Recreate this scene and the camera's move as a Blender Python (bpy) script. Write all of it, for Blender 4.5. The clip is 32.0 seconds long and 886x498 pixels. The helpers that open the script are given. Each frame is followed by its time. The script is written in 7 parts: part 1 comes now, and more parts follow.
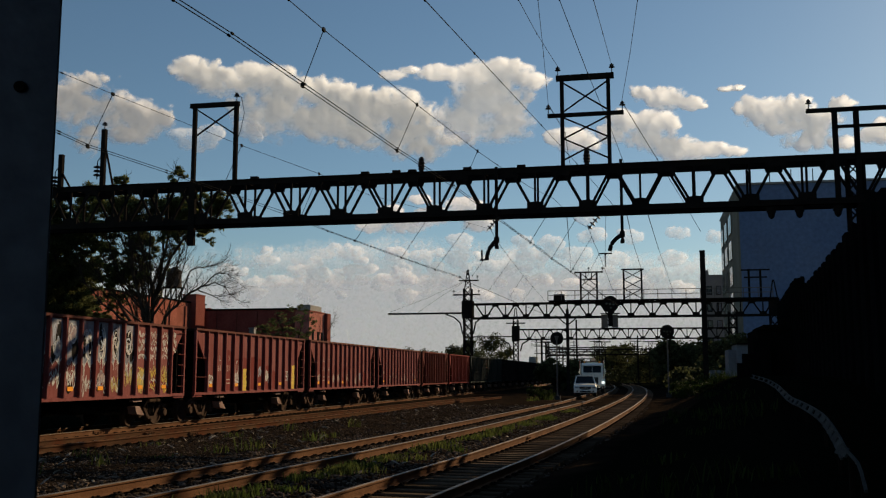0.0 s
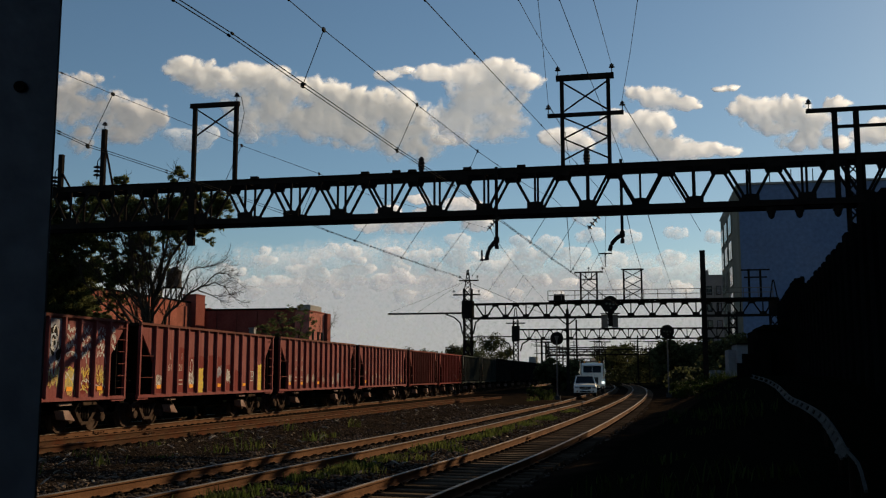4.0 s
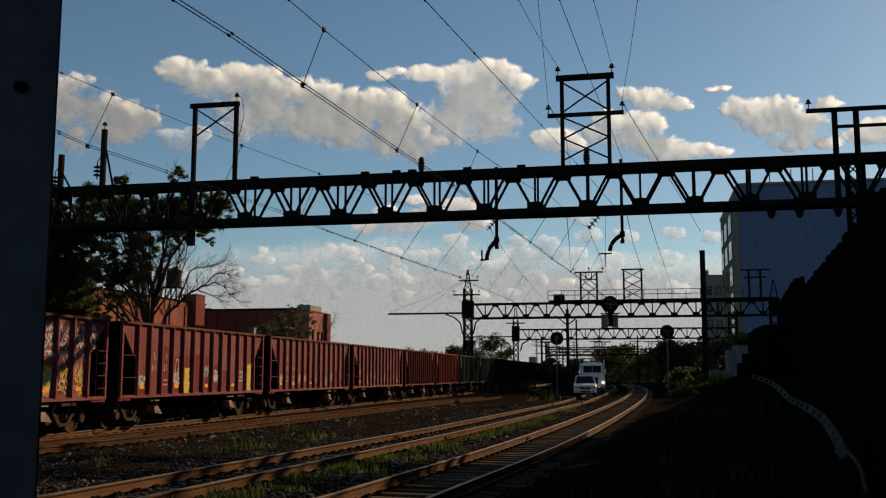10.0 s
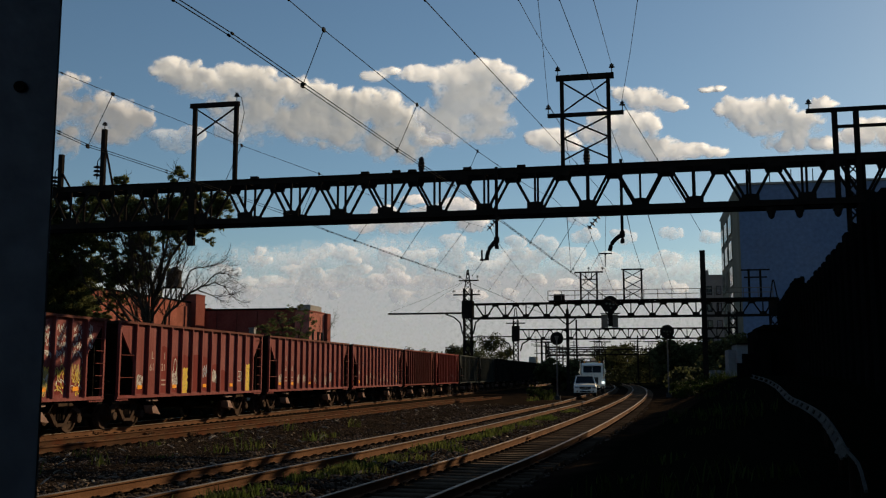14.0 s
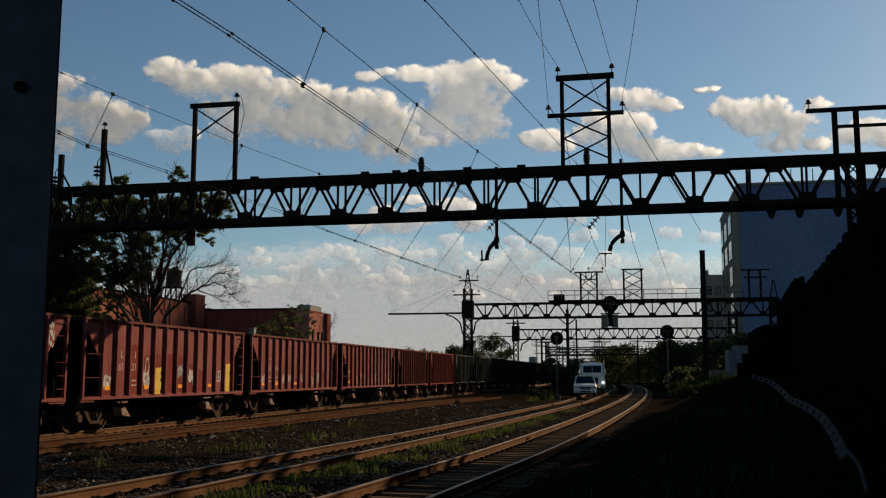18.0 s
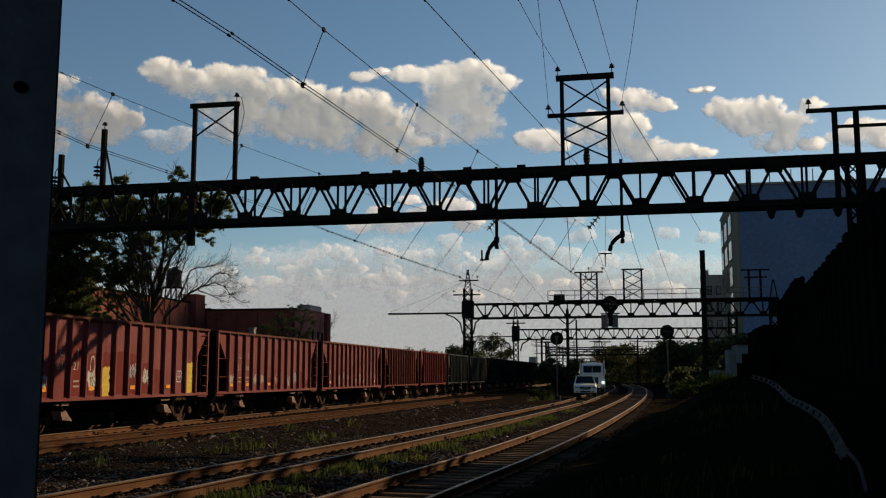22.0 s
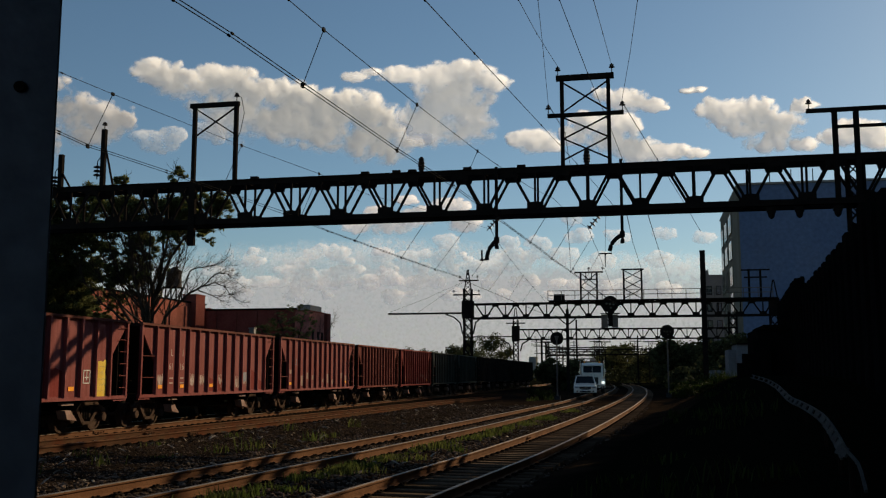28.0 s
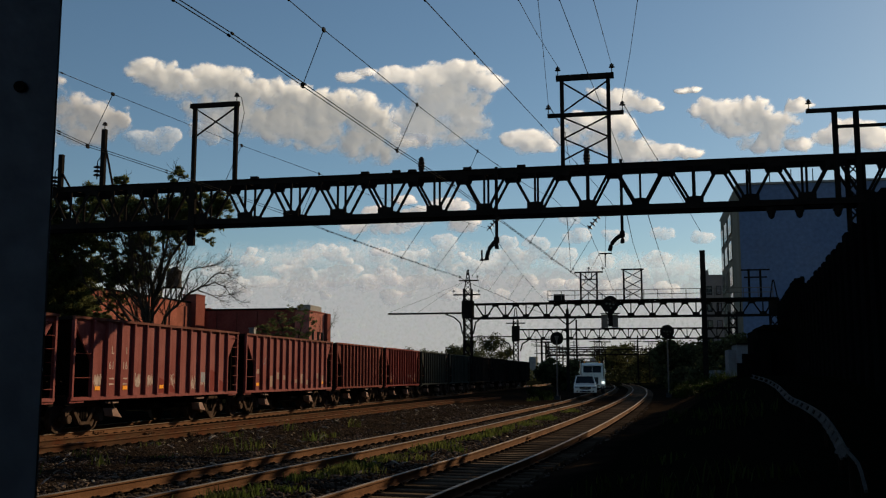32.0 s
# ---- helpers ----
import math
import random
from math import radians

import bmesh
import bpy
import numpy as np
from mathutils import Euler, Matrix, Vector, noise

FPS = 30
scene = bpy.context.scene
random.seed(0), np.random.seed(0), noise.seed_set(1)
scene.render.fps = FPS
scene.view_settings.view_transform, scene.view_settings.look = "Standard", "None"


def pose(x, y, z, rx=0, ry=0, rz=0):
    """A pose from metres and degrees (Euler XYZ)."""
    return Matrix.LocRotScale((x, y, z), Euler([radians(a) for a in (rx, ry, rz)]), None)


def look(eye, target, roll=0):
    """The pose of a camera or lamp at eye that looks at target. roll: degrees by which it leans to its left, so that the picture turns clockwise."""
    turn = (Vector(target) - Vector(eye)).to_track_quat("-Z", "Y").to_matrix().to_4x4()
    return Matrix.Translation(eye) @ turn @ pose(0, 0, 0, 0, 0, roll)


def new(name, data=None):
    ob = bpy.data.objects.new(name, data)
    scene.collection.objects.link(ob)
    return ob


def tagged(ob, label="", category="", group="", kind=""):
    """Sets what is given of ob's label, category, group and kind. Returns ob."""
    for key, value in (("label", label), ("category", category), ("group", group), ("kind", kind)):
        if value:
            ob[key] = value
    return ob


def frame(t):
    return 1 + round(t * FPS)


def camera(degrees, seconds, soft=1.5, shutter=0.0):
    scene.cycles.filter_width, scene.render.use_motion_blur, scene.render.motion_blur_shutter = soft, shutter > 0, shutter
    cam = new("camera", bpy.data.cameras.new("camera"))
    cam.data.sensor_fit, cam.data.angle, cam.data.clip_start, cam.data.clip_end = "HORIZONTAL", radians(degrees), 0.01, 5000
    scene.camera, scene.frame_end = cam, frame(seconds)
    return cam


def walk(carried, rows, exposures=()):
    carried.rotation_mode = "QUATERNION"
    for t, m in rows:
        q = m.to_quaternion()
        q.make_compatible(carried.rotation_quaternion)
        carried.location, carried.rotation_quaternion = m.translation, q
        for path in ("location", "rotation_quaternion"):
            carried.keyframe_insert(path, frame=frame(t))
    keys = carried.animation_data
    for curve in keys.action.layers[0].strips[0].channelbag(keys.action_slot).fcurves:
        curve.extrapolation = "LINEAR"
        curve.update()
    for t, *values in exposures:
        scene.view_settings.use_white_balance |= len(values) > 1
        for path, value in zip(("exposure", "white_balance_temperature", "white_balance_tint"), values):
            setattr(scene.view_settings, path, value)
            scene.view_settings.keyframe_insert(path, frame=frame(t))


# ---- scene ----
# ---- camera: it stands still beside the line ----
cam = camera(48.8, 32.0, soft=1.2)
EYE = Vector((0.0, 0.0, 1.75))
VIEW = pose(0, 0, 0, 97.32, 0, 11.8)
CAM_POSE = Matrix.Translation(EYE) @ VIEW
walk(cam, [(0.0, CAM_POSE), (32.0, CAM_POSE)], exposures=[(0.0, 0.12, 5900, 0.5), (32.0, 0.12, 5900, 0.5)])

# ---- sun and sky ----
SUN_AZ = radians(31.0)      # clockwise from +y
SUN_EL = radians(22.0)
SUN_DIR = Vector((math.sin(SUN_AZ) * math.cos(SUN_EL), math.cos(SUN_AZ) * math.cos(SUN_EL), math.sin(SUN_EL)))
sun_data = bpy.data.lights.new("sun", "SUN")
sun_data.energy = 4.8
sun_data.angle = radians(0.53)
sun_data.color = (1.0, 0.72, 0.425)
sun = new("sun", sun_data)
sun.matrix_basis = look(tuple(SUN_DIR * 300), (0, 0, 0))

world = bpy.data.worlds.new("world")
scene.world = world
world.use_nodes = True
wn = world.node_tree
sky = wn.nodes.new("ShaderNodeTexSky")
sky.sky_type = "NISHITA"
sky.sun_disc = False
sky.sun_elevation = SUN_EL
sky.sun_rotation = SUN_AZ
sky.air_density = 1.0
sky.dust_density = 0.25
sky.ozone_density = 1.3
wn.links.new(sky.outputs[0], wn.nodes["Background"].inputs[0])
wn.nodes["Background"].inputs[1].default_value = 0.059


# ---- materials ----
def surface(name, a, b, scale=3.0, fine=40.0, rough=0.8, metal=0.0, bump=0.3, stain=None, stain_amount=0.0, spread=0.1, per_piece=0.0, dist=0.02, gloss=0.07):
    """Two colours mixed by a coarse noise, a fine grain over it, stains, and relief."""
    m = bpy.data.materials.new(name)
    m.use_nodes = True
    t = m.node_tree
    n, link = t.nodes, t.links
    bsdf = n["Principled BSDF"]
    co = n.new("ShaderNodeTexCoord")
    n1 = n.new("ShaderNodeTexNoise")
    n1.inputs["Scale"].default_value = scale
    n1.inputs["Detail"].default_value = 5
    n2 = n.new("ShaderNodeTexNoise")
    n2.inputs["Scale"].default_value = fine
    n2.inputs["Detail"].default_value = 3
    for k in (n1, n2):
        link.new(co.outputs["Object"], k.inputs["Vector"])
    ramp = n.new("ShaderNodeMapRange")
    ramp.inputs["From Min"].default_value = 0.5 - spread * 2
    ramp.inputs["From Max"].default_value = 0.5 + spread * 2
    link.new(n1.outputs["Fac"], ramp.inputs["Value"])
    mix = n.new("ShaderNodeMix")
    mix.data_type = "RGBA"
    link.new(ramp.outputs[0], mix.inputs["Factor"])
    mix.inputs["A"].default_value = (*a, 1)
    mix.inputs["B"].default_value = (*b, 1)
    colour = mix.outputs["Result"]
    if stain:
        n3 = n.new("ShaderNodeTexNoise")
        n3.inputs["Scale"].default_value = scale * 0.37
        n3.inputs["Detail"].default_value = 8
        n3.inputs["Roughness"].default_value = 0.7
        link.new(co.outputs["Object"], n3.inputs["Vector"])
        r3 = n.new("ShaderNodeMapRange")
        r3.inputs["From Min"].default_value = 0.5
        r3.inputs["From Max"].default_value = 0.68
        r3.inputs["To Max"].default_value = stain_amount
        link.new(n3.outputs["Fac"], r3.inputs["Value"])
        m3 = n.new("ShaderNodeMix")
        m3.data_type = "RGBA"
        link.new(r3.outputs[0], m3.inputs["Factor"])
        link.new(colour, m3.inputs["A"])
        m3.inputs["B"].default_value = (*stain, 1)
        colour = m3.outputs["Result"]
    hsv = n.new("ShaderNodeHueSaturation")
    g = n.new("ShaderNodeMapRange")
    g.inputs["To Min"].default_value = 0.65
    g.inputs["To Max"].default_value = 1.35
    link.new(n2.outputs["Fac"], g.inputs["Value"])
    value = g.outputs[0]
    if per_piece:
        info = n.new("ShaderNodeObjectInfo")
        pr = n.new("ShaderNodeMapRange")
        pr.inputs["To Min"].default_value = 1 - per_piece
        pr.inputs["To Max"].default_value = 1 + per_piece
        link.new(info.outputs["Random"], pr.inputs["Value"])
        mu = n.new("ShaderNodeMath")
        mu.operation = "MULTIPLY"
        link.new(value, mu.inputs[0])
        link.new(pr.outputs[0], mu.inputs[1])
        value = mu.outputs[0]
    link.new(value, hsv.inputs["Value"])
    link.new(colour, hsv.inputs["Color"])
    link.new(hsv.outputs[0], bsdf.inputs["Base Color"])
    bsdf.inputs["Roughness"].default_value = rough
    bsdf.inputs["Metallic"].default_value = metal
    bsdf.inputs["Specular IOR Level"].default_value = gloss
    if bump:
        bu = n.new("ShaderNodeBump")
        bu.inputs["Strength"].default_value = bump
        bu.inputs["Distance"].default_value = dist
        link.new(n2.outputs["Fac"], bu.inputs["Height"])
        link.new(bu.outputs[0], bsdf.inputs["Normal"])
    return m


def islands(m, low, high):
    """Varies the brightness of loose pieces in one mesh."""
    t = m.node_tree
    bsdf = t.nodes["Principled BSDF"]
    src = bsdf.inputs["Base Color"].links[0].from_socket
    geo = t.nodes.new("ShaderNodeNewGeometry")
    mr = t.nodes.new("ShaderNodeMapRange")
    mr.inputs["To Min"].default_value = low
    mr.inputs["To Max"].default_value = high
    t.links.new(geo.outputs["Random Per Island"], mr.inputs["Value"])
    h = t.nodes.new("ShaderNodeHueSaturation")
    t.links.new(mr.outputs[0], h.inputs["Value"])
    t.links.new(src, h.inputs["Color"])
    t.links.new(h.outputs[0], bsdf.inputs["Base Color"])
    return m


def streaks(m, colour, amount, along="z"):
    """Long thin runs of dirt over a material."""
    t = m.node_tree
    bsdf = t.nodes["Principled BSDF"]
    src = bsdf.inputs["Base Color"].links[0].from_socket
    co = t.nodes.new("ShaderNodeTexCoord")
    mp = t.nodes.new("ShaderNodeMapping")
    mp.inputs["Scale"].default_value = (7.0, 7.0, 0.45) if along == "z" else (5.0, 0.4, 5.0)
    no = t.nodes.new("ShaderNodeTexNoise")
    no.inputs["Scale"].default_value = 1.0
    no.inputs["Detail"].default_value = 5
    mr = t.nodes.new("ShaderNodeMapRange")
    mr.inputs["From Min"].default_value = 0.46
    mr.inputs["From Max"].default_value = 0.66
    mr.inputs["To Max"].default_value = amount
    mx = t.nodes.new("ShaderNodeMix")
    mx.data_type = "RGBA"
    mx.inputs["B"].default_value = (*colour, 1)
    t.links.new(co.outputs["Object"], mp.inputs["Vector"])
    t.links.new(mp.outputs[0], no.inputs["Vector"])
    t.links.new(no.outputs["Fac"], mr.inputs["Value"])
    t.links.new(mr.outputs[0], mx.inputs["Factor"])
    t.links.new(src, mx.inputs["A"])
    t.links.new(mx.outputs["Result"], bsdf.inputs["Base Color"])
    return m


M_STEEL = surface("dark_steel", (0.010, 0.009, 0.009), (0.020, 0.016, 0.014), 1.5, 30, 0.75, 0.0, 0.2, gloss=0.0)
M_STEEL_PALE = surface("weathered_steel", (0.10, 0.085, 0.075), (0.16, 0.13, 0.11), 1.5, 30, 0.7)
M_RUST = surface("rail_rust", (0.115, 0.053, 0.027), (0.165, 0.083, 0.043), 2.0, 35, 0.85, stain=(0.07, 0.03, 0.015), stain_amount=0.7, gloss=0.02)
M_RUST_RED = surface("red_rust", (0.085, 0.033, 0.018), (0.075, 0.046, 0.028), 1.2, 25, 0.9, stain=(0.10, 0.064, 0.038), stain_amount=0.7, gloss=0.0)
M_RAILHEAD = surface("rail_head", (0.25, 0.205, 0.165), (0.16, 0.115, 0.085), 1.5, 60, 0.48, 0.55, 0.1)
M_POLISHED = surface("polished_rail_head", (0.27, 0.19, 0.13), (0.17, 0.105, 0.068), 0.8, 60, 0.52, 0.7, 0.05)
M_TIE = surface("tie_wood", (0.05, 0.034, 0.023), (0.105, 0.074, 0.050), 2.0, 22, 0.92, bump=0.5, per_piece=0.35, gloss=0.0)
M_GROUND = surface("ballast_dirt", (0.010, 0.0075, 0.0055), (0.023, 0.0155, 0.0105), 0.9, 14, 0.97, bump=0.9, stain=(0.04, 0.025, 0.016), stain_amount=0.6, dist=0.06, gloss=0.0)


def bank_shade_blend(m, colour):
    """Turns the ballast into near-black weedy ground, shade put into its colour, where the mesh says so."""
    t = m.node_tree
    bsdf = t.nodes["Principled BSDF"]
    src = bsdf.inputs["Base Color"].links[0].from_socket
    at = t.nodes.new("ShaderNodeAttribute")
    at.attribute_name = "bank_shade"
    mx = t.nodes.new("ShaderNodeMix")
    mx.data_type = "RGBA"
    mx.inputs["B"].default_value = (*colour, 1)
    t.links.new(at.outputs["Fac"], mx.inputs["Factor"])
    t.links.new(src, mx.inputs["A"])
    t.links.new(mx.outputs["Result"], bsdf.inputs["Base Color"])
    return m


bank_shade_blend(M_GROUND, (0.006, 0.0065, 0.004))
M_STONE = islands(surface("ballast_stone", (0.045, 0.033, 0.0255), (0.10, 0.072, 0.054), 1.0, 20, 0.95, gloss=0.0), 0.1, 2.3)
M_CHIP = islands(surface("litter", (0.10, 0.075, 0.05), (0.2, 0.17, 0.14), 2.0, 20, 0.9), 0.3, 2.2)
M_RED = surface("wagon_red", (0.19, 0.047, 0.043), (0.24, 0.08, 0.075), 0.8, 18, 0.62, bump=0.12, stain=(0.16, 0.034, 0.029), stain_amount=0.5, gloss=0.03)
M_RED_DARK = surface("wagon_dark_red", (0.13, 0.026, 0.021), (0.17, 0.046, 0.036), 0.8, 18, 0.65, bump=0.12, stain=(0.10, 0.024, 0.018), stain_amount=0.5, gloss=0.02)
M_RED_DEEP = surface("repainted_red", (0.155, 0.024, 0.021), (0.185, 0.036, 0.031), 1.0, 18, 0.6, bump=0.1, gloss=0.02)
M_CHORD = surface("worn_top_rail", (0.10, 0.032, 0.024), (0.15, 0.058, 0.045), 1.5, 25, 0.8, stain=(0.05, 0.02, 0.016), stain_amount=0.6, gloss=0.03)
M_GREEN = surface("wagon_grey_green", (0.02, 0.025, 0.022), (0.036, 0.042, 0.036), 0.8, 18, 0.75, stain=(0.06, 0.05, 0.04), stain_amount=0.4, gloss=0.03)
M_BLACK = surface("wagon_black", (0.015, 0.014, 0.013), (0.03, 0.025, 0.022), 0.9, 18, 0.7, gloss=0.0)
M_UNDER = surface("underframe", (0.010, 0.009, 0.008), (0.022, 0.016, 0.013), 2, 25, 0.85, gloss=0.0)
M_BOGIE = surface("bogie_rust", (0.05, 0.033, 0.025), (0.10, 0.066, 0.05), 3, 30, 0.85, stain=(0.06, 0.04, 0.03), stain_amount=0.7, gloss=0.0)
M_CHUTE = surface("chute_dust", (0.26, 0.165, 0.135), (0.36, 0.25, 0.21), 2, 25, 0.9, stain=(0.12, 0.06, 0.045), stain_amount=0.6, gloss=0.0)
M_YELLOW = surface("yellow_paint", (0.62, 0.40, 0.03), (0.7, 0.5, 0.08), 3, 25, 0.6, stain=(0.35, 0.15, 0.04), stain_amount=0.5)
M_ORANGE = surface("orange_reflector", (0.85, 0.30, 0.02), (0.9, 0.38, 0.03), 5, 50, 0.4, bump=0)
M_WHITE = surface("white_paint", (0.62, 0.60, 0.57), (0.5, 0.47, 0.45), 4, 30, 0.7, stain=(0.3, 0.13, 0.1), stain_amount=0.6)
M_SILVER = surface("silver_paint", (0.13, 0.145, 0.19), (0.30, 0.30, 0.33), 4, 30, 0.5, stain=(0.22, 0.08, 0.07), stain_amount=0.7)
M_PALE_BLUE = surface("pale_blue_paint", (0.34, 0.38, 0.47), (0.45, 0.47, 0.54), 4, 30, 0.6, stain=(0.12, 0.12, 0.16), stain_amount=0.6)
M_FADED = surface("faded_lettering", (0.50, 0.40, 0.36), (0.36, 0.25, 0.21), 5, 30, 0.8, stain=(0.16, 0.04, 0.03), stain_amount=0.7)
M_OCHRE = surface("ochre_paint", (0.50, 0.30, 0.09), (0.38, 0.36, 0.14), 3, 30, 0.7)
M_BRICK = surface("brick_red", (0.155, 0.040, 0.031), (0.20, 0.062, 0.049), 0.6, 6, 0.9, stain=(0.2, 0.06, 0.045), stain_amount=0.5, gloss=0.02)
# paler copy of the red brick: sunlight put into the end bay's colour
M_BRICK_LIT = surface("sunlit_brick", (0.33, 0.115, 0.09), (0.43, 0.18, 0.145), 1.2, 9, 0.9, stain=(0.16, 0.05, 0.04), stain_amount=0.6, gloss=0.02)
M_BRICK_OLD = surface("old_orange_brick", (0.22, 0.068, 0.046), (0.34, 0.115, 0.08), 0.7, 7, 0.9, stain=(0.09, 0.032, 0.026), stain_amount=0.8, gloss=0.02)
M_BRICK_TRIM = surface("grey_parapet", (0.22, 0.20, 0.19), (0.3, 0.27, 0.25), 1, 10, 0.9)
M_DULL_GREY = surface("dull_grey_wall", (0.17, 0.15, 0.14), (0.22, 0.195, 0.18), 0.5, 6, 0.9)
M_CREAM = surface("cream_wall", (0.55, 0.50, 0.36), (0.62, 0.57, 0.42), 1, 10, 0.85)
M_TANK = surface("tank_wood", (0.06, 0.048, 0.042), (0.09, 0.07, 0.06), 2, 15, 0.9)
# pale wall; the blue of skylit shade is put into its colour
M_PALEWALL = surface("shade_blue_wall", (0.115, 0.155, 0.27), (0.145, 0.185, 0.305), 0.12, 1.5, 0.85, bump=0.1, stain=(0.16, 0.15, 0.16), stain_amount=0.3)
M_SHED = surface("pale_shed_paint", (0.15, 0.158, 0.178), (0.2, 0.208, 0.225), 0.8, 8, 0.85)
M_TANWALL = surface("tan_side_wall", (0.16, 0.14, 0.11), (0.2, 0.18, 0.14), 0.2, 3, 0.85)
M_BARK = surface("bark", (0.035, 0.027, 0.021), (0.06, 0.047, 0.037), 3, 18, 0.95, bump=0.6)
M_CAR_WHITE = surface("white_car_paint", (0.78, 0.73, 0.64), (0.84, 0.79, 0.70), 1, 10, 0.25, bump=0, gloss=0.6)
M_TYRE = surface("tyre", (0.02, 0.02, 0.02), (0.03, 0.03, 0.03), 4, 40, 0.85)
M_CHROME = surface("chrome", (0.6, 0.6, 0.6), (0.65, 0.65, 0.65), 4, 40, 0.2, 1.0, 0)
M_INSUL = surface("insulator_brown", (0.018, 0.013, 0.011), (0.03, 0.02, 0.016), 6, 50, 0.3)
M_WIRE = surface("wire", (0.010, 0.010, 0.010), (0.02, 0.019, 0.018), 3, 40, 0.8, 0.0, 0, gloss=0.01)
M_POST = surface("blue_grey_post", (0.12, 0.125, 0.165), (0.16, 0.165, 0.21), 2.5, 30, 0.5, 0.1, 0.15, stain=(0.24, 0.25, 0.3), stain_amount=0.6, gloss=0.0)
# near-black base stands in for the deep shade on the bank's wall and hut
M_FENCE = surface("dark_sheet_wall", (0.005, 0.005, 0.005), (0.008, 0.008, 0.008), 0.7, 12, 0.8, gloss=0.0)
M_KERB = surface("grey_concrete", (0.036, 0.036, 0.038), (0.062, 0.062, 0.062), 2, 25, 0.9, stain=(0.03, 0.03, 0.03), stain_amount=0.8)
M_GLASS = bpy.data.materials.new("window_glass")
M_GLASS.use_nodes = True
_g = M_GLASS.node_tree.nodes["Principled BSDF"]
_g.inputs["Base Color"].default_value = (0.02, 0.025, 0.03, 1)
_g.inputs["Roughness"].default_value = 0.05
_g.inputs["Specular IOR Level"].default_value = 0.9
M_CARGLASS = M_GLASS.copy()
M_CARGLASS.name = "car_glass"
M_CARGLASS.node_tree.nodes["Principled BSDF"].inputs["Specular IOR Level"].default_value = 0.05
M_LAMP = bpy.data.materials.new("signal_lens")
M_LAMP.use_nodes = True
M_LAMP.node_tree.nodes["Principled BSDF"].inputs["Base Color"].default_value = (0.03, 0.028, 0.024, 1)
M_LAMP.node_tree.nodes["Principled BSDF"].inputs["Roughness"].default_value = 0.15


M_HEADLAMP = bpy.data.materials.new("headlamp_lens")
M_HEADLAMP.use_nodes = True
M_HEADLAMP.node_tree.nodes["Principled BSDF"].inputs["Emission Color"].default_value = (1.0, 0.93, 0.82, 1)
M_HEADLAMP.node_tree.nodes["Principled BSDF"].inputs["Emission Strength"].default_value = 1.1


M_HEADGLASS = surface("headlight_glass", (0.7, 0.7, 0.68), (0.8, 0.8, 0.78), 4, 30, 0.1, 0.6, 0, gloss=0.5)


def leaf_material(name, a, b, soft=0.28):
    m = islands(surface(name, a, b, 0.6, 8, 0.7, bump=0, gloss=0.02), 0.5, 1.6)
    t = m.node_tree
    bs = t.nodes["Principled BSDF"]
    tr = t.nodes.new("ShaderNodeBsdfTranslucent")
    t.links.new(bs.inputs["Base Color"].links[0].from_socket, tr.inputs["Color"])
    mx = t.nodes.new("ShaderNodeMixShader")
    mx.inputs[0].default_value = soft
    t.links.new(bs.outputs[0], mx.inputs[1])
    t.links.new(tr.outputs[0], mx.inputs[2])
    t.links.new(mx.outputs[0], t.nodes["Material Output"].inputs["Surface"])
    return m


M_LEAF = leaf_material("leaf_green", (0.095, 0.112, 0.040), (0.16, 0.158, 0.066), 0.52)
streaks(M_RED, (0.13, 0.027, 0.022), 0.5)
streaks(M_RED_DEEP, (0.10, 0.016, 0.012), 0.5)
streaks(M_RED_DARK, (0.07, 0.016, 0.012), 0.6)
streaks(M_RUST, (0.06, 0.03, 0.016), 0.5, "y")
streaks(M_GREEN, (0.06, 0.05, 0.04), 0.5)
M_LEAF_DARK = leaf_material("leaf_dark", (0.055, 0.07, 0.026), (0.10, 0.105, 0.044), 0.5)
# darker copy of the weed and leaf greens, shade put into the colour
M_SHADED_GREEN = leaf_material("shaded_green", (0.012, 0.022, 0.0045), (0.028, 0.038, 0.009), 0.3)
M_WOODS = leaf_material("far_foliage", (0.036, 0.042, 0.018), (0.075, 0.074, 0.034), 0.45)
M_GRASS = leaf_material("weed_green", (0.058, 0.082, 0.016), (0.105, 0.11, 0.03), 0.4)


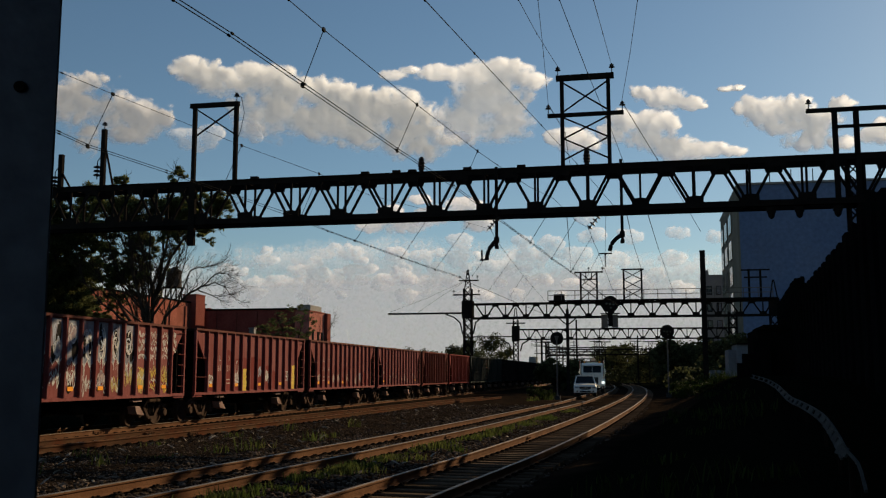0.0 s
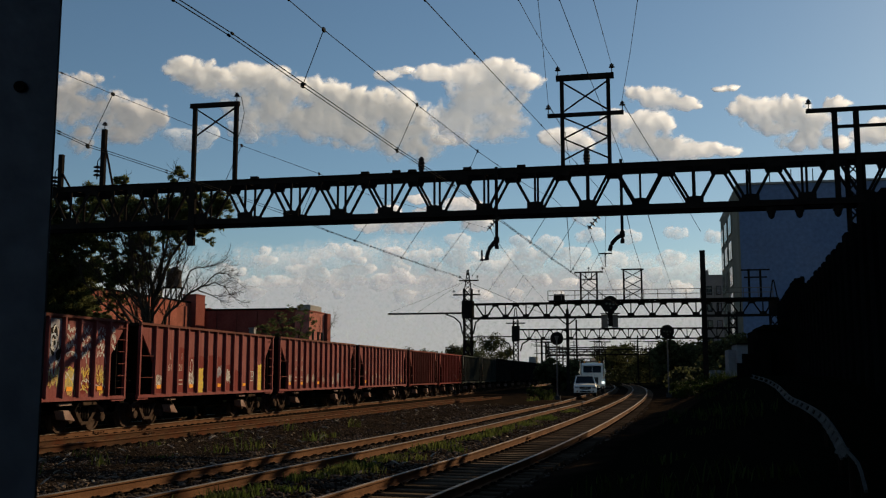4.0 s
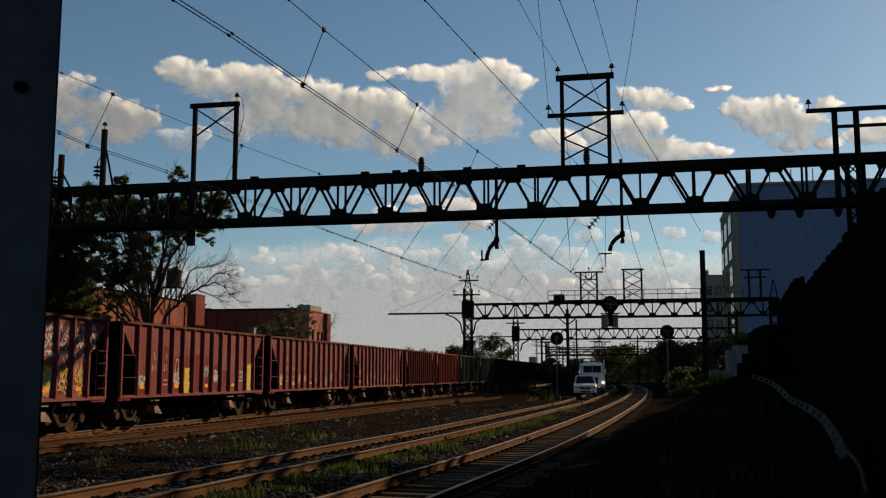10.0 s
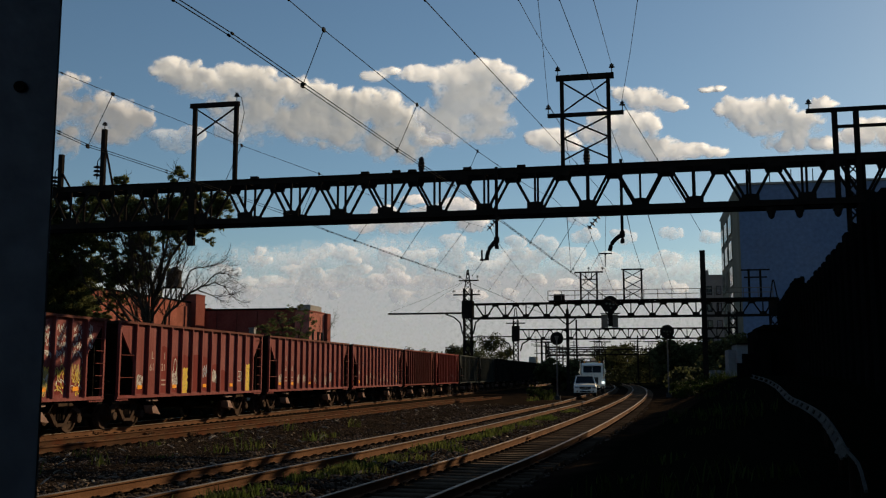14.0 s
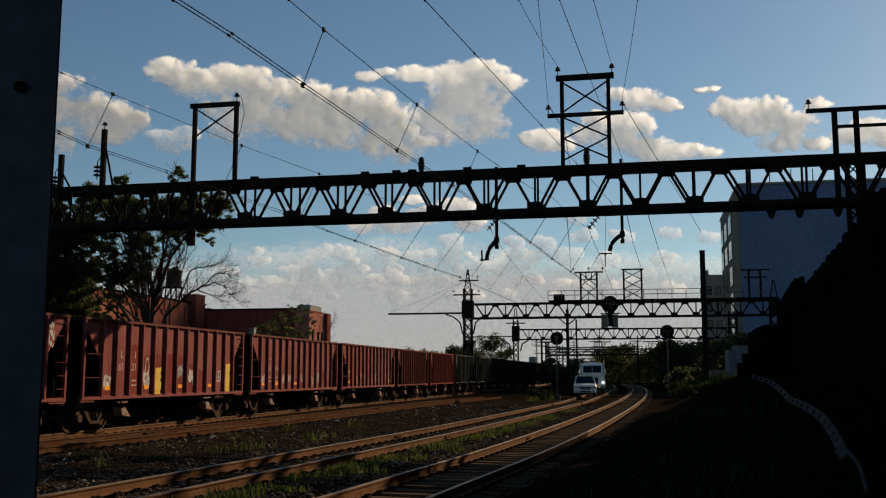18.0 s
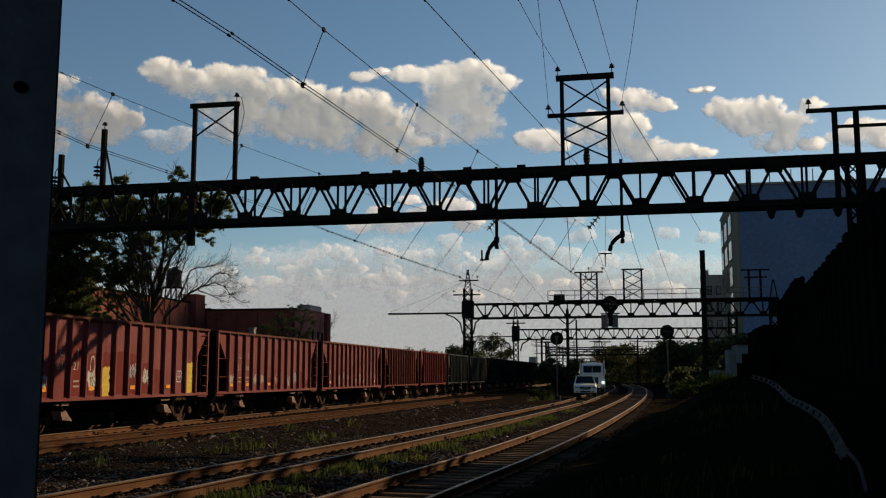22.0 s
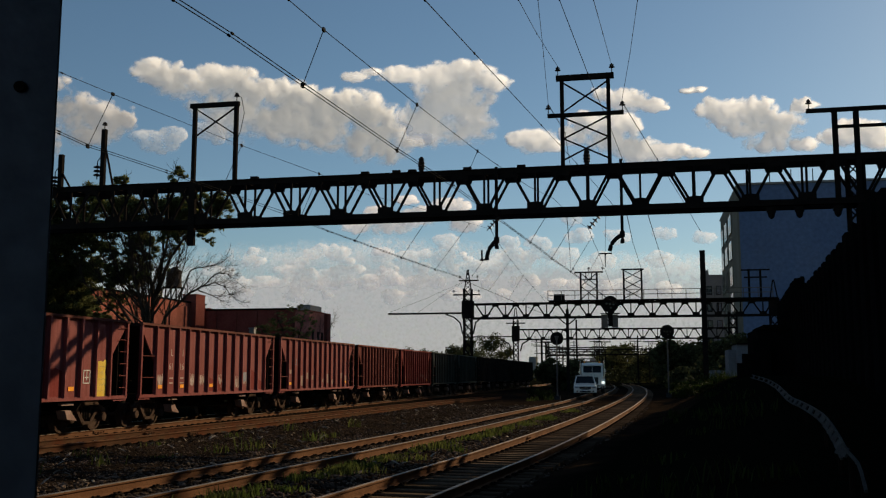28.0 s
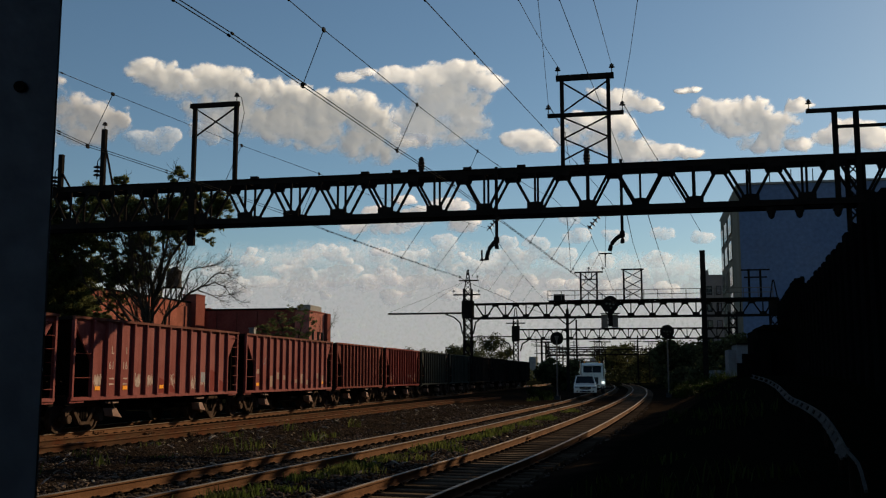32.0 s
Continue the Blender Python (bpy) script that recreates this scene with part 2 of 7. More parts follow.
# ---- mesh helpers ----
class Shape:
    """Collects corners and faces of one mesh."""

    def __init__(self):
        self.v, self.f = [], []

    def add(self, verts, faces):
        k = len(self.v)
        self.v.extend(tuple(p) for p in verts)
        self.f.extend(tuple(i + k for i in q) for q in faces)
        return self

    def box(self, c, s, m=None):
        x, y, z = (d / 2 for d in s)
        pts = [(sx * x, sy * y, sz * z) for sx in (-1, 1) for sy in (-1, 1) for sz in (-1, 1)]
        out = []
        for p in pts:
            p = Vector(p)
            if m:
                p = m @ p
            out.append(p + Vector(c))
        return self.add(out, [(0, 1, 3, 2), (4, 6, 7, 5), (0, 4, 5, 1), (2, 3, 7, 6), (0, 2, 6, 4), (1, 5, 7, 3)])

    def beam(self, p, q, w, h=None, up=(0, 0, 1)):
        p, q = Vector(p), Vector(q)
        h = h or w
        d = (q - p).normalized()
        u = Vector(up)
        if abs(d.dot(u)) > 0.98:
            u = Vector((0, 1, 0))
        r = d.cross(u).normalized()
        u = r.cross(d)
        pts = [e + r * a * w / 2 + u * b * h / 2 for e in (p, q) for a, b in ((-1, -1), (1, -1), (1, 1), (-1, 1))]
        return self.add(pts, [(3, 2, 1, 0), (4, 5, 6, 7), (0, 1, 5, 4), (1, 2, 6, 5), (2, 3, 7, 6), (3, 0, 4, 7)])

    def tube(self, pts, r, n=6, r2=None, caps=True):
        pts = [Vector(p) for p in pts]
        m = len(pts)
        out, faces = [], []
        for i, p in enumerate(pts):
            d = (pts[min(i + 1, m - 1)] - pts[max(i - 1, 0)]).normalized()
            u = Vector((0, 0, 1)) if abs(d.z) < 0.9 else Vector((0, 1, 0))
            a = d.cross(u).normalized()
            b = a.cross(d)
            rr = r if r2 is None else r + (r2 - r) * i / (m - 1)
            for k in range(n):
                w = 2 * math.pi * k / n
                out.append(p + a * math.cos(w) * rr + b * math.sin(w) * rr)
        for i in range(m - 1):
            for k in range(n):
                faces.append((i * n + k, i * n + (k + 1) % n, (i + 1) * n + (k + 1) % n, (i + 1) * n + k))
        if caps:
            faces += [tuple(range(n))[::-1], tuple((m - 1) * n + k for k in range(n))]
        return self.add(out, faces)

    def lathe(self, c, axis, profile, n=16):
        """profile: (distance along axis, radius)."""
        c, d = Vector(c), Vector(axis).normalized()
        u = Vector((0, 0, 1)) if abs(d.z) < 0.9 else Vector((1, 0, 0))
        a = d.cross(u).normalized()
        b = d.cross(a)
        out, faces = [], []
        for h, r in profile:
            for k in range(n):
                w = 2 * math.pi * k / n
                out.append(c + d * h + (a * math.cos(w) + b * math.sin(w)) * r)
        for i in range(len(profile) - 1):
            for k in range(n):
                faces.append((i * n + k, i * n + (k + 1) % n, (i + 1) * n + (k + 1) % n, (i + 1) * n + k))
        m = len(profile) - 1
        faces += [tuple(range(n))[::-1], tuple(m * n + k for k in range(n))]
        return self.add(out, faces)

    def slab(self, outline, axis, lo, hi):
        """An outline (two coordinates) pushed along an axis from lo to hi."""
        n = len(outline)

        def put(a, b, c):
            return {"x": (c, a, b), "y": (a, c, b), "z": (a, b, c)}[axis]

        out = [put(a, b, lo) for a, b in outline] + [put(a, b, hi) for a, b in outline]
        faces = [tuple(range(n))[::-1], tuple(range(n, 2 * n))]
        faces += [(k, (k + 1) % n, n + (k + 1) % n, n + k) for k in range(n)]
        return self.add(out, faces)

    def mesh(self, name, smooth=False):
        me = bpy.data.meshes.new(name)
        me.from_pydata(self.v, [], self.f)
        bm = bmesh.new()
        bm.from_mesh(me)
        if len(bm.faces) < 60000:
            bmesh.ops.recalc_face_normals(bm, faces=bm.faces)
        bm.to_mesh(me)
        bm.free()
        if smooth:
            me.polygons.foreach_set("use_smooth", [True] * len(me.polygons))
        return me


def part(name, shape, material, parent=None, label="", smooth=False):
    me = shape if isinstance(shape, bpy.types.Mesh) else shape.mesh(name, smooth)
    if not me.materials:
        me.materials.append(material)
    ob = new(name, me)
    ob.parent = parent
    return tagged(ob, label)


def thing(name, label, category, at=(0, 0, 0), group="", kind=""):
    ob = new(name)
    ob.location = at
    ob.empty_display_size = 0.3
    return tagged(ob, label, category, group, kind)


def smooth_path(pts, step):
    """Points every step metres along y, through given (y, x) knots, by monotone cubic pieces."""
    ys = np.array([p[0] for p in pts], float)
    xs = np.array([p[1] for p in pts], float)
    m = np.gradient(xs, ys)
    out = []
    y = ys[0]
    while y <= ys[-1] + 1e-6:
        i = min(max(int(np.searchsorted(ys, y)) - 1, 0), len(ys) - 2)
        h = ys[i + 1] - ys[i]
        s = (y - ys[i]) / h
        x = (2 * s**3 - 3 * s**2 + 1) * xs[i] + (s**3 - 2 * s**2 + s) * h * m[i] + (-2 * s**3 + 3 * s**2) * xs[i + 1] + (s**3 - s**2) * h * m[i + 1]
        out.append((float(x), float(y)))
        y += step
    return out

def bend(pts, n=4):
    """A smooth line through given points."""
    pts = [Vector(p) for p in pts]
    pts = [pts[0] * 2 - pts[1]] + pts + [pts[-1] * 2 - pts[-2]]
    out = []
    for a, b, c, d in zip(pts, pts[1:], pts[2:], pts[3:]):
        for k in range(n):
            t = k / n
            out.append(0.5 * (2 * b + (c - a) * t + (2 * a - 5 * b + 4 * c - d) * t * t + (3 * b - a - 3 * c + d) * t ** 3))
    return out + [pts[-2]]


# ---- the plan: tracks as (y, x) knots of their centre lines, rail tops at z = 0 ----
TRACK_NEAR = [(-20, -6.6), (0, -5.02), (14, -3.91), (22, -3.22), (31, -2.66), (47, -1.96), (80, -1.1), (130, -1.3), (200, -4.5)]
TRACK_SECOND = [(-20, -10.6), (0, -9.05), (14, -7.9), (22, -7.25), (31, -6.55), (47, -5.7), (66, -4.85), (80, -4.75), (130, -5.1), (200, -8.4)]
TRACK_SIDING = [(-20, -17.2), (15, -15.75), (31, -14.75), (47, -14.0), (64, -13.4), (78, -12.3)]
TRAIN_X = -18.15
TRACK_TRAIN = [(-20, TRAIN_X), (60, TRAIN_X), (120, TRAIN_X), (220, TRAIN_X)]
WALL_X0, WALL_DX = 3.0, 0.0787      # retaining wall: x = WALL_X0 + WALL_DX * y
near_line = smooth_path(TRACK_NEAR, 1.0)


def near_x(y):
    y = min(max(y, -20), 200)
    k = min(int(y + 20), len(near_line) - 2)
    s = y + 20 - k
    return near_line[k][0] * (1 - s) + near_line[k + 1][0] * s


def ramp01(t):
    t = min(max(t, 0.0), 1.0)
    return t * t * (3 - 2 * t)


def crest(y):
    """The bank's edge beside the line: x and z."""
    z = 0.25 + 0.42 * ramp01((y - 2) / 7) + 1.0 * ramp01((y - 8) / 22)
    x = 1.2 + 0.085 * y if y < 20 else 2.9 + 0.07 * (y - 20)
    return x, z


def ground_z(x, y):
    z = -0.20 + 0.03 * noise.noise((x * 0.5, y * 0.5, 0)) + 0.012 * noise.noise((x * 2.3, y * 2.3, 3))
    if abs(x - near_x(y)) < 1.4:
        z -= 0.095
    elif abs(x - near_x(y) + 3.95) < 1.3:
        z -= 0.012
    if -13.3 < x < near_x(y) - 5.2:
        z += 0.05
    if x < -19.9:
        z += 0.25 * ramp01((-19.9 - x) / 3)
    cx, cz = crest(y)
    foot = near_x(y) + 1.9
    if x > foot:
        z += (cz + 0.2) * ramp01((x - foot) / max(cx - foot, 0.8)) + 0.06 * noise.noise((x, y, 7))
    wall = WALL_X0 + WALL_DX * y
    if x > wall + 0.25 and y < 72:
        # street raised 2.5 m so that the unseen lorry's shade reaches the rails
        street = 5.15 + 2.5 * ramp01((x - wall - 2.4) / 0.8)
        z = z + (street - z) * (1 - ramp01((y - 46) / 24)) + 0.02 * noise.noise((x * 0.3, y * 0.3, 1))
    return z


def spaced(knots):
    out = []
    for a, b, step in knots:
        n = max(1, round((b - a) / step))
        out += [a + (b - a) * i / n for i in range(n)]
    return out + [knots[-1][1]]


gx = spaced([(-2500, -200, 300), (-200, -60, 14), (-60, -24, 3), (-24, -1, 0.3), (-1, 9, 0.25), (9, 40, 3), (40, 200, 16), (200, 2500, 300)])
gy = spaced([(-80, -6, 6), (-6, 6, 0.8), (6, 34, 0.4), (34, 70, 0.8), (70, 130, 1.2), (130, 400, 15), (400, 3500, 300)])
sh = Shape()
sh.v = [(x, y, ground_z(x, y)) for y in gy for x in gx]
nx = len(gx)
sh.f = [(j * nx + i, j * nx + i + 1, (j + 1) * nx + i + 1, (j + 1) * nx + i) for j in range(len(gy) - 1) for i in range(nx - 1)]
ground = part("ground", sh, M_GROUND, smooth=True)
# the bank and the ground behind the train are painted dark for shade
bank_dark = [max(ramp01((v[0] - near_x(v[1]) - 1.5 - 2.4 * ramp01((v[1] - 30) / 14) - 0.5 * noise.noise((v[0] * 0.6, v[1] * 0.6, 5))) / 0.7), ramp01((-19.2 - v[0]) / 0.6), ramp01((v[1] - 130) / 20)) for v in sh.v]
bank_dark_map = ground.data.attributes.new("bank_shade", "FLOAT", "POINT")
bank_dark_map.data.foreach_set("value", bank_dark)
tagged(ground, "dark brown ballast and dirt rising into a weedy bank", "ground", kind="structure")


# ---- tracks ----
def rail_sweep(line, side, sections):
    """Sweeps (offset, height) outlines along a centre line."""
    out, faces = [], []
    n = len(sections)
    m = len(line)
    for i, (x, y) in enumerate(line):
        a, b = line[max(i - 1, 0)], line[min(i + 1, m - 1)]
        d = Vector((b[0] - a[0], b[1] - a[1], 0)).normalized()
        r = Vector((d.y, -d.x, 0))
        for o, z in sections:
            p = Vector((x, y, 0)) + r * (side + o)
            out.append((p.x, p.y, z))
    for i in range(m - 1):
        for k in range(n):
            faces.append((i * n + k, i * n + (k + 1) % n, (i + 1) * n + (k + 1) % n, (i + 1) * n + k))
    return Shape().add(out, faces)


RAIL_BODY = [(-0.07, -0.172), (0.07, -0.172), (0.07, -0.16), (0.012, -0.142), (0.012, -0.046), (0.036, -0.036), (0.036, -0.008), (-0.036, -0.008), (-0.036, -0.036), (-0.012, -0.046), (-0.012, -0.142), (-0.07, -0.16)]
RAIL_HEAD = [(-0.037, -0.012), (0.037, -0.012), (0.037, -0.005), (0.026, 0.0), (-0.026, 0.0), (-0.037, -0.005)]


def tie_mesh():
    s = Shape()
    L, w, h = 1.3, 0.105, 0.14
    e = 0.015
    sec = [(-w, -h), (w, -h), (w, -e), (w - e, 0), (-w + e, 0), (-w, -e)]
    s.slab([(a, b - 0.172) for a, b in sec], "x", -L, L)
    return s.mesh("tie")


TIE = tie_mesh()
TIE.materials.append(M_TIE)
PLATE = Shape().box((0, 0, -0.166), (0.34, 0.18, 0.016)).box((-0.11, 0.05, -0.15), (0.045, 0.045, 0.03)).box((0.11, -0.05, -0.15), (0.045, 0.045, 0.03)).box((-0.11, -0.05, -0.15), (0.045, 0.045, 0.03)).box((0.12, 0.05, -0.15), (0.045, 0.045, 0.03))


def railway(name, knots, label, body, head, y0, y1, tie_parts, sunk=0.0, step=0.56):
    line = [p for p in smooth_path(knots, 1.0)]
    top = thing(name, label, "railway track", kind="structure")
    for side in (-0.752, 0.752):
        rail = part("rail", rail_sweep(line, side, RAIL_BODY), body, top)
        part("rail_head", rail_sweep(line, side, RAIL_HEAD), head, rail, "worn steel running surface")
    fine = [p for p in smooth_path(knots, step) if y0 < p[1] < y1]
    rest, plates = Shape(), Shape()
    count = 0
    for i, (x, y) in enumerate(fine):
        a, b = fine[max(i - 1, 0)], fine[min(i + 1, len(fine) - 1)]
        turn = math.atan2(b[1] - a[1], b[0] - a[0]) - math.pi / 2 + random.uniform(-0.012, 0.012)
        m = Matrix.Translation((x + random.uniform(-0.05, 0.05), y + random.uniform(-0.03, 0.03), -sunk + random.uniform(-0.012, 0.004))) @ Matrix.Rotation(turn, 4, "Z")
        if count < tie_parts and y > 9:
            t = new("tie", TIE)
            t.parent = top
            t.matrix_basis = m
            count += 1
        else:
            rest.add([m @ v.co for v in TIE.vertices], [tuple(p.vertices) for p in TIE.polygons])
        if y < 70:
            for side in (-0.752, 0.752):
                q = Matrix.Translation((x, y, 0)) @ Matrix.Rotation(turn, 4, "Z") @ Matrix.Translation((side, 0, 0))
                plates.add([q @ Vector(v) for v in PLATE.v], PLATE.f)
    tagged(part("tie_plates", plates, M_UNDER, top), kind="stuff")
    if rest.v:
        tagged(part("distant_ties", rest, M_TIE, top), kind="stuff")
    # bolted joints
    joints = [p for p in line if y0 < p[1] < 80][::23]
    for x, y in joints:
        for side in (-0.752, 0.752):
            j = Shape()
            for o in (-0.03, 0.03):
                j.box((x + side + o, y, -0.09), (0.026, 0.62, 0.075))
                for k in (-0.24, -0.08, 0.08, 0.24):
                    j.lathe((x + side + o * 1.3, y + k, -0.09), (1 if o > 0 else -1, 0, 0), [(0, 0.022), (0.035, 0.02)], 6)
            part("joint_bar", j, body, top)
    return top


railway("railway_track_1", TRACK_NEAR, "main line with rust-brown rails on dark timber ties", M_RUST, M_POLISHED, -18, 190, 150)
railway("railway_track_2", TRACK_SECOND, "second track with rust-brown rails and weedy ballast", M_RUST, M_RAILHEAD, -18, 190, 150, 0.03)
railway("railway_track_3", TRACK_SIDING, "disused siding with red rusted rails sunk in dirt", M_RUST_RED, M_RUST, -18, 76, 0, 0.05)
railway("railway_track_4", TRACK_TRAIN, "freight track under the hopper wagons", M_RUST, M_RAILHEAD, -18, 190, 0, 0.03)

# ---- freight wagons ----
# Positions of the near coupling plane of each wagon at 6 s, along the straight freight track.
Z_SILL, Z_TOP, HALF = 1.03, 3.46, 1.55


def bogie(parent, y, rows_wheels):
    side = Shape()
    for sx in (-1, 1):
        x = sx * 1.08
        f = Shape()
        f.slab([(y - 1.02, 0.46), (y - 1.02, 0.66), (y - 0.72, 0.80), (y - 0.55, 0.90), (y + 0.55, 0.90), (y + 0.72, 0.80), (y + 1.02, 0.66), (y + 1.02, 0.46), (y + 0.88, 0.46), (y + 0.80, 0.62), (y + 0.5, 0.77), (y - 0.5, 0.77), (y - 0.80, 0.62), (y - 0.88, 0.46)], "x", x - 0.07, x + 0.07)
        for sg in (-1, 1):
            f.slab([(y + sg * 0.72, 0.80), (y + sg * 0.60, 0.80), (y + sg * 0.16, 0.34), (y + sg * 0.16, 0.24), (y + sg * 0.26, 0.24)], "x", x - 0.065, x + 0.065)
            f.beam((x - 0.02, y + sg * 0.23, 0.40), (x - 0.02, y + sg * 0.23, 0.80), 0.08, 0.06)
        f.box((x, y, 0.27), (0.16, 0.5, 0.09))
        f.lathe((x, y - 0.88, 0.42), (1, 0, 0), [(-0.08, 0.13), (0.12, 0.13), (0.13, 0.09)], 12)
        f.lathe((x, y + 0.88, 0.42), (1, 0, 0), [(-0.08, 0.13), (0.12, 0.13), (0.13, 0.09)], 12)
        part("side_frame", f, M_BOGIE, parent, "rusty cast side frame")
        sp = Shape()
        for k in (-0.13, 0.0, 0.13):
            sp.lathe((x, y + k, 0.40), (0, 0, 1), [(0, 0.055), (0.1, 0.06), (0.2, 0.055), (0.3, 0.06), (0.4, 0.055)], 8)
        part("spring", sp, M_UNDER, parent)
    part("bolster", Shape().box((0, y, 0.80), (2.2, 0.32, 0.22)), M_UNDER, parent)
    for k in (-0.88, 0.88):
        w = Shape()
        w.lathe((-1.05, 0, 0), (1, 0, 0), [(0, 0.07), (2.1, 0.07)], 10)
        for sx in (-1, 1):
            w.lathe((sx * 0.68, 0, 0), (sx, 0, 0), [(-0.02, 0.45), (0.02, 0.45), (0.03, 0.425), (0.14, 0.42), (0.14, 0.36), (0.10, 0.34), (0.09, 0.16), (0.17, 0.13), (0.17, 0.05)], 24)
            w.lathe((sx * 0.84, 0.0, 0.0), (sx, 0, 0), [(0, 0.05), (0.36, 0.05)], 8)
            for h in range(3):
                an = h * 2.1
                w.lathe((sx * 1.16, 0.075 * math.cos(an), 0.075 * math.sin(an)), (sx, 0, 0), [(0, 0.018), (0.05, 0.018)], 6)
        ob = part("wheelset", w, M_BOGIE, parent, "rusty steel wheels on an axle")
        ob.location = (0, y + k, 0.42)
        rows_wheels.append(ob)


def text_part(words, y, z, size, mat, parent, x=HALF + 0.006):
    cu = bpy.data.curves.new("lettering", "FONT")
    cu.body = words
    cu.size = size
    cu.extrude = 0.001
    cu.materials.append(mat)
    ob = new("lettering", cu)
    ob.parent = parent
    # the side faces +x: text runs towards +y
    ob.matrix_basis = Matrix.Translation((x, y, z)) @ Matrix(((0, 0, 1, 0), (1, 0, 0, 0), (0, 1, 0, 0), (0, 0, 0, 1)))
    return tagged(ob, "faded white painted reporting mark")


WHEELS = {}


def hopper(length, paint, rib_paint, label, ribs=13, marks=None, seed=0, group="wagons of the freight train", detail=True, rib_depth=0.115):
    """A ribbed open hopper wagon; local y runs from its near coupling plane."""
    rng = random.Random(seed)
    w = thing("hopper_wagon", label, "wagon", group=group)
    a, b = 0.42, length - 0.42          # ends of the body
    cut = 1.05                          # slope sheets meet the sides here
    z0, z1 = Z_SILL, Z_TOP
    zm = z0 + 1.12
    for sx in (-1, 1):
        s = Shape()
        s.slab([(a, z1 - 0.02), (a + 0.12, z1 - 0.22), (a + cut, zm), (a + cut, z0), (b - cut, z0), (b - cut, zm), (b - 0.12, z1 - 0.22), (b, z1 - 0.02)], "x", sx * (HALF - 0.05), sx * HALF)
        part("side_sheet", s, paint, w)
        part("top_chord", Shape().box((sx * (HALF + 0.03), length / 2, z1 - 0.02), (0.13, b - a + 0.06, 0.08)), M_CHORD if paint is M_RED else paint, w, "rusty top rail")
        part("side_sill", Shape().box((sx * (HALF + 0.0), length / 2, z0), (0.12, b - a + 0.04, 0.10)), paint, w)
        n = ribs
        for k in range(n):
            y = a + cut + (b - a - 2 * cut) * k / (n - 1)
            r = Shape()
            x0, x1 = sx * HALF, sx * (HALF + rib_depth)
            pts = [(y - 0.055, x0), (y - 0.038, x1), (y + 0.038, x1), (y + 0.055, x0)]
            r.slab([(q, p) for p, q in pts], "z", z0 + 0.05, z1 - 0.06)
            part("rib", r, rib_paint, w)
        for y, n_r, far in ((a + 0.05, 3, False), (b - 0.05, 6, True)):
            part("corner_post", Shape().box((sx * (HALF + 0.02), y, (z0 + z1) / 2 - 0.02), (0.10, 0.09, z1 - z0 - 0.06)), paint, w)
            reach = cut - 0.05 if not far else 0.45
            d = 1 if not far else -1
            for k in range(n_r if far else 2):
                z = z0 + (0.62 + 0.72 * k if not far else 0.30 + 0.38 * k)
                rung = Shape().tube([(sx * (HALF + 0.05), y, z), (sx * (HALF + 0.05), y + d * reach, z)], 0.014, 6)
                part("rung", rung, M_RED_DARK, w)
            if far:
                part("ladder_rail", Shape().box((sx * (HALF - 0.02), y - 0.45, z0 + 1.0), (0.03, 0.04, 2.0)), M_UNDER, w)
    # slope sheets and ends; sheets, sills and chords painted near-black for the shade there
    for y0, y1, sg in ((a, a + 2.6, 1), (b, b - 2.6, -1)):
        s = Shape()
        s.add([(-HALF + 0.05, y0, z1), (HALF - 0.05, y0, z1), (HALF - 0.05, y1, z0 - 0.35), (-HALF + 0.05, y1, z0 - 0.35), (-HALF + 0.05, y0 + sg * 0.06, z1), (HALF - 0.05, y0 + sg * 0.06, z1), (HALF - 0.05, y1 + sg * 0.06, z0 - 0.35), (-HALF + 0.05, y1 + sg * 0.06, z0 - 0.35)],
              [(0, 1, 2, 3), (7, 6, 5, 4), (0, 4, 5, 1), (3, 2, 6, 7), (0, 3, 7, 4), (1, 5, 6, 2)])
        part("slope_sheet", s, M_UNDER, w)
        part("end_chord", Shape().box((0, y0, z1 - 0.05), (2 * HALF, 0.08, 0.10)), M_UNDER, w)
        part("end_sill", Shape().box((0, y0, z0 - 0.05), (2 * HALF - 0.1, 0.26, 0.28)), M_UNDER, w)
        part("step_plate", Shape().box((HALF - 0.01, y0 + sg * 0.35, z0 - 0.03), (0.06, 0.75, 0.17)), paint, w)
        part("coupler", Shape().box((0, y0 - sg * 0.24, 0.86), (0.26, 0.5, 0.26)).box((0, y0 - sg * 0.42, 0.86), (0.34, 0.14, 0.32)), M_UNDER, w)
        part("grab_iron", Shape().tube([(HALF - 0.25, y0 - sg * 0.02, z0 + 0.5), (HALF - 0.25, y0 - sg * 0.10, z0 + 0.52), (HALF - 0.75, y0 - sg * 0.10, z0 + 0.52), (HALF - 0.75, y0 - sg * 0.02, z0 + 0.5)], 0.014, 6), M_UNDER, w)
        if sg > 0 and detail:
            part("brake_wheel", Shape().lathe((-0.5, y0 - 0.16, z0 + 1.2), (0, -1, 0), [(0, 0.20), (0.03, 0.23), (0.06, 0.20), (0.03, 0.17)], 18), M_UNDER, w, "dark hand brake wheel")
            part("brake_staff", Shape().tube([(-0.5, y0 - 0.12, z0), (-0.5, y0 - 0.12, z0 + 1.2)], 0.02, 6), M_UNDER, w)
        if detail:
            part("brake_pipe", Shape().tube([(0.5, y0 - sg * 0.05, 0.95), (0.5, y0 - sg * 0.2, 0.75), (0.35, y0 - sg * 0.38, 0.55)], 0.025, 6), M_UNDER, w)
    part("load", Shape().box((0, length / 2, z1 - 0.75), (2 * HALF - 0.2, b - a - 1.6, 0.1)), M_STONE, w, "grey stone load")
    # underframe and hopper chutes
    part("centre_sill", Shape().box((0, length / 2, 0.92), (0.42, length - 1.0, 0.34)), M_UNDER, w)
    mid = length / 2
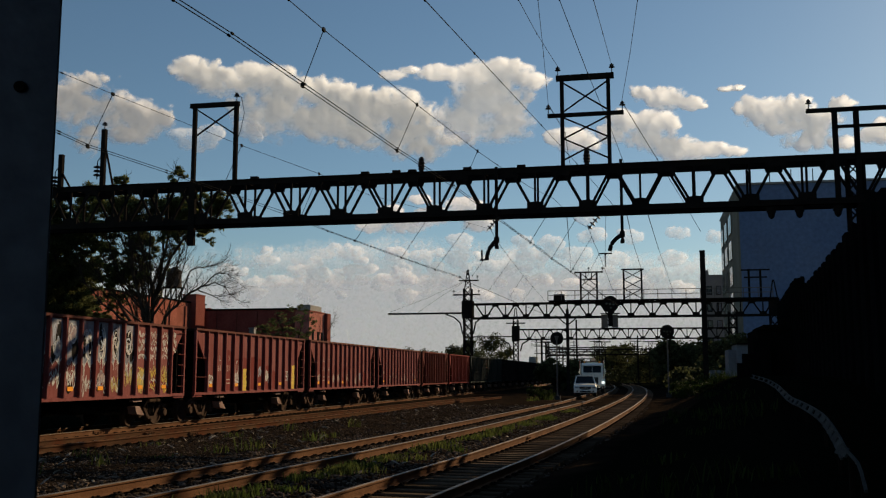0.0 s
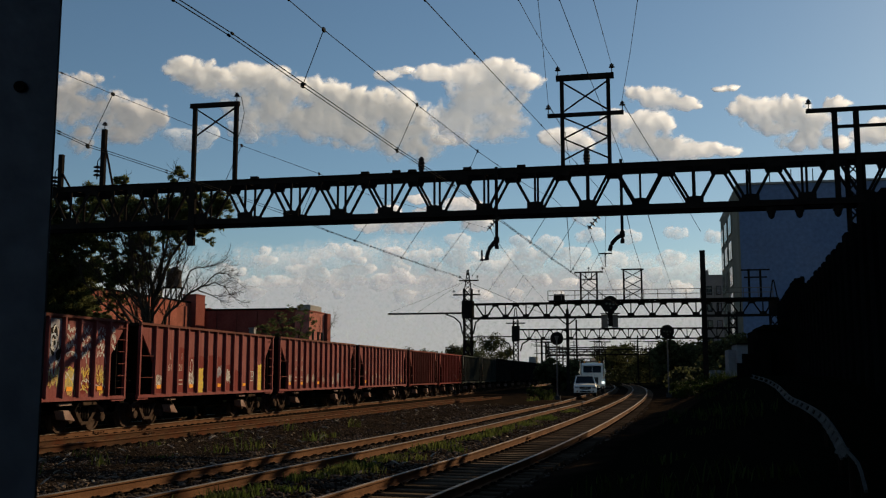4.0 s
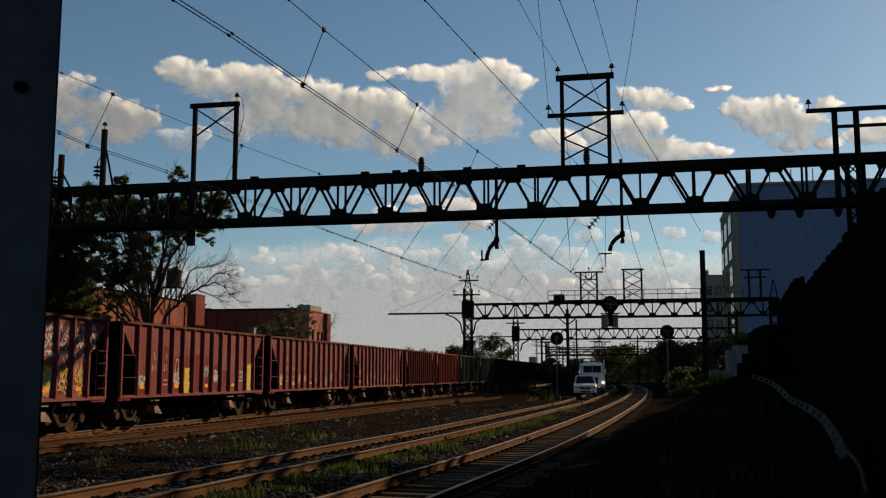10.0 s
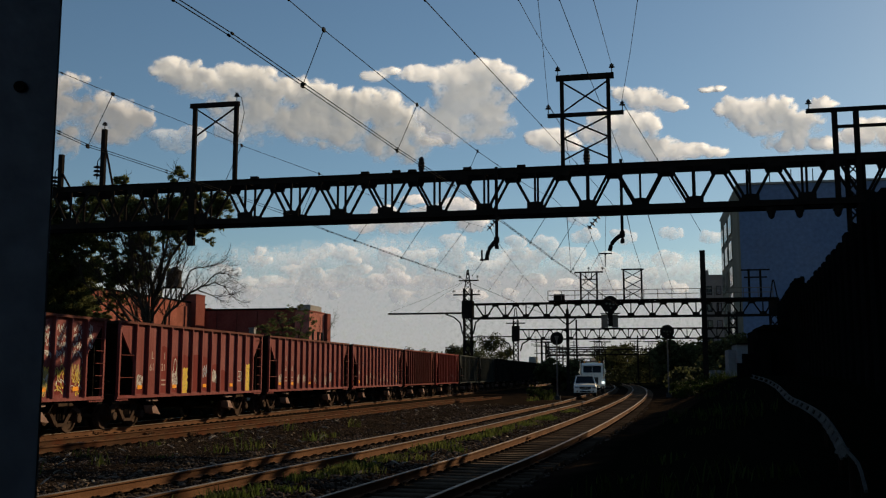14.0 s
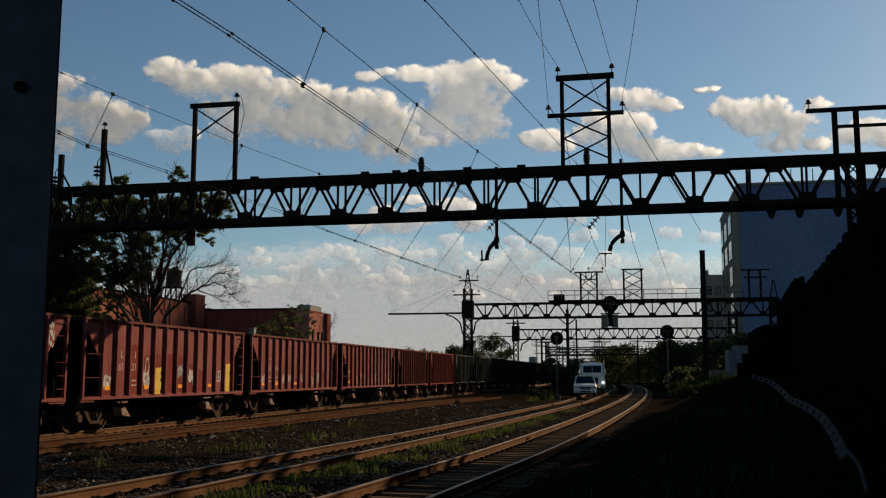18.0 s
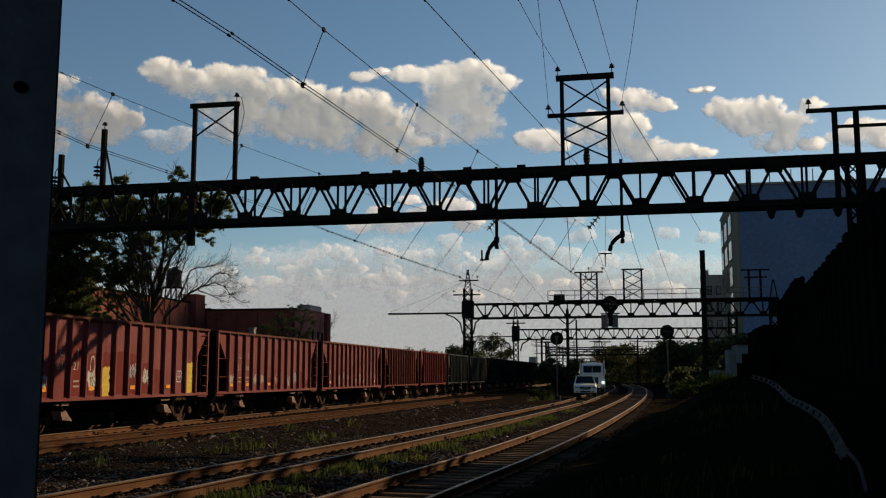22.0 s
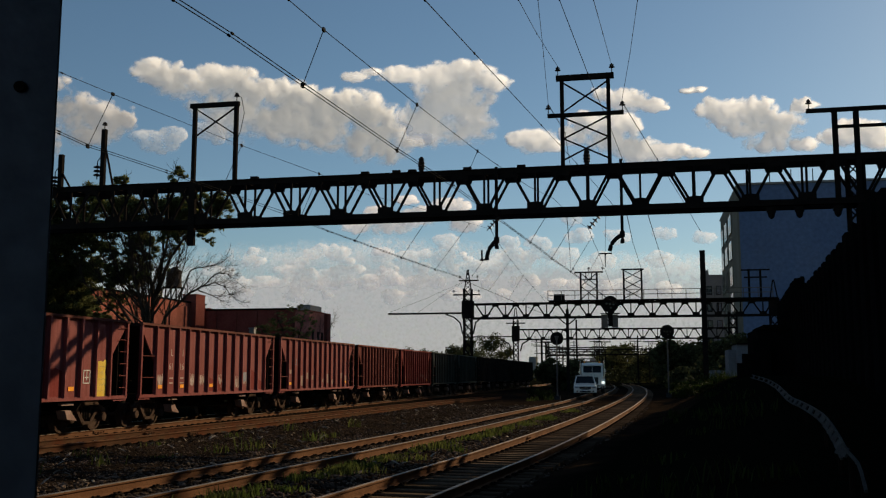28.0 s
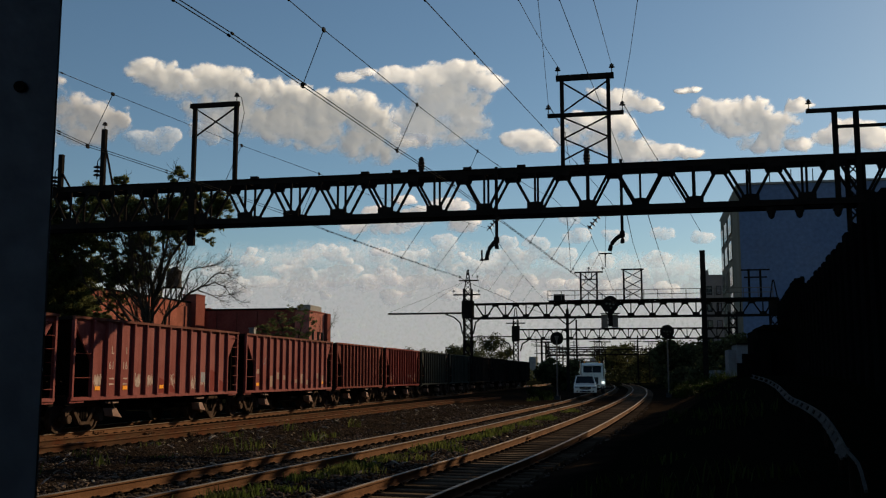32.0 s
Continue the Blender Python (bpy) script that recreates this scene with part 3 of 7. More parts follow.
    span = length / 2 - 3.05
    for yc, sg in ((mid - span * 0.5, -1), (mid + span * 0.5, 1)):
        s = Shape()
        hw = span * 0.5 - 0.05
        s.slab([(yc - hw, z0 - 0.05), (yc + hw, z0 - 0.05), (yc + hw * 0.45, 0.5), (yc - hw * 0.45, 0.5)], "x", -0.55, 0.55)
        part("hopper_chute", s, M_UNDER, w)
    for yc, sg in ((2.95, 1), (length - 3.55, 1)):
        for sx in (-1, 1):
            s = Shape()
            s.add([(sx * 1.45, yc - sg * 0.02, 0.70), (sx * 1.45, yc + sg * 0.26, 0.70), (sx * 1.45, yc + sg * 0.62, 0.38), (sx * 1.45, yc + sg * 0.10, 0.44),
                   (sx * 1.15, yc - sg * 0.02, 0.70), (sx * 1.15, yc + sg * 0.26, 0.70), (sx * 1.15, yc + sg * 0.62, 0.38), (sx * 1.15, yc + sg * 0.10, 0.44)],
                  [(0, 1, 2, 3), (7, 6, 5, 4), (0, 4, 5, 1), (1, 5, 6, 2), (2, 6, 7, 3), (3, 7, 4, 0)])
            part("door_plate", s, M_CHUTE, w, "dusty brown hopper door plate")
        part("door_bracket", Shape().box((1.42, yc + sg * 0.05, 0.88), (0.12, 0.62, 0.07)), M_CHUTE, w)
    wheels = []
    bogie(w, 1.9, wheels)
    bogie(w, length - 1.9, wheels)
    WHEELS[w.name] = wheels
    if detail:
        part("air_tank", Shape().lathe((0.95, mid - 0.3, 0.72), (0, 1, 0), [(0, 0.05), (0.06, 0.2), (1.0, 0.2), (1.06, 0.05)], 14), M_UNDER, w)
        part("brake_rigging", Shape().tube([(0.9, 2.9, 0.6), (0.95, mid, 0.55), (0.9, length - 2.9, 0.6)], 0.025, 6), M_UNDER, w)
    if marks:
        marks(w, a, b, length, rng)
    return w


def bay(k, a, b, ribs=13, cut=1.05):
    """The middle of the k-th bay between ribs."""
    return a + cut + (b - a - 2 * cut) * (k + 0.5) / (ribs - 1)


def patch(w, y, z, wy, h, mat, name, label="", lift=0.005):
    return part(name, Shape().box((HALF + lift, y, z), (0.006, wy, h)), mat, w, label)


def reflectors(w, a, b, ks):
    for k in ks:
        patch(w, bay(k, a, b), Z_SILL + 0.30, 0.29, 0.125, M_ORANGE, "reflector", "orange reflector plate", 0.012)


def stroke(w, pts, width, mat, lift, label):
    """A painted line through (y, z) points on the wagon's side."""
    out, faces = [], []
    n = len(pts)
    for i, (a, b) in enumerate(pts):
        p, q = pts[max(i - 1, 0)], pts[min(i + 1, n - 1)]
        d = Vector((q[0] - p[0], q[1] - p[1]))
        d = d.normalized() if d.length > 1e-6 else Vector((1, 0))
        ww = width * (0.75 + 0.35 * math.sin(i * 1.3 + a * 7))
        out += [(HALF + lift, a - d.y * ww / 2, b + d.x * ww / 2), (HALF + lift, a + d.y * ww / 2, b - d.x * ww / 2)]
    faces = [(2 * i, 2 * i + 1, 2 * i + 3, 2 * i + 2) for i in range(n - 1)]
    return part("graffiti", Shape().add(out, faces), mat, w, label)


def blot(w, y, z, ry, rz, rng, mat, lift, label):
    """An irregular sprayed patch."""
    pts = []
    for i in range(14):
        an = 6.283 * i / 14
        r = rng.uniform(0.7, 1.1)
        pts.append((min(max(y + math.cos(an) * ry * r, y - 0.31), y + 0.31), z + math.sin(an) * rz * r))
    return part("graffiti", Shape().slab(pts, "x", HALF + lift, HALF + lift + 0.001), mat, w, label)


def arc(y, z, ry, rz, a0, a1, n=12):
    return [(y + math.cos(a0 + (a1 - a0) * i / n) * ry, z + math.sin(a0 + (a1 - a0) * i / n) * rz) for i in range(n + 1)]


def scrawl(rng, y, z, w, h, letters):
    """A quick tangled run of letters through chance turning points."""
    n = letters * 3 + 2
    turns = [Vector((y - w / 2 + w * (i + rng.uniform(-0.9, 0.9)) / (n - 1), z + h * (0.5 if i % 2 else -0.5) * rng.uniform(0.1, 1.15), 0)) for i in range(n)]
    return [(min(max(p.x, y - 0.31), y + 0.31), p.y) for p in bend(turns, 4)]


def marks_graffiti(w, a, b, length, rng):
    for k in range(12):
        y = bay(k, a, b)
        if k <= 8:
            lo = rng.uniform(2.02, 2.25)
            jag = [(y - 0.31, 3.36), (y - 0.31, lo + rng.uniform(0.0, 0.2)), (y - 0.12, lo - rng.uniform(0.0, 0.1)), (y + 0.02, lo + rng.uniform(0.1, 0.22)), (y + 0.16, lo - rng.uniform(0.02, 0.12)), (y + 0.31, lo + rng.uniform(0.0, 0.2)), (y + 0.31, 3.36)]
            part("graffiti", Shape().slab(jag, "x", HALF + 0.002, HALF + 0.003), M_SILVER, w, "silver-blue filled sprayed letter")
            for j in range(4):
                blot(w, y + rng.uniform(-0.2, 0.2), rng.uniform(lo + 0.3, 3.1), rng.uniform(0.07, 0.17), rng.uniform(0.12, 0.34), rng, M_BLACK, 0.0042 + 0.0003 * j, "black sprayed shading")
            for j in range(6):
                c0 = rng.uniform(0, 6.28)
                stroke(w, arc(y + rng.uniform(-0.1, 0.1), rng.uniform(lo + 0.4, 3.0), rng.uniform(0.10, 0.22), rng.uniform(0.15, 0.4), c0, c0 + rng.uniform(2.4, 4.2)), rng.uniform(0.035, 0.08), M_WHITE if j % 3 else M_PALE_BLUE, 0.0062 + 0.0003 * j, "pale sprayed outline")
            stroke(w, jag[1:6], 0.05, M_WHITE, 0.0085, "white sprayed edge")
            for j in range(4):
                yy = y + rng.uniform(-0.27, 0.27)
                stroke(w, [(yy, lo + 0.05), (yy + rng.uniform(-0.01, 0.01), lo - rng.uniform(0.15, 0.6))], 0.022, M_WHITE, 0.009 + 0.0003 * j, "run of white paint")
            if k in (2, 4, 6):
                for j in range(3):
                    blot(w, y + rng.uniform(-0.1, 0.1), rng.uniform(1.35, 1.8), 0.16, rng.uniform(0.15, 0.3), rng, rng.choice([M_BLACK, M_SILVER, M_RED_DEEP]), 0.0046 + 0.0003 * j, "dark sprayed patch")
            for j in range(3):
                stroke(w, scrawl(rng, y, rng.uniform(1.3, 1.85), 0.5, rng.uniform(0.3, 0.6), rng.choice((1, 2))), rng.uniform(0.025, 0.05), M_OCHRE if k >= 7 and j else M_WHITE, 0.0096 + 0.0003 * j, "thin sprayed tag")
        else:
            blot(w, y, 1.55, 0.3, 0.42, rng, M_OCHRE if k == 9 else M_RED_DEEP, 0.0024, "sprayed backing patch")
            for j in range(4):
                stroke(w, scrawl(rng, y, 3.08 - 0.24 * j, rng.uniform(0.4, 0.54), rng.uniform(0.2, 0.3), rng.choice((2, 3))), rng.uniform(0.028, 0.05), M_WHITE, 0.0042 + 0.0003 * j, "white sprayed tag")
            stroke(w, arc(y - 0.25 if k == 10 else y + 0.02, 2.0, 0.42 if k == 9 else 0.3, 0.42, 0.2, 2.6), 0.07 if k == 9 else 0.03, M_WHITE, 0.0056, "white sprayed arc")
            for j in range(6):
                tone = (M_WHITE, M_OCHRE, M_YELLOW, M_OCHRE, M_OCHRE, M_YELLOW)[(j + k) % 6]
                stroke(w, scrawl(rng, y, 1.28 + 0.13 * j, 0.5, rng.uniform(0.22, 0.36), rng.choice((1, 2))), rng.uniform(0.03, 0.055), tone, 0.006 + 0.0003 * j, "ochre sprayed lettering")
    yb = b - 0.8
    for j in range(3):
        stroke(w, scrawl(rng, yb, 3.12 - 0.25 * j, 0.3, 0.26, 2), 0.04, M_WHITE, 0.005 + 0.0003 * j, "white sprayed tag")
    reflectors(w, a, b, (1, 4, 6, 9, 11))


def marks_yellow(w, a, b, length, rng):
    reflectors(w, a, b, (0, 3, 6, 9))
    for k, lo, hi, half, label in ((11, 1.08, 2.17, 0.26, "blotchy yellow painted panel"), (4, 1.06, 1.96, 0.21, "faded yellow paint block")):
        y = bay(k, a, b)
        edge = [(y - half + rng.uniform(-0.02, 0.02), lo), (y + half + 0.03, lo - 0.01)]
        edge += [(y + half + rng.uniform(-0.07, 0.05), lo + (hi - lo) * q / 9) for q in range(1, 9)]
        edge += [(y + half * (1 - 2 * q / 5), hi + rng.uniform(-0.04, 0.05)) for q in range(6)]
        edge += [(y - half + rng.uniform(-0.025, 0.03), hi - (hi - lo) * q / 7) for q in range(1, 7)]
        part("paint_patch", Shape().slab(edge, "x", HALF + 0.003, HALF + 0.006), M_YELLOW, w, label)
        for j in range(5):
            stroke(w, scrawl(rng, y, lo + (hi - lo) * (0.15 + 0.17 * j), half * 1.3, 0.12, 1), 0.022, M_OCHRE, 0.0075 + 0.0003 * j, "ochre strokes in the yellow paint")
        for j in range(3):
            yy = y + rng.uniform(-half, half)
            stroke(w, [(yy, lo + 0.1), (yy, lo - rng.uniform(0.02, 0.08))], 0.03, M_YELLOW, 0.007, "run of yellow paint")
    for k, z in ((3, 2.35), (4, 2.42), (5, 2.44), (6, 2.40), (7, 2.1), (8, 1.9), (0, 1.6), (2, 2.7)):
        y = bay(k, a, b)
        part("repaint", Shape().slab([(y - 0.33, 1.12), (y + 0.33, 1.12), (y + 0.33, z - 0.05 + 0.1 * (k % 2)), (y, z + 0.04), (y - 0.33, z)], "x", HALF + 0.0008, HALF + 0.002), M_RED_DEEP, w, "patch of darker red repaint")
    for k, z, h, n, tone in ((0, 1.55, 0.5, 5, M_WHITE), (3, 1.62, 0.62, 7, M_WHITE), (6, 1.86, 0.42, 5, M_PALE_BLUE), (7, 1.72, 0.5, 6, M_WHITE)):
        y = bay(k, a, b)
        blot(w, y, z, 0.11, h * 0.3, rng, M_FADED, 0.0024, "thin sprayed backing")
        for j in range(n):
            stroke(w, scrawl(rng, y + rng.uniform(-0.05, 0.05), z + rng.uniform(-0.2, 0.2) * h, 0.34, h * rng.uniform(0.5, 0.95), rng.choice((1, 2))), rng.uniform(0.035, 0.065), tone, 0.004 + 0.0003 * j, "white sprayed tag" if tone is M_WHITE else "lilac sprayed tag")
        for j in range(2):
            stroke(w, scrawl(rng, y, z, 0.26, h * 0.6, 1), 0.022, M_RED_DEEP, 0.0064 + 0.0003 * j, "dark cut through the tag")
    y = bay(7, a, b)
    stroke(w, arc(y - 0.05, 1.3, 0.28, 0.42, 0.1, 1.5), 0.035, M_WHITE, 0.0072, "white sprayed tail")
    y = bay(3, a, b)
    stroke(w, arc(y + 0.03, 2.0, 0.12, 0.3, -0.9, 3.6), 0.04, M_WHITE, 0.0072, "white sprayed loop")
    text_part("L", bay(1, a, b) - 0.12 + 0.04, 2.28, 0.34, M_FADED, w)
    text_part("I", bay(2, a, b) - 0.05 + 0.04, 2.28, 0.34, M_FADED, w)
    text_part("61", bay(1, a, b) - 0.24 + 0.04, 1.88, 0.34, M_FADED, w)
    text_part("21", bay(2, a, b) - 0.24 + 0.04, 1.88, 0.34, M_FADED, w)
    for z in (1.55, 1.40):
        patch(w, bay(2, a, b), z, 0.3, 0.05, M_FADED, "stencil_bar")
    y = bay(10, a, b)
    for dy, dz, ww, hh in ((-0.17, 1.68, 0.035, 0.42), (0.17, 1.68, 0.035, 0.42), (0, 1.49, 0.37, 0.035), (0, 1.87, 0.37, 0.035), (0, 1.70, 0.035, 0.26), (0, 1.66, 0.2, 0.035)):
        patch(w, y + dy, dz, ww, hh, M_WHITE, "stencil_bar")


def marks_li(w, a, b, length, rng):
    for k, z in ((5, 1.6), (6, 1.75), (10, 1.9), (11, 1.5)):
        y = bay(k, a, b)
        part("repaint", Shape().slab([(y - 0.33, 1.12), (y + 0.33, 1.12), (y + 0.33, z - 0.08), (y - 0.1, z + 0.04), (y - 0.33, z)], "x", HALF + 0.0008, HALF + 0.002), M_RED_DEEP, w, "patch of darker red repaint")
    text_part("L", bay(1, a, b) - 0.12 + 0.04, 2.40, 0.34, M_FADED, w)
    text_part("I", bay(2, a, b) - 0.05 + 0.04, 2.40, 0.34, M_FADED, w)
    text_part("61", bay(1, a, b) - 0.25 + 0.04, 1.92, 0.34, M_FADED, w)
    text_part("16", bay(2, a, b) - 0.25 + 0.04, 1.92, 0.34, M_FADED, w)
    for k in (1, 2):
        for z in (1.62, 1.45):
            patch(w, bay(k, a, b), z, 0.28, 0.045, M_FADED, "stencil_bar")
    for k in (0, 3, 4, 6, 8, 9):
        h = rng.uniform(0.4, 0.62)
        for j in range(5):
            stroke(w, scrawl(rng, bay(k, a, b) + rng.uniform(-0.05, 0.05), 1.52 + rng.uniform(-0.1, 0.12), 0.32, h * rng.uniform(0.5, 1.0), rng.choice((1, 2))), rng.uniform(0.03, 0.055), M_FADED, 0.004 + 0.0003 * j, "faded sprayed strokes")
    patch(w, bay(9, a, b), 1.65, 0.34, 0.38, M_SILVER, "stencil_bar")
    reflectors(w, a, b, (0, 2, 5))


def marks_faded(w, a, b, length, rng):
    for k in range(12):
        if rng.random() < 0.7:
            z = rng.uniform(1.3, 1.9)
            patch(w, bay(k, a, b), z, 0.3, rng.uniform(0.15, 0.5), M_CHUTE, "scuff", "pale scuffed paint")
    text_part("LI", bay(1, a, b) - 0.24, 2.2, 0.42, M_SILVER, w)
    reflectors(w, a, b, (0, 11))


TRAIN = []      # (wagon, its near coupling plane at 6 s)
y_at = 15.83
for spec in (
    (12.68, M_RED, M_RED, "red hopper wagon covered in silver and ochre graffiti", 13, marks_graffiti, 3),
    (12.70, M_RED, M_RED, "red ribbed hopper wagon with yellow painted panels", 13, marks_yellow, 5),
    (12.68, M_RED, M_RED, "red ribbed hopper wagon with white lettering", 13, marks_li, 7),
    (12.34, M_RED, M_RED, "red ribbed hopper wagon with pale scuffs along its side", 13, marks_faded, 8),
    (10.2, M_RED_DARK, M_RED_DARK, "dark red ribbed steel hopper wagon", 12, None, 9),
    (10.2, M_RED_DEEP, M_RED_DEEP, "bright red ribbed steel hopper wagon", 12, marks_faded, 11),
    (10.4, M_GREEN, M_GREEN, "grey-green ribbed steel hopper wagon", 12, None, 12),
    (10.4, M_GREEN, M_GREEN, "grey-green ribbed steel hopper wagon", 12, None, 12),
    # black colour stands in for the factory's shade on these far wagons
    (12.0, M_BLACK, M_BLACK, "ribbed hopper wagon coloured black for the factory's shade", 12, None, 13),
    (12.0, M_BLACK, M_BLACK, "ribbed hopper wagon coloured black for the factory's shade", 12, None, 14),
    (12.0, M_BLACK, M_BLACK, "ribbed hopper wagon coloured black for the factory's shade", 12, None, 15),
    (12.0, M_BLACK, M_BLACK, "ribbed hopper wagon coloured black for the factory's shade", 12, None, 16),
):
    length, paint, rib_paint, label, ribs, marks, seed = spec
    wg = hopper(length, paint, rib_paint, label, ribs, marks, seed, detail=y_at < 70, rib_depth=0.098)
    TRAIN.append((wg, y_at))
    y_at += length

# ---- catenary gantry and signal bridges ----
def gusset(x, y, z, w, h, t=0.03):
    k = 0.28
    return Shape().slab([(x - w, z - h), (x + w, z - h), (x + w, z + h * (1 - k)), (x + w * k, z + h), (x - w * k, z + h), (x - w, z + h * (1 - k))], "y", y - t, y + t)


def truss(parent, y, x0, x1, zb, zt, first, bay_w, depth, chord, web, sag=0.0, double=True):
    """A Warren truss with verticals in one plane or two, gusset plates at its nodes."""
    ys = (y - depth / 2, y + depth / 2) if double else (y,)
    for py in ys:
        for z, nm in ((zt, "top_chord"), (zb, "bottom_chord")):
            s = Shape()
            s.box(((x0 + x1) / 2, py, z), (x1 - x0, chord * 0.35, chord))
            s.box(((x0 + x1) / 2, py, z + (chord / 2 if z == zt else -chord / 2)), (x1 - x0, chord * 1.0, chord * 0.12))
            part(nm, s, M_STEEL, parent)
        x = first
        while x > x0 + 0.2:
            x -= bay_w
        x += bay_w
        while x < x1 - 0.1:
            part("gusset_plate", gusset(x, py, zb + chord * 0.9, bay_w * 0.16, chord * 0.75), M_STEEL, parent)
            part("vertical", Shape().beam((x, py, zb), (x, py, zt), web, web * 0.8, up=(0, 1, 0)), M_STEEL, parent)
            for sg in (-1, 1):
                xt = x + sg * bay_w / 2
                if x0 < xt < x1:
                    part("diagonal", Shape().beam((x + sg * bay_w * 0.08, py, zb + chord * 0.7), (xt - sg * bay_w * 0.06, py, zt - chord * 0.5), web * 1.15, web, up=(0, 1, 0)), M_STEEL, parent)
            if x + bay_w / 2 < x1:
                part("gusset_plate", Shape().slab([(x + bay_w / 2 - bay_w * 0.15, zt - chord * 1.2), (x + bay_w / 2 + bay_w * 0.15, zt - chord * 1.2), (x + bay_w / 2 + bay_w * 0.19, zt), (x + bay_w / 2 - bay_w * 0.19, zt)], "y", py - 0.03, py + 0.03), M_STEEL, parent)
            x += bay_w
    if double:
        x = first
        while x > x0 + 0.2:
            x -= bay_w
        x += bay_w
        i = 0
        while x < x1 - bay_w:
            for z in (zb, zt):
                part("cross_tie", Shape().beam((x, ys[0], z), (x, ys[1], z), web, web), M_STEEL, parent)
                part("lacing", Shape().beam((x, ys[i % 2], z), (x + bay_w, ys[1 - i % 2], z), web * 0.6, web * 0.5), M_STEEL, parent)
            x += bay_w
            i += 1


def insulator(parent, x, y, z, h=0.42, discs=2, r=0.13, axis=(0, 0, 1)):
    prof = [(0, 0.02), (h * 0.55, 0.02)]
    for k in range(discs):
        t = h * (0.55 + 0.42 * k / discs)
        prof += [(t, 0.04), (t + 0.015, r * (1 - 0.25 * k)), (t + 0.05, r * 0.8 * (1 - 0.25 * k)), (t + 0.07, 0.04)]
    prof += [(h, 0.03)]
    part("insulator", Shape().lathe((x, y, z), axis, prof, 10), M_INSUL, parent, "brown disc insulator", smooth=False)


def column(parent, x, y, z0, z1, w, name="column"):
    """A latticed upright of four angles with cross lacing."""
    s = Shape()
    for a in (-1, 1):
        for b in (-1, 1):
            s.beam((x + a * w / 2, y + b * w / 2, z0), (x + a * w / 2, y + b * w / 2, z1), w * 0.16)
    part(name, s, M_STEEL, parent)
    n = max(2, int((z1 - z0) / (w * 1.1)))
    l = Shape()
    for k in range(n):
        za, zb = z0 + (z1 - z0) * k / n, z0 + (z1 - z0) * (k + 1) / n
        for sy in (-1, 1):
            l.beam((x - w / 2, y + sy * w / 2, za), (x + w / 2, y + sy * w / 2, zb), w * 0.09)
            l.beam((x + w / 2, y + sy * w / 2, za), (x - w / 2, y + sy * w / 2, zb), w * 0.09)
            l.beam((x + sy * w / 2, y - w / 2, za), (x + sy * w / 2, y + w / 2, zb), w * 0.09)
    tagged(part("lacing", l, M_STEEL, parent), kind="stuff")


def cross_panel(parent, xa, xb, y, za, zb, w=0.06):
    part("cross_brace", Shape().beam((xa, y, za), (xb, y, zb), w, w, up=(0, 1, 0)), M_STEEL, parent)
    part("cross_brace", Shape().beam((xb, y + 0.03, za), (xa, y + 0.03, zb), w, w, up=(0, 1, 0)), M_STEEL, parent)


GY = 40.0
gan = thing("catenary_gantry", "black riveted steel truss gantry spanning all the tracks", "gantry", at=(0, 0, 0.109))
gan.scale = (0.9375, 0.9375, 0.9375)      # scaled about the camera to 37.5 m: same view, shadow moved
truss(gan, GY + 0.55, -29.5, 10.5, 8.50, 10.22, -15.17, 2.147, 1.1, 0.235, 0.088)
for x in (8.2, -29.0):
    column(gan, x, GY + 0.55, -0.4 if x < 0 else 0.9, 10.2, 0.55)
# tall transmission frame
for x in (-3.24, -1.34):
    part("frame_post", Shape().box((x - 0.02 if x < -2 else x, GY, 12.2), (0.16, 0.16, 4.0)), M_STEEL, gan)
part("crossarm", Shape().box((-2.3, GY, 14.10), (2.4, 0.2, 0.22)), M_STEEL, gan)
part("crossarm", Shape().box((-2.3, GY, 12.50), (3.14, 0.2, 0.14)), M_STEEL, gan)
for za, zb in ((13.9, 12.65), (12.4, 11.5), (11.5, 10.6)):
    cross_panel(gan, -3.22, -1.36, GY, za, zb)
for x, z in ((-3.42, 14.2), (-1.18, 14.2), (-3.84, 12.56), (-0.78, 12.56)):
    insulator(gan, x, GY, z)
# lower frame with one side insulator
for x in (-19.85, -17.85):
    part("frame_post", Shape().box((x, GY, 12.0), (0.17, 0.17, 3.6)), M_STEEL, gan)
part("crossarm", Shape().box((-18.9, GY, 13.85), (2.35, 0.18, 0.2)), M_STEEL, gan)
cross_panel(gan, -19.8, -17.9, GY, 13.7, 12.45)
part("hanging_post", Shape().box((-19.85, GY, 8.9), (0.3, 0.2, 2.9)), M_STEEL, gan)
insulator(gan, -17.85, GY, 13.95, 0.4)
part("jumper_wire", Shape().tube([(-17.9, GY - 0.05, 14.35), (-17.6, GY - 0.05, 14.1), (-17.45, GY - 0.05, 13.4), (-17.6, GY - 0.05, 12.6), (-17.75, GY - 0.05, 12.2)], 0.015, 5), M_WIRE, gan)
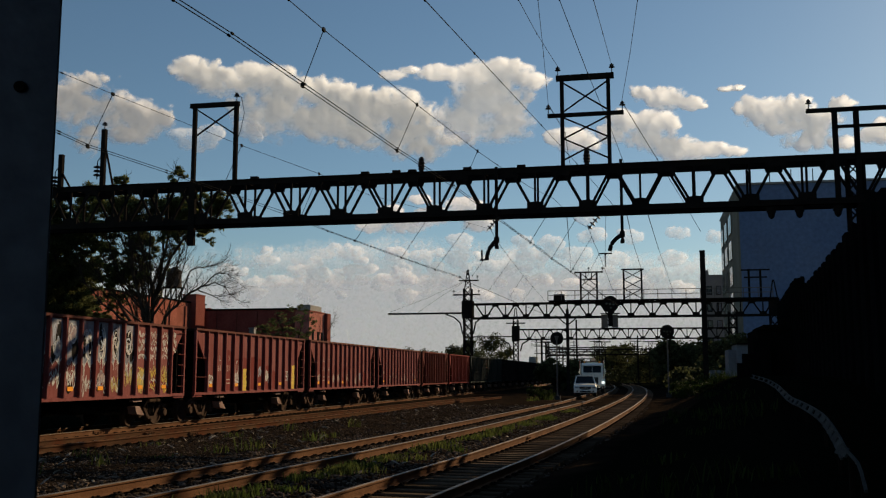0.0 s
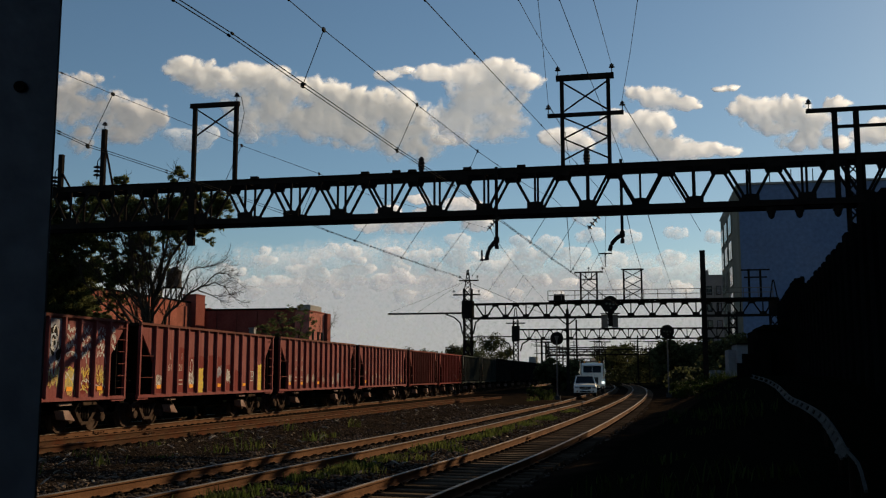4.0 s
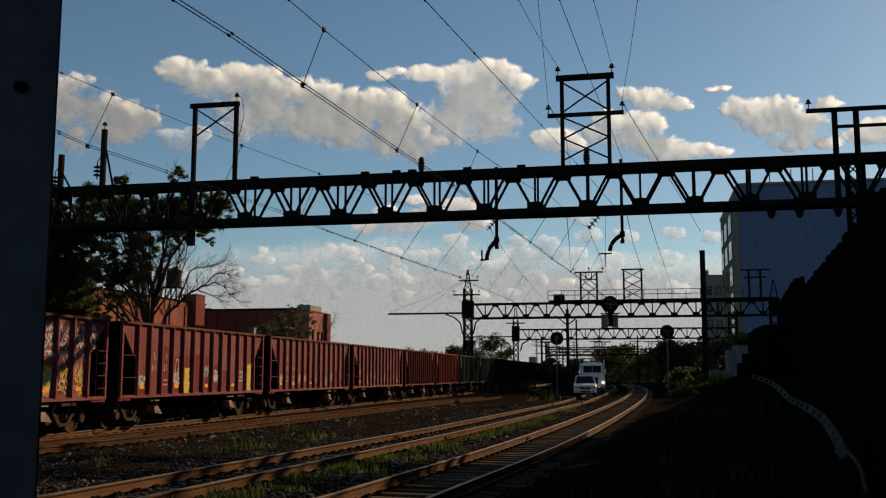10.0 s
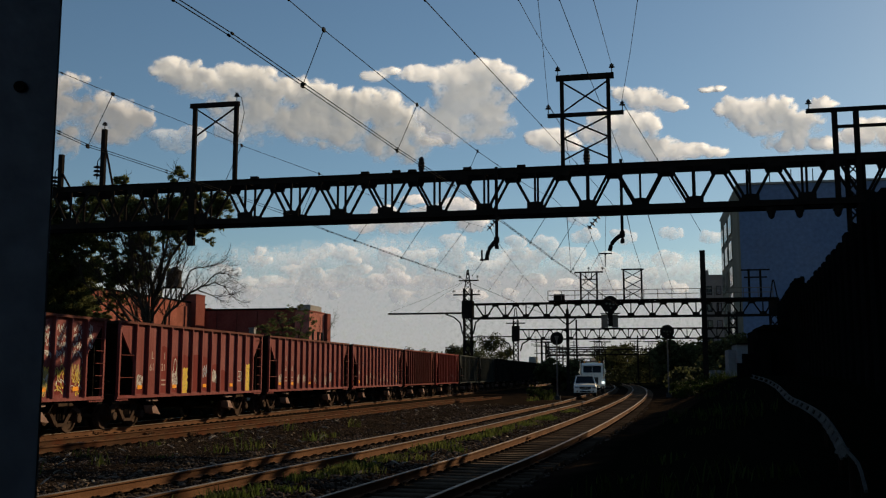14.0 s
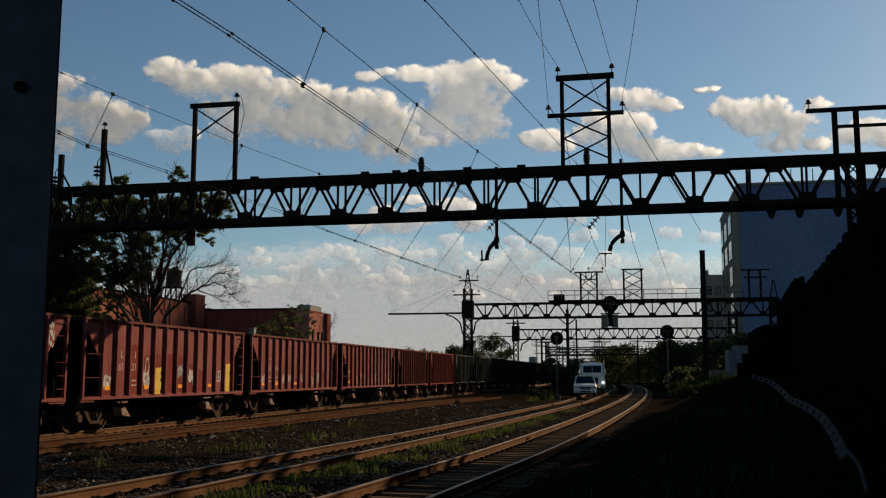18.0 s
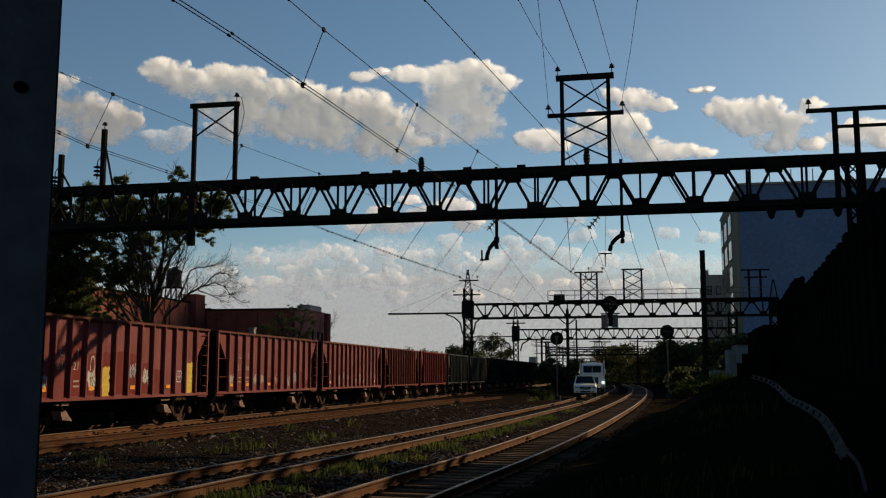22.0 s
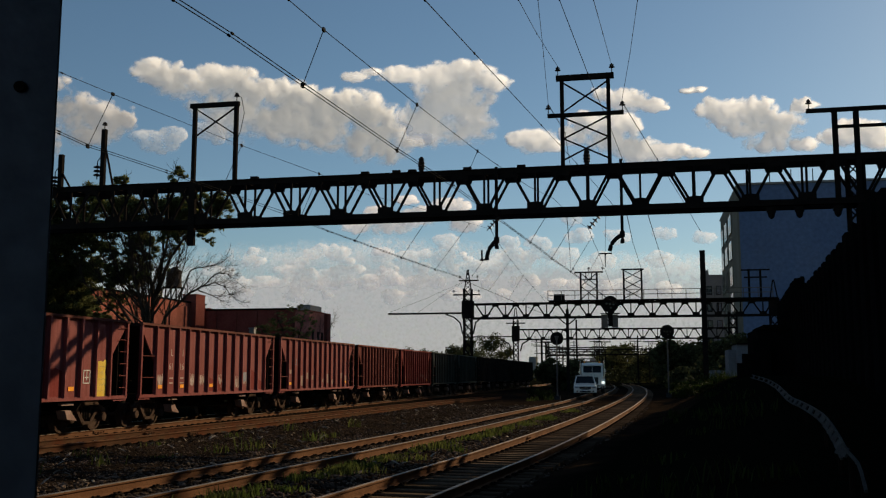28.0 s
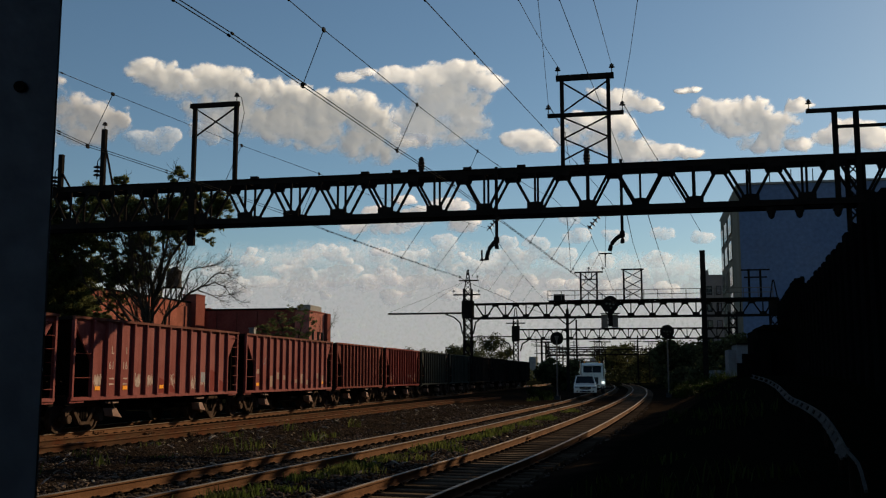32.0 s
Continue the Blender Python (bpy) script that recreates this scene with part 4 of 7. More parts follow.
# braced posts with strain insulators
for x, z in ((-24.35, 13.0), (-26.5, 11.9)):
    part("frame_post", Shape().box((x, GY, (10.2 + z) / 2), (0.2, 0.2, z - 10.2)), M_STEEL, gan)
    part("post_brace", Shape().beam((x + 0.1, GY, z - 0.9), (x + 0.55, GY, 10.25), 0.07), M_STEEL, gan)
    zs = 10.75 if x > -25 else 10.35
    part("insulator_rod", Shape().tube([(x - 0.26, GY - 0.05, zs - 0.1), (x - 0.26, GY - 0.05, zs + 0.75), (x - 0.05, GY - 0.05, zs + 1.0)], 0.025, 6), M_STEEL, gan)
    for q in range(3):
        part("insulator", Shape().lathe((x - 0.26, GY - 0.05, zs + 0.04 + 0.19 * q), (0, 0, 1), [(0, 0.05), (0.02, 0.16), (0.06, 0.17), (0.12, 0.06)], 12), M_INSUL, gan, "brown disc insulator")
insulator(gan, -24.35, GY, 13.0, 0.35)
# frame beside the bank
for x, z in ((7.45, 8.5), (8.25, 7.3)):
    part("frame_post", Shape().box((x, GY, (z + 12.15) / 2), (0.19, 0.19, 12.15 - z)), M_STEEL, gan)
part("crossarm", Shape().box((9.2, GY, 12.14), (5.6, 0.18, 0.15)), M_STEEL, gan)
part("crossarm", Shape().box((9.6, GY, 11.45), (4.3, 0.14, 0.11)), M_STEEL, gan)
insulator(gan, 6.5, GY, 12.2)
# studs and hanging fittings
for x in (-9.3, -2.28):
    part("arrester", Shape().lathe((x, GY, 10.3), (0, 0, 1), [(0, 0.10), (0.15, 0.10), (0.17, 0.15), (0.25, 0.12), (0.3, 0.16), (0.38, 0.12), (0.44, 0.15), (0.52, 0.11), (0.6, 0.13), (0.7, 0.06)], 10), M_INSUL, gan)
for x in (-10.4, -9.7, -7.3, -5.0, -11.8, -16.9):
    part("bracket", Shape().box((x, GY, 10.40), (0.34, 0.2, 0.12)), M_STEEL, gan)
for x in (4.92, 5.98, 7.4):
    part("hanger_fitting", Shape().box((x, GY, 8.2), (0.34, 0.16, 0.2)).lathe((x, GY, 7.85), (0, 0, 1), [(0, 0.03), (0.06, 0.1), (0.12, 0.13), (0.25, 0.14), (0.3, 0.1)], 8), M_STEEL, gan)
# registration arms that hang under the gantry
for x, ztop, zend, ax, az, tip in ((-6.05, 10.4, 7.0, -6.48, 6.5, True), (-0.9, 10.5, 7.1, -1.42, 6.72, False)):
    part("hanging_post", Shape().box((x, GY - 0.1, (ztop + zend) / 2), (0.12, 0.12, ztop - zend)), M_STEEL, gan)
    lean, drop = ax - x, zend + 0.2 - az
    arm = Shape().tube(bend([(x, GY - 0.1, zend + 0.3), (x + lean * 0.45, GY - 0.1, zend + 0.2 - drop * 0.12), (x + lean * 0.82, GY - 0.1, zend + 0.2 - drop * 0.5), (ax, GY - 0.1, az)]), 0.085, 8)
    arm.box((x, GY - 0.1, zend + 0.3), (0.2, 0.2, 0.22)).box((x, GY - 0.1, zend), (0.16, 0.16, 0.14))
    part("registration_arm", arm, M_STEEL, gan)
    if tip:
        part("arm_clamp", Shape().beam((ax - 0.28, GY - 0.1, az - 0.03), (ax + 0.1, GY - 0.1, az), 0.06).beam((ax - 0.2, GY - 0.1, az), (ax - 0.2, GY - 0.1, az + 0.4), 0.06), M_STEEL, gan)
for p, q in (((-5.9, GY - 0.2, 8.25), (-6.45, GY - 0.2, 7.7)),):
    insulator(gan, q[0], q[1], q[2], 0.8, 3, 0.13, axis=(p[0] - q[0], 0, p[2] - q[2]))

# second bridge, with walkway and signals
BY = 110.0
br = thing("signal_bridge", "black steel truss signal bridge with a railed walkway", "signal bridge")
truss(br, BY, -19.6, 14.0, 8.1, 9.68, -18.05, 2.33, 0.0, 0.26, 0.13, double=False)
column(br, -20.07, BY, -0.2, 11.5, 0.85)
peak = Shape().beam((-20.45, BY, 11.4), (-20.12, BY, 13.7), 0.11).beam((-19.69, BY, 11.4), (-20.02, BY, 13.7), 0.11)
for k in range(4):
    za, wa, wb = 11.4 + 0.5 * k, 0.38 - 0.07 * k, 0.31 - 0.07 * k
    peak.beam((-20.07 - wa, BY, za), (-20.07 + wb, BY, za + 0.5), 0.07).beam((-20.07 + wa, BY, za), (-20.07 - wb, BY, za + 0.5), 0.07)
part("mast_peak", peak, M_STEEL, br)
part("mast_box", Shape().box((-20.07, BY, 9.1), (1.25, 1.1, 2.0)), M_STEEL, br)
part("crossarm", Shape().box((-19.95, BY, 12.45), (2.3, 0.14, 0.14)), M_STEEL, br)
part("crossarm", Shape().box((-20.2, BY, 10.82), (3.2, 0.16, 0.16)), M_STEEL, br)
for x, z in ((-21.0, 12.5), (-18.95, 12.5), (-21.7, 10.85), (-18.8, 10.85)):
    insulator(br, x, BY, z, 0.55, 2, 0.2)
part("cantilever_arm", Shape().box((-25.0, BY, 8.72), (9.0, 0.22, 0.2)), M_STEEL, br)
for sg in (-1, 1):
    part("knee_brace", Shape().tube([(-20.07 + sg * 0.6, BY, 6.3), (-20.07 + sg * 0.9, BY, 7.6), (-20.07 + sg * 1.6, BY, 8.25), (-20.07 + sg * 2.6, BY, 8.6)], 0.09, 6), M_STEEL, br)
part("bridge_post", Shape().box((-8.75, BY, 4.4), (0.32, 0.32, 9.2)), M_STEEL, br)
column(br, 13.4, BY, 1.0, 9.8, 0.9)
part("mast_peak", Shape().beam((13.0, BY, 9.8), (13.35, BY, 11.9), 0.12).beam((13.8, BY, 9.8), (13.45, BY, 11.9), 0.12).box((13.4, BY, 9.0), (1.0, 0.8, 1.9)), M_STEEL, br)
part("knee_brace", Shape().beam((-8.75, BY, 7.2), (-7.4, BY, 8.3), 0.12), M_STEEL, br)
part("knee_brace", Shape().beam((-8.75, BY, 7.2), (-10.1, BY, 8.3), 0.12), M_STEEL, br)
part("walkway", Shape().box((1.5, BY - 0.5, 9.9), (24.5, 1.1, 0.12)), M_STEEL, br)
for z in (10.5, 11.0):
    part("handrail", Shape().box((1.2, BY - 1.0, z), (24.0, 0.07, 0.07)), M_STEEL_PALE, br)
for k in range(17):
    part("rail_post", Shape().box((-10.8 + 24.0 * k / 16, BY - 1.0, 10.45), (0.07, 0.07, 1.1)), M_STEEL_PALE, br)
part("relay_box", Shape().box((-9.6, BY - 0.4, 10.3), (1.2, 0.6, 0.7)), M_STEEL, br)
for xa, xb, za, n in ((-7.2, -5.4, 13.12, 3), (-2.45, -0.5, 13.34, 4)):
    for x in (xa, xb):
        part("frame_post", Shape().box((x, BY, (9.6 + za) / 2), (0.2, 0.2, za - 9.6)), M_STEEL, br)
    part("crossarm", Shape().box(((xa + xb) / 2, BY, za), (xb - xa + (1.4 if n == 3 else 0.5), 0.18, 0.16)), M_STEEL, br)
    for k in range(n - 1):
        h = (za - 10.2) / (n - 1)
        cross_panel(br, xa, xb, BY, za - k * h - 0.1, za - (k + 1) * h - 0.1, 0.09)
for x in (-6.62, -5.98):
    part("inner_post", Shape().box((x, BY, 12.72), (0.1, 0.12, 0.8)), M_STEEL, br)
part("inner_rung", Shape().box((-6.3, BY, 12.3), (1.8, 0.12, 0.1)), M_STEEL, br)
for x in (-8.0, -4.75, -6.3):
    insulator(br, x, BY, 13.2, 0.5, 2, 0.18)
for x in (10.9, 12.1):
    part("frame_post", Shape().box((x, BY, 11.4), (0.22, 0.22, 3.4)), M_STEEL, br)
for z, w in ((13.0, 3.0), (12.2, 2.4)):
    part("crossarm", Shape().box((11.6, BY, z), (w, 0.16, 0.15)), M_STEEL, br)


def signal_head(parent, x, y, z, r):
    part("target_disc", Shape().lathe((x, y, z), (0, 1, 0), [(0, r), (0.03, r), (0.03, r * 0.9), (0.06, r * 0.5)], 28), M_STEEL, parent, "round black signal target")
    for k, (dx, dz) in enumerate(((-0.42, 0.05), (0.42, -0.05), (0.0, 0.0), (0.1, -0.45))):
        part("lens_hood", Shape().lathe((x + dx * r, y, z + dz * r), (0, -1, 0), [(0, 0.10 * r / 0.6), (0.22, 0.10 * r / 0.6), (0.22, 0.085 * r / 0.6), (0.02, 0.085 * r / 0.6)], 12), M_STEEL, parent)
        part("lens", Shape().lathe((x + dx * r, y - 0.03, z + dz * r), (0, -1, 0), [(0, 0.08 * r / 0.6), (0.02, 0.07 * r / 0.6)], 12), M_LAMP, parent)


signal_head(br, -3.97, BY - 0.9, 9.45, 0.92)
part("signal_cage", Shape().box((-3.97, BY - 0.7, 7.9), (0.5, 0.4, 1.8)), M_STEEL, br)
for x in (-4.6, -3.5):
    part("cage_screen", Shape().box((x, BY - 0.8, 7.6), (0.72, 0.06, 1.45)), M_STEEL_PALE, br)
part("cage_frame", Shape().box((-3.97, BY - 0.8, 8.42), (2.1, 0.7, 0.08)).box((-3.97, BY - 0.8, 6.8), (2.1, 0.7, 0.1)), M_STEEL, br)

# third bridge
TY = 175.0
b3 = thing("signal_bridge", "black steel truss bridge further along the line", "signal bridge")
truss(b3, TY, -22.5, 15.0, 7.98, 9.72, -20.8, 2.5, 0.0, 0.25, 0.14, double=False)
column(b3, -23.2, TY, -0.2, 11.4, 0.85)
part("mast_peak", Shape().beam((-23.6, TY, 11.3), (-23.28, TY, 13.7), 0.14).beam((-22.8, TY, 11.3), (-23.12, TY, 13.7), 0.14).beam((-23.55, TY, 11.5), (-22.95, TY, 12.3), 0.09).beam((-22.85, TY, 11.5), (-23.45, TY, 12.3), 0.09), M_STEEL, b3)
part("mast_box", Shape().box((-23.2, TY, 9.0), (1.3, 1.1, 2.8)), M_STEEL, b3)
for z, w in ((12.0, 3.8), (10.9, 3.4)):
    part("crossarm", Shape().box((-23.2, TY, z), (w, 0.2, 0.2)), M_STEEL, b3)
part("cantilever_arm", Shape().box((-28.0, TY, 8.5), (9.0, 0.2, 0.2)), M_STEEL, b3)
part("knee_brace", Shape().tube([(-22.4, TY, 5.9), (-22.0, TY, 7.2), (-20.8, TY, 7.9)], 0.13, 6), M_STEEL, b3)
part("knee_brace", Shape().tube([(-24.0, TY, 5.9), (-24.4, TY, 7.2), (-25.8, TY, 7.9)], 0.13, 6), M_STEEL, b3)
column(b3, 14.4, TY, -0.2, 12.5, 1.3)

# poles and frames further along
for x, y, h, arms in ((-10.6, 150.0, 10.0, ()), (-20.1, 190.0, 8.9, (5.8, 7.2, 8.5)), (-24.5, 230.0, 10.5, (9.2, 10.0)), (-18.2, 215.0, 8.0, (6.4, 7.4)), (-12.5, 260.0, 12.0, (10.2, 11.2)), (-30.0, 270.0, 11.5, (9.8, 10.9)), (-22.0, 300.0, 12.0, (10.5, 11.5)), (-2.0, 200.0, 9.5, (8.8,)), (2.5, 240.0, 10.0, (9.0,))):
    pl = thing("line_pole", "dark line pole with crossarms beside the tracks", "pole", group="line poles")
    part("pole", Shape().tube([(x, y, -0.3), (x, y, h)], 0.17, 8, r2=0.12), M_STEEL, pl)
    for z in arms:
        part("crossarm", Shape().box((x, y, z), (3.0, 0.14, 0.15)), M_STEEL, pl)
        for dx in (-1.3, 1.3):
            insulator(pl, x + dx, y, z + 0.1, 0.5, 1, 0.2)
far_block = thing("distant_block", "small pale grey block far down the line", "building")
part("block_wall", Shape().box((-45.9, 400.0, 4.2), (2.9, 6.0, 9.4)), M_BRICK_TRIM, far_block)
part("block_wing", Shape().box((-49.6, 402.0, 2.8), (4.6, 6.0, 6.4)), M_BRICK_TRIM, far_block)
# T bar hanging from a wire beyond the gantry
tb = thing("hanging_bar", "small black T bar hanging on a wire", "fitting")
part("cross_bar", Shape().box((-2.2, 55.0, 8.47), (0.72, 0.08, 0.07)), M_STEEL, tb)
part("drop_bar", Shape().slab([(-2.25, 8.46), (-2.17, 8.46), (-2.2, 7.7), (-2.23, 7.7)], "y", 54.96, 55.04), M_STEEL, tb)

# further gantries down the line
def far_gantry(y, x0, x1, z, h=1.1):
    g = thing("catenary_gantry", "distant black catenary gantry", "gantry", group="distant gantries")
    for zz in (z - h, z):
        part("chord", Shape().box(((x0 + x1) / 2, y, zz), (x1 - x0, 0.4, 0.26)), M_STEEL, g)
    n = max(4, round((x1 - x0) / (h * 1.25)))
    web = Shape()
    for k in range(n):
        a, b = x0 + (x1 - x0) * k / n, x0 + (x1 - x0) * (k + 1) / n
        web.beam((a, y, z - h if k % 2 else z), (b, y, z if k % 2 else z - h), 0.16)
    part("web", web, M_STEEL, g)
    for x in (x0, x0 * 0.45 + x1 * 0.55, x1):
        column(g, x, y, -0.2, z + 1.4, 0.7)
        part("crossarm", Shape().box((x, y, z + 1.5), (3.0, 0.2, 0.2)), M_STEEL, g)
        for dx in (-1.3, 1.3):
            insulator(g, x + dx, y, z + 1.55, 0.6, 1, 0.24)


for y, x0, x1, z in ((205, -20.6, 0.5, 6.9), (250, -25.0, -3.0, 8.5), (300, -29.8, -3.0, 8.6), (365, -35.8, -4.0, 8.6), (440, -42.5, 0.0, 8.6)):
    far_gantry(y, x0, x1, z)

# ---- overhead wires ----
def wire(pts, r, rung=0):
    fine = []
    if pts[0][1] < 26:
        p, q = Vector(pts[0]), Vector(pts[1])
        pts = [tuple(p + (p - q).normalized() * 9.0)] + list(pts)
    for i in range(len(pts) - 1):
        a, b = Vector(pts[i]), Vector(pts[i + 1])
        for k in range(3):
            fine.append(a.lerp(b, k / 3))
    fine.append(Vector(pts[-1]))
    s = Shape().tube(fine, r, 5)
    for p in pts[1:-1]:
        s.box(p, (r * 3.2, 0.10, r * 3.6))
    if rung:
        for a, b in zip(fine, fine[1:]):
            n = max(1, round((b - a).length / rung))
            for k in range(n):
                c = a.lerp(b, k / n)
                if c.y > 41:
                    s.box(c + Vector((-0.035, 0, -0.015)), (0.075, 0.04, 0.022))
    return tagged(part("overhead_wire", s, M_WIRE), "thin dark overhead line wire with clips", "wire", "overhead wires")


def dropper(p, q):
    s = Shape().tube([p, q], 0.010 if p[1] < 45 else 0.014, 5)
    s.box(p, (0.05, 0.12, 0.09)).box(q, (0.05, 0.12, 0.09))
    return tagged(part("dropper_wire", s, M_WIRE), "short dark dropper between two wires", "wire", "overhead wires")


wire([(-7.92, 14.96, 8.2), (-7.71, 16.83, 8.2), (-7.47, 20.24, 8.2), (-7.0, 26.77, 8.2), (-6.48, 32.56, 8.2), (-6.03, 39.98, 8.2), (-5.57, 47.67, 8.2), (-5.39, 50.4, 8.2), (-5.2, 54.6, 8.2), (-4.68, 62.13, 8.2), (-3.83, 76.56, 8.2), (-2.5, 96, 8.2)], 0.011)
wire([(-7.85, 14.96, 8.23), (-7.64, 16.83, 8.23), (-7.4, 20.24, 8.23), (-6.93, 26.77, 8.23), (-6.41, 32.56, 8.23), (-5.96, 39.98, 8.23), (-5.50, 47.67, 8.23), (-5.32, 50.4, 8.23), (-5.13, 54.6, 8.23), (-4.61, 62.13, 8.23), (-3.76, 76.56, 8.23), (-2.43, 96, 8.23)], 0.011, 0.7)
wire([(-6.78, 17.5, 9.1), (-6.97, 20.2, 9.46), (-6.39, 26.9, 9.53), (-5.75, 33.5, 9.62), (-5.51, 36.6, 9.77), (-4.66, 39.5, 9.45)], 0.01)
wire([(-4.66, 39.5, 9.45), (-4.21, 46, 10.06), (-3.82, 54.6, 10.35), (-3.15, 56, 10.08)], 0.0095)
wire([(-3.15, 56, 10.08), (-3.32, 62.1, 10.41), (-3.53, 76, 11), (-3.47, 105, 10.56)], 0.016)
wire([(-15.42, 23.1, 8.2), (-15.51, 24.63, 8.2), (-15.04, 28.43, 8.2), (-14.77, 31.9, 8.2), (-14.29, 37.07, 8.2), (-14.12, 41.95, 8.2), (-13.86, 45.3, 8.2), (-13.36, 52.55, 8.2), (-12.84, 59.03, 8.2), (-12.23, 64.28, 8.2)], 0.01)
wire([(-15.27, 22.88, 8.2), (-15.36, 24.38, 8.2), (-14.87, 28.11, 8.2), (-14.59, 31.5, 8.2), (-14.09, 36.54, 8.2), (-14.01, 41.62, 8.2), (-13.74, 44.91, 8.2), (-13.23, 52.03, 8.2), (-12.7, 58.39, 8.2), (-12.08, 63.53, 8.2)], 0.01, 0.5)
wire([(-14.02, 21.0, 9.15), (-14.77, 24.6, 9.69), (-14.0, 31.9, 9.85), (-13.02, 37.5, 9.92), (-13.19, 45.3, 10.47), (-11.9, 52.5, 10.86), (-10.31, 57.0, 10.76), (-9.49, 60.0, 10.8)], 0.0085)
wire([(-9.49, 60.0, 10.8), (-9.97, 66, 10.82), (-10.28, 75, 10.61), (-10.56, 85, 10.36), (-10.87, 95, 10.25), (-10.69, 105, 9.59)], 0.015)
wire([(-12.23, 64.28, 8.2), (-12.24, 69.86, 8.2), (-12.0, 74.86, 8.2), (-11.7, 83.74, 8.2), (-10.91, 104.04, 8.2)], 0.017)
wire([(-3.67, 16.0, 8.26), (-3.66, 21.0, 8.94), (-3.1, 30.0, 9.53), (-2.23, 36.0, 9.33), (-1, 39.38, 8.24)], 0.01)
wire([(-2.78, 22.0, 10.52), (-3.21, 30.0, 12.53), (-3.21, 37.5, 13.83)], 0.0085)
wire([(-2.53, 24.0, 11.27), (-3.2, 32.0, 12.44), (-3.6, 37.5, 12.31)], 0.0085)
wire([(-1.98, 24.0, 11.23), (-1.63, 30.0, 11.13), (-1.2, 36.0, 11.0), (-0.67, 39.38, 9.96)], 0.01)
wire([(-1.03, 22.0, 10.38), (-1.13, 30.0, 12.38), (-1.11, 37.5, 13.75)], 0.0085)
wire([(-0.03, 24.0, 11.07), (-0.33, 32.0, 12.34), (-0.75, 37.5, 12.26)], 0.0085)
wire([(-0.75, 37.5, 12.26), (0.78, 55.0, 13.73), (2.56, 70.0, 14.15), (4.92, 90.0, 14.53)], 0.017)
wire([(-0.69, 37.97, 8), (-0.85, 70.0, 11.02), (-0.49, 110.0, 13.32)], 0.017)
wire([(0.1, 37.97, 7.98), (0.9, 70.0, 10.57), (2.97, 110.0, 10.56)], 0.017)
wire([(-3.6, 37.5, 12.31), (-4.73, 60.0, 16.77), (-6.26, 85.0, 19.69)], 0.017)
wire([(-3.02, 38.44, 8.04), (-5.33, 70.0, 10.73), (-8.29, 110.0, 13.3)], 0.017)
wire([(-1.49, 38.44, 7.99), (-2.21, 55.0, 8.5)], 0.0085)
wire([(-25.3, 95.0, 7.95), (-23.1, 102.0, 9.87), (-20.26, 110.0, 12.45)], 0.017)
wire([(-22.38, 95.0, 7.91), (-21.25, 102.0, 10.2), (-20.26, 110.0, 12.45)], 0.017)
dropper((-7.46, 20.24, 8.2), (-6.98, 20.24, 9.47))
dropper((-6.98, 26.9, 8.19), (-6.39, 26.9, 9.53))
dropper((-5.92, 33.0, 8.91), (-5.66, 33.0, 9.5))
dropper((-15.51, 24.63, 8.2), (-14.79, 24.63, 9.7))
dropper((-14.77, 31.9, 8.2), (-14.0, 31.9, 9.85))
dropper((-14.03, 38.0, 8.1), (-13.2, 38.0, 10.03))
dropper((-13.85, 45.3, 8.2), (-13.18, 45.3, 9.15))
dropper((-13.35, 52.5, 8.19), (-11.9, 52.5, 10.29))
dropper((-12.83, 59.0, 8.2), (-10.68, 59.0, 11.01))
dropper((-5.57, 47.67, 8.2), (-4.74, 47.67, 9.53))
dropper((-5.18, 54.6, 8.18), (-3.82, 54.6, 10.35))
dropper((-4.68, 62.1, 8.2), (-3.32, 62.1, 10.41))
dropper((-4.65, 76, 8.96), (-3.53, 76, 11))
dropper((-11.72, 66, 8.51), (-9.97, 66, 10.82))
dropper((-12.03, 75, 8.21), (-10.28, 75, 10.61))
dropper((-11.88, 85, 8.3), (-10.56, 85, 10.36))
dropper((-12.05, 95, 8.61), (-10.87, 95, 10.25))

for at, tip in (((-3.17, 55.8, 9.99), (-2.51, 55.8, 10.79)), ((-9.55, 59.5, 10.73), (-8.87, 59.5, 11.45))):
    st = thing("strain_insulator", "string of dark disc insulators on the wires", "insulator")
    at, tip = Vector(at), Vector(tip)
    span = (tip - at).length
    part("core_rod", Shape().tube([at, tip], 0.035, 6), M_STEEL, st)
    for k in range(4):
        c = at.lerp(tip, 0.14 + 0.24 * k)
        part("disc", Shape().lathe(tuple(c), tuple(tip - at), [(-0.05, 0.05), (-0.04, 0.17), (0.0, 0.19), (0.06, 0.06)], 12), M_INSUL, st)

# ---- post beside the camera ----
post = thing("steel_post", "dark blue-grey painted steel post close to the lens", "post")
pm = pose(0, 0, 0, 0, 0, 11.8)
pc = pm @ Vector((-0.6065, 0.95, 0))
body = Shape()
e = 0.0006
sec = [(-0.22 + e, -0.002), (0.22 - e, -0.002), (0.22, -0.002 + e), (0.22, 0.002 - e), (0.22 - e, 0.002), (-0.22 + e, 0.002), (-0.22, 0.002 - e), (-0.22, -0.002 + e)]
out = [pc + pm @ Vector((a, b, 0)) for a, b in sec]
body.add([(p.x, p.y, -0.1) for p in out] + [(p.x, p.y, 6.0) for p in out], [tuple(range(8))[::-1], tuple(range(8, 16))] + [(k, (k + 1) % 8, 8 + (k + 1) % 8, 8 + k) for k in range(8)])
part("post_body", body, M_POST, post)
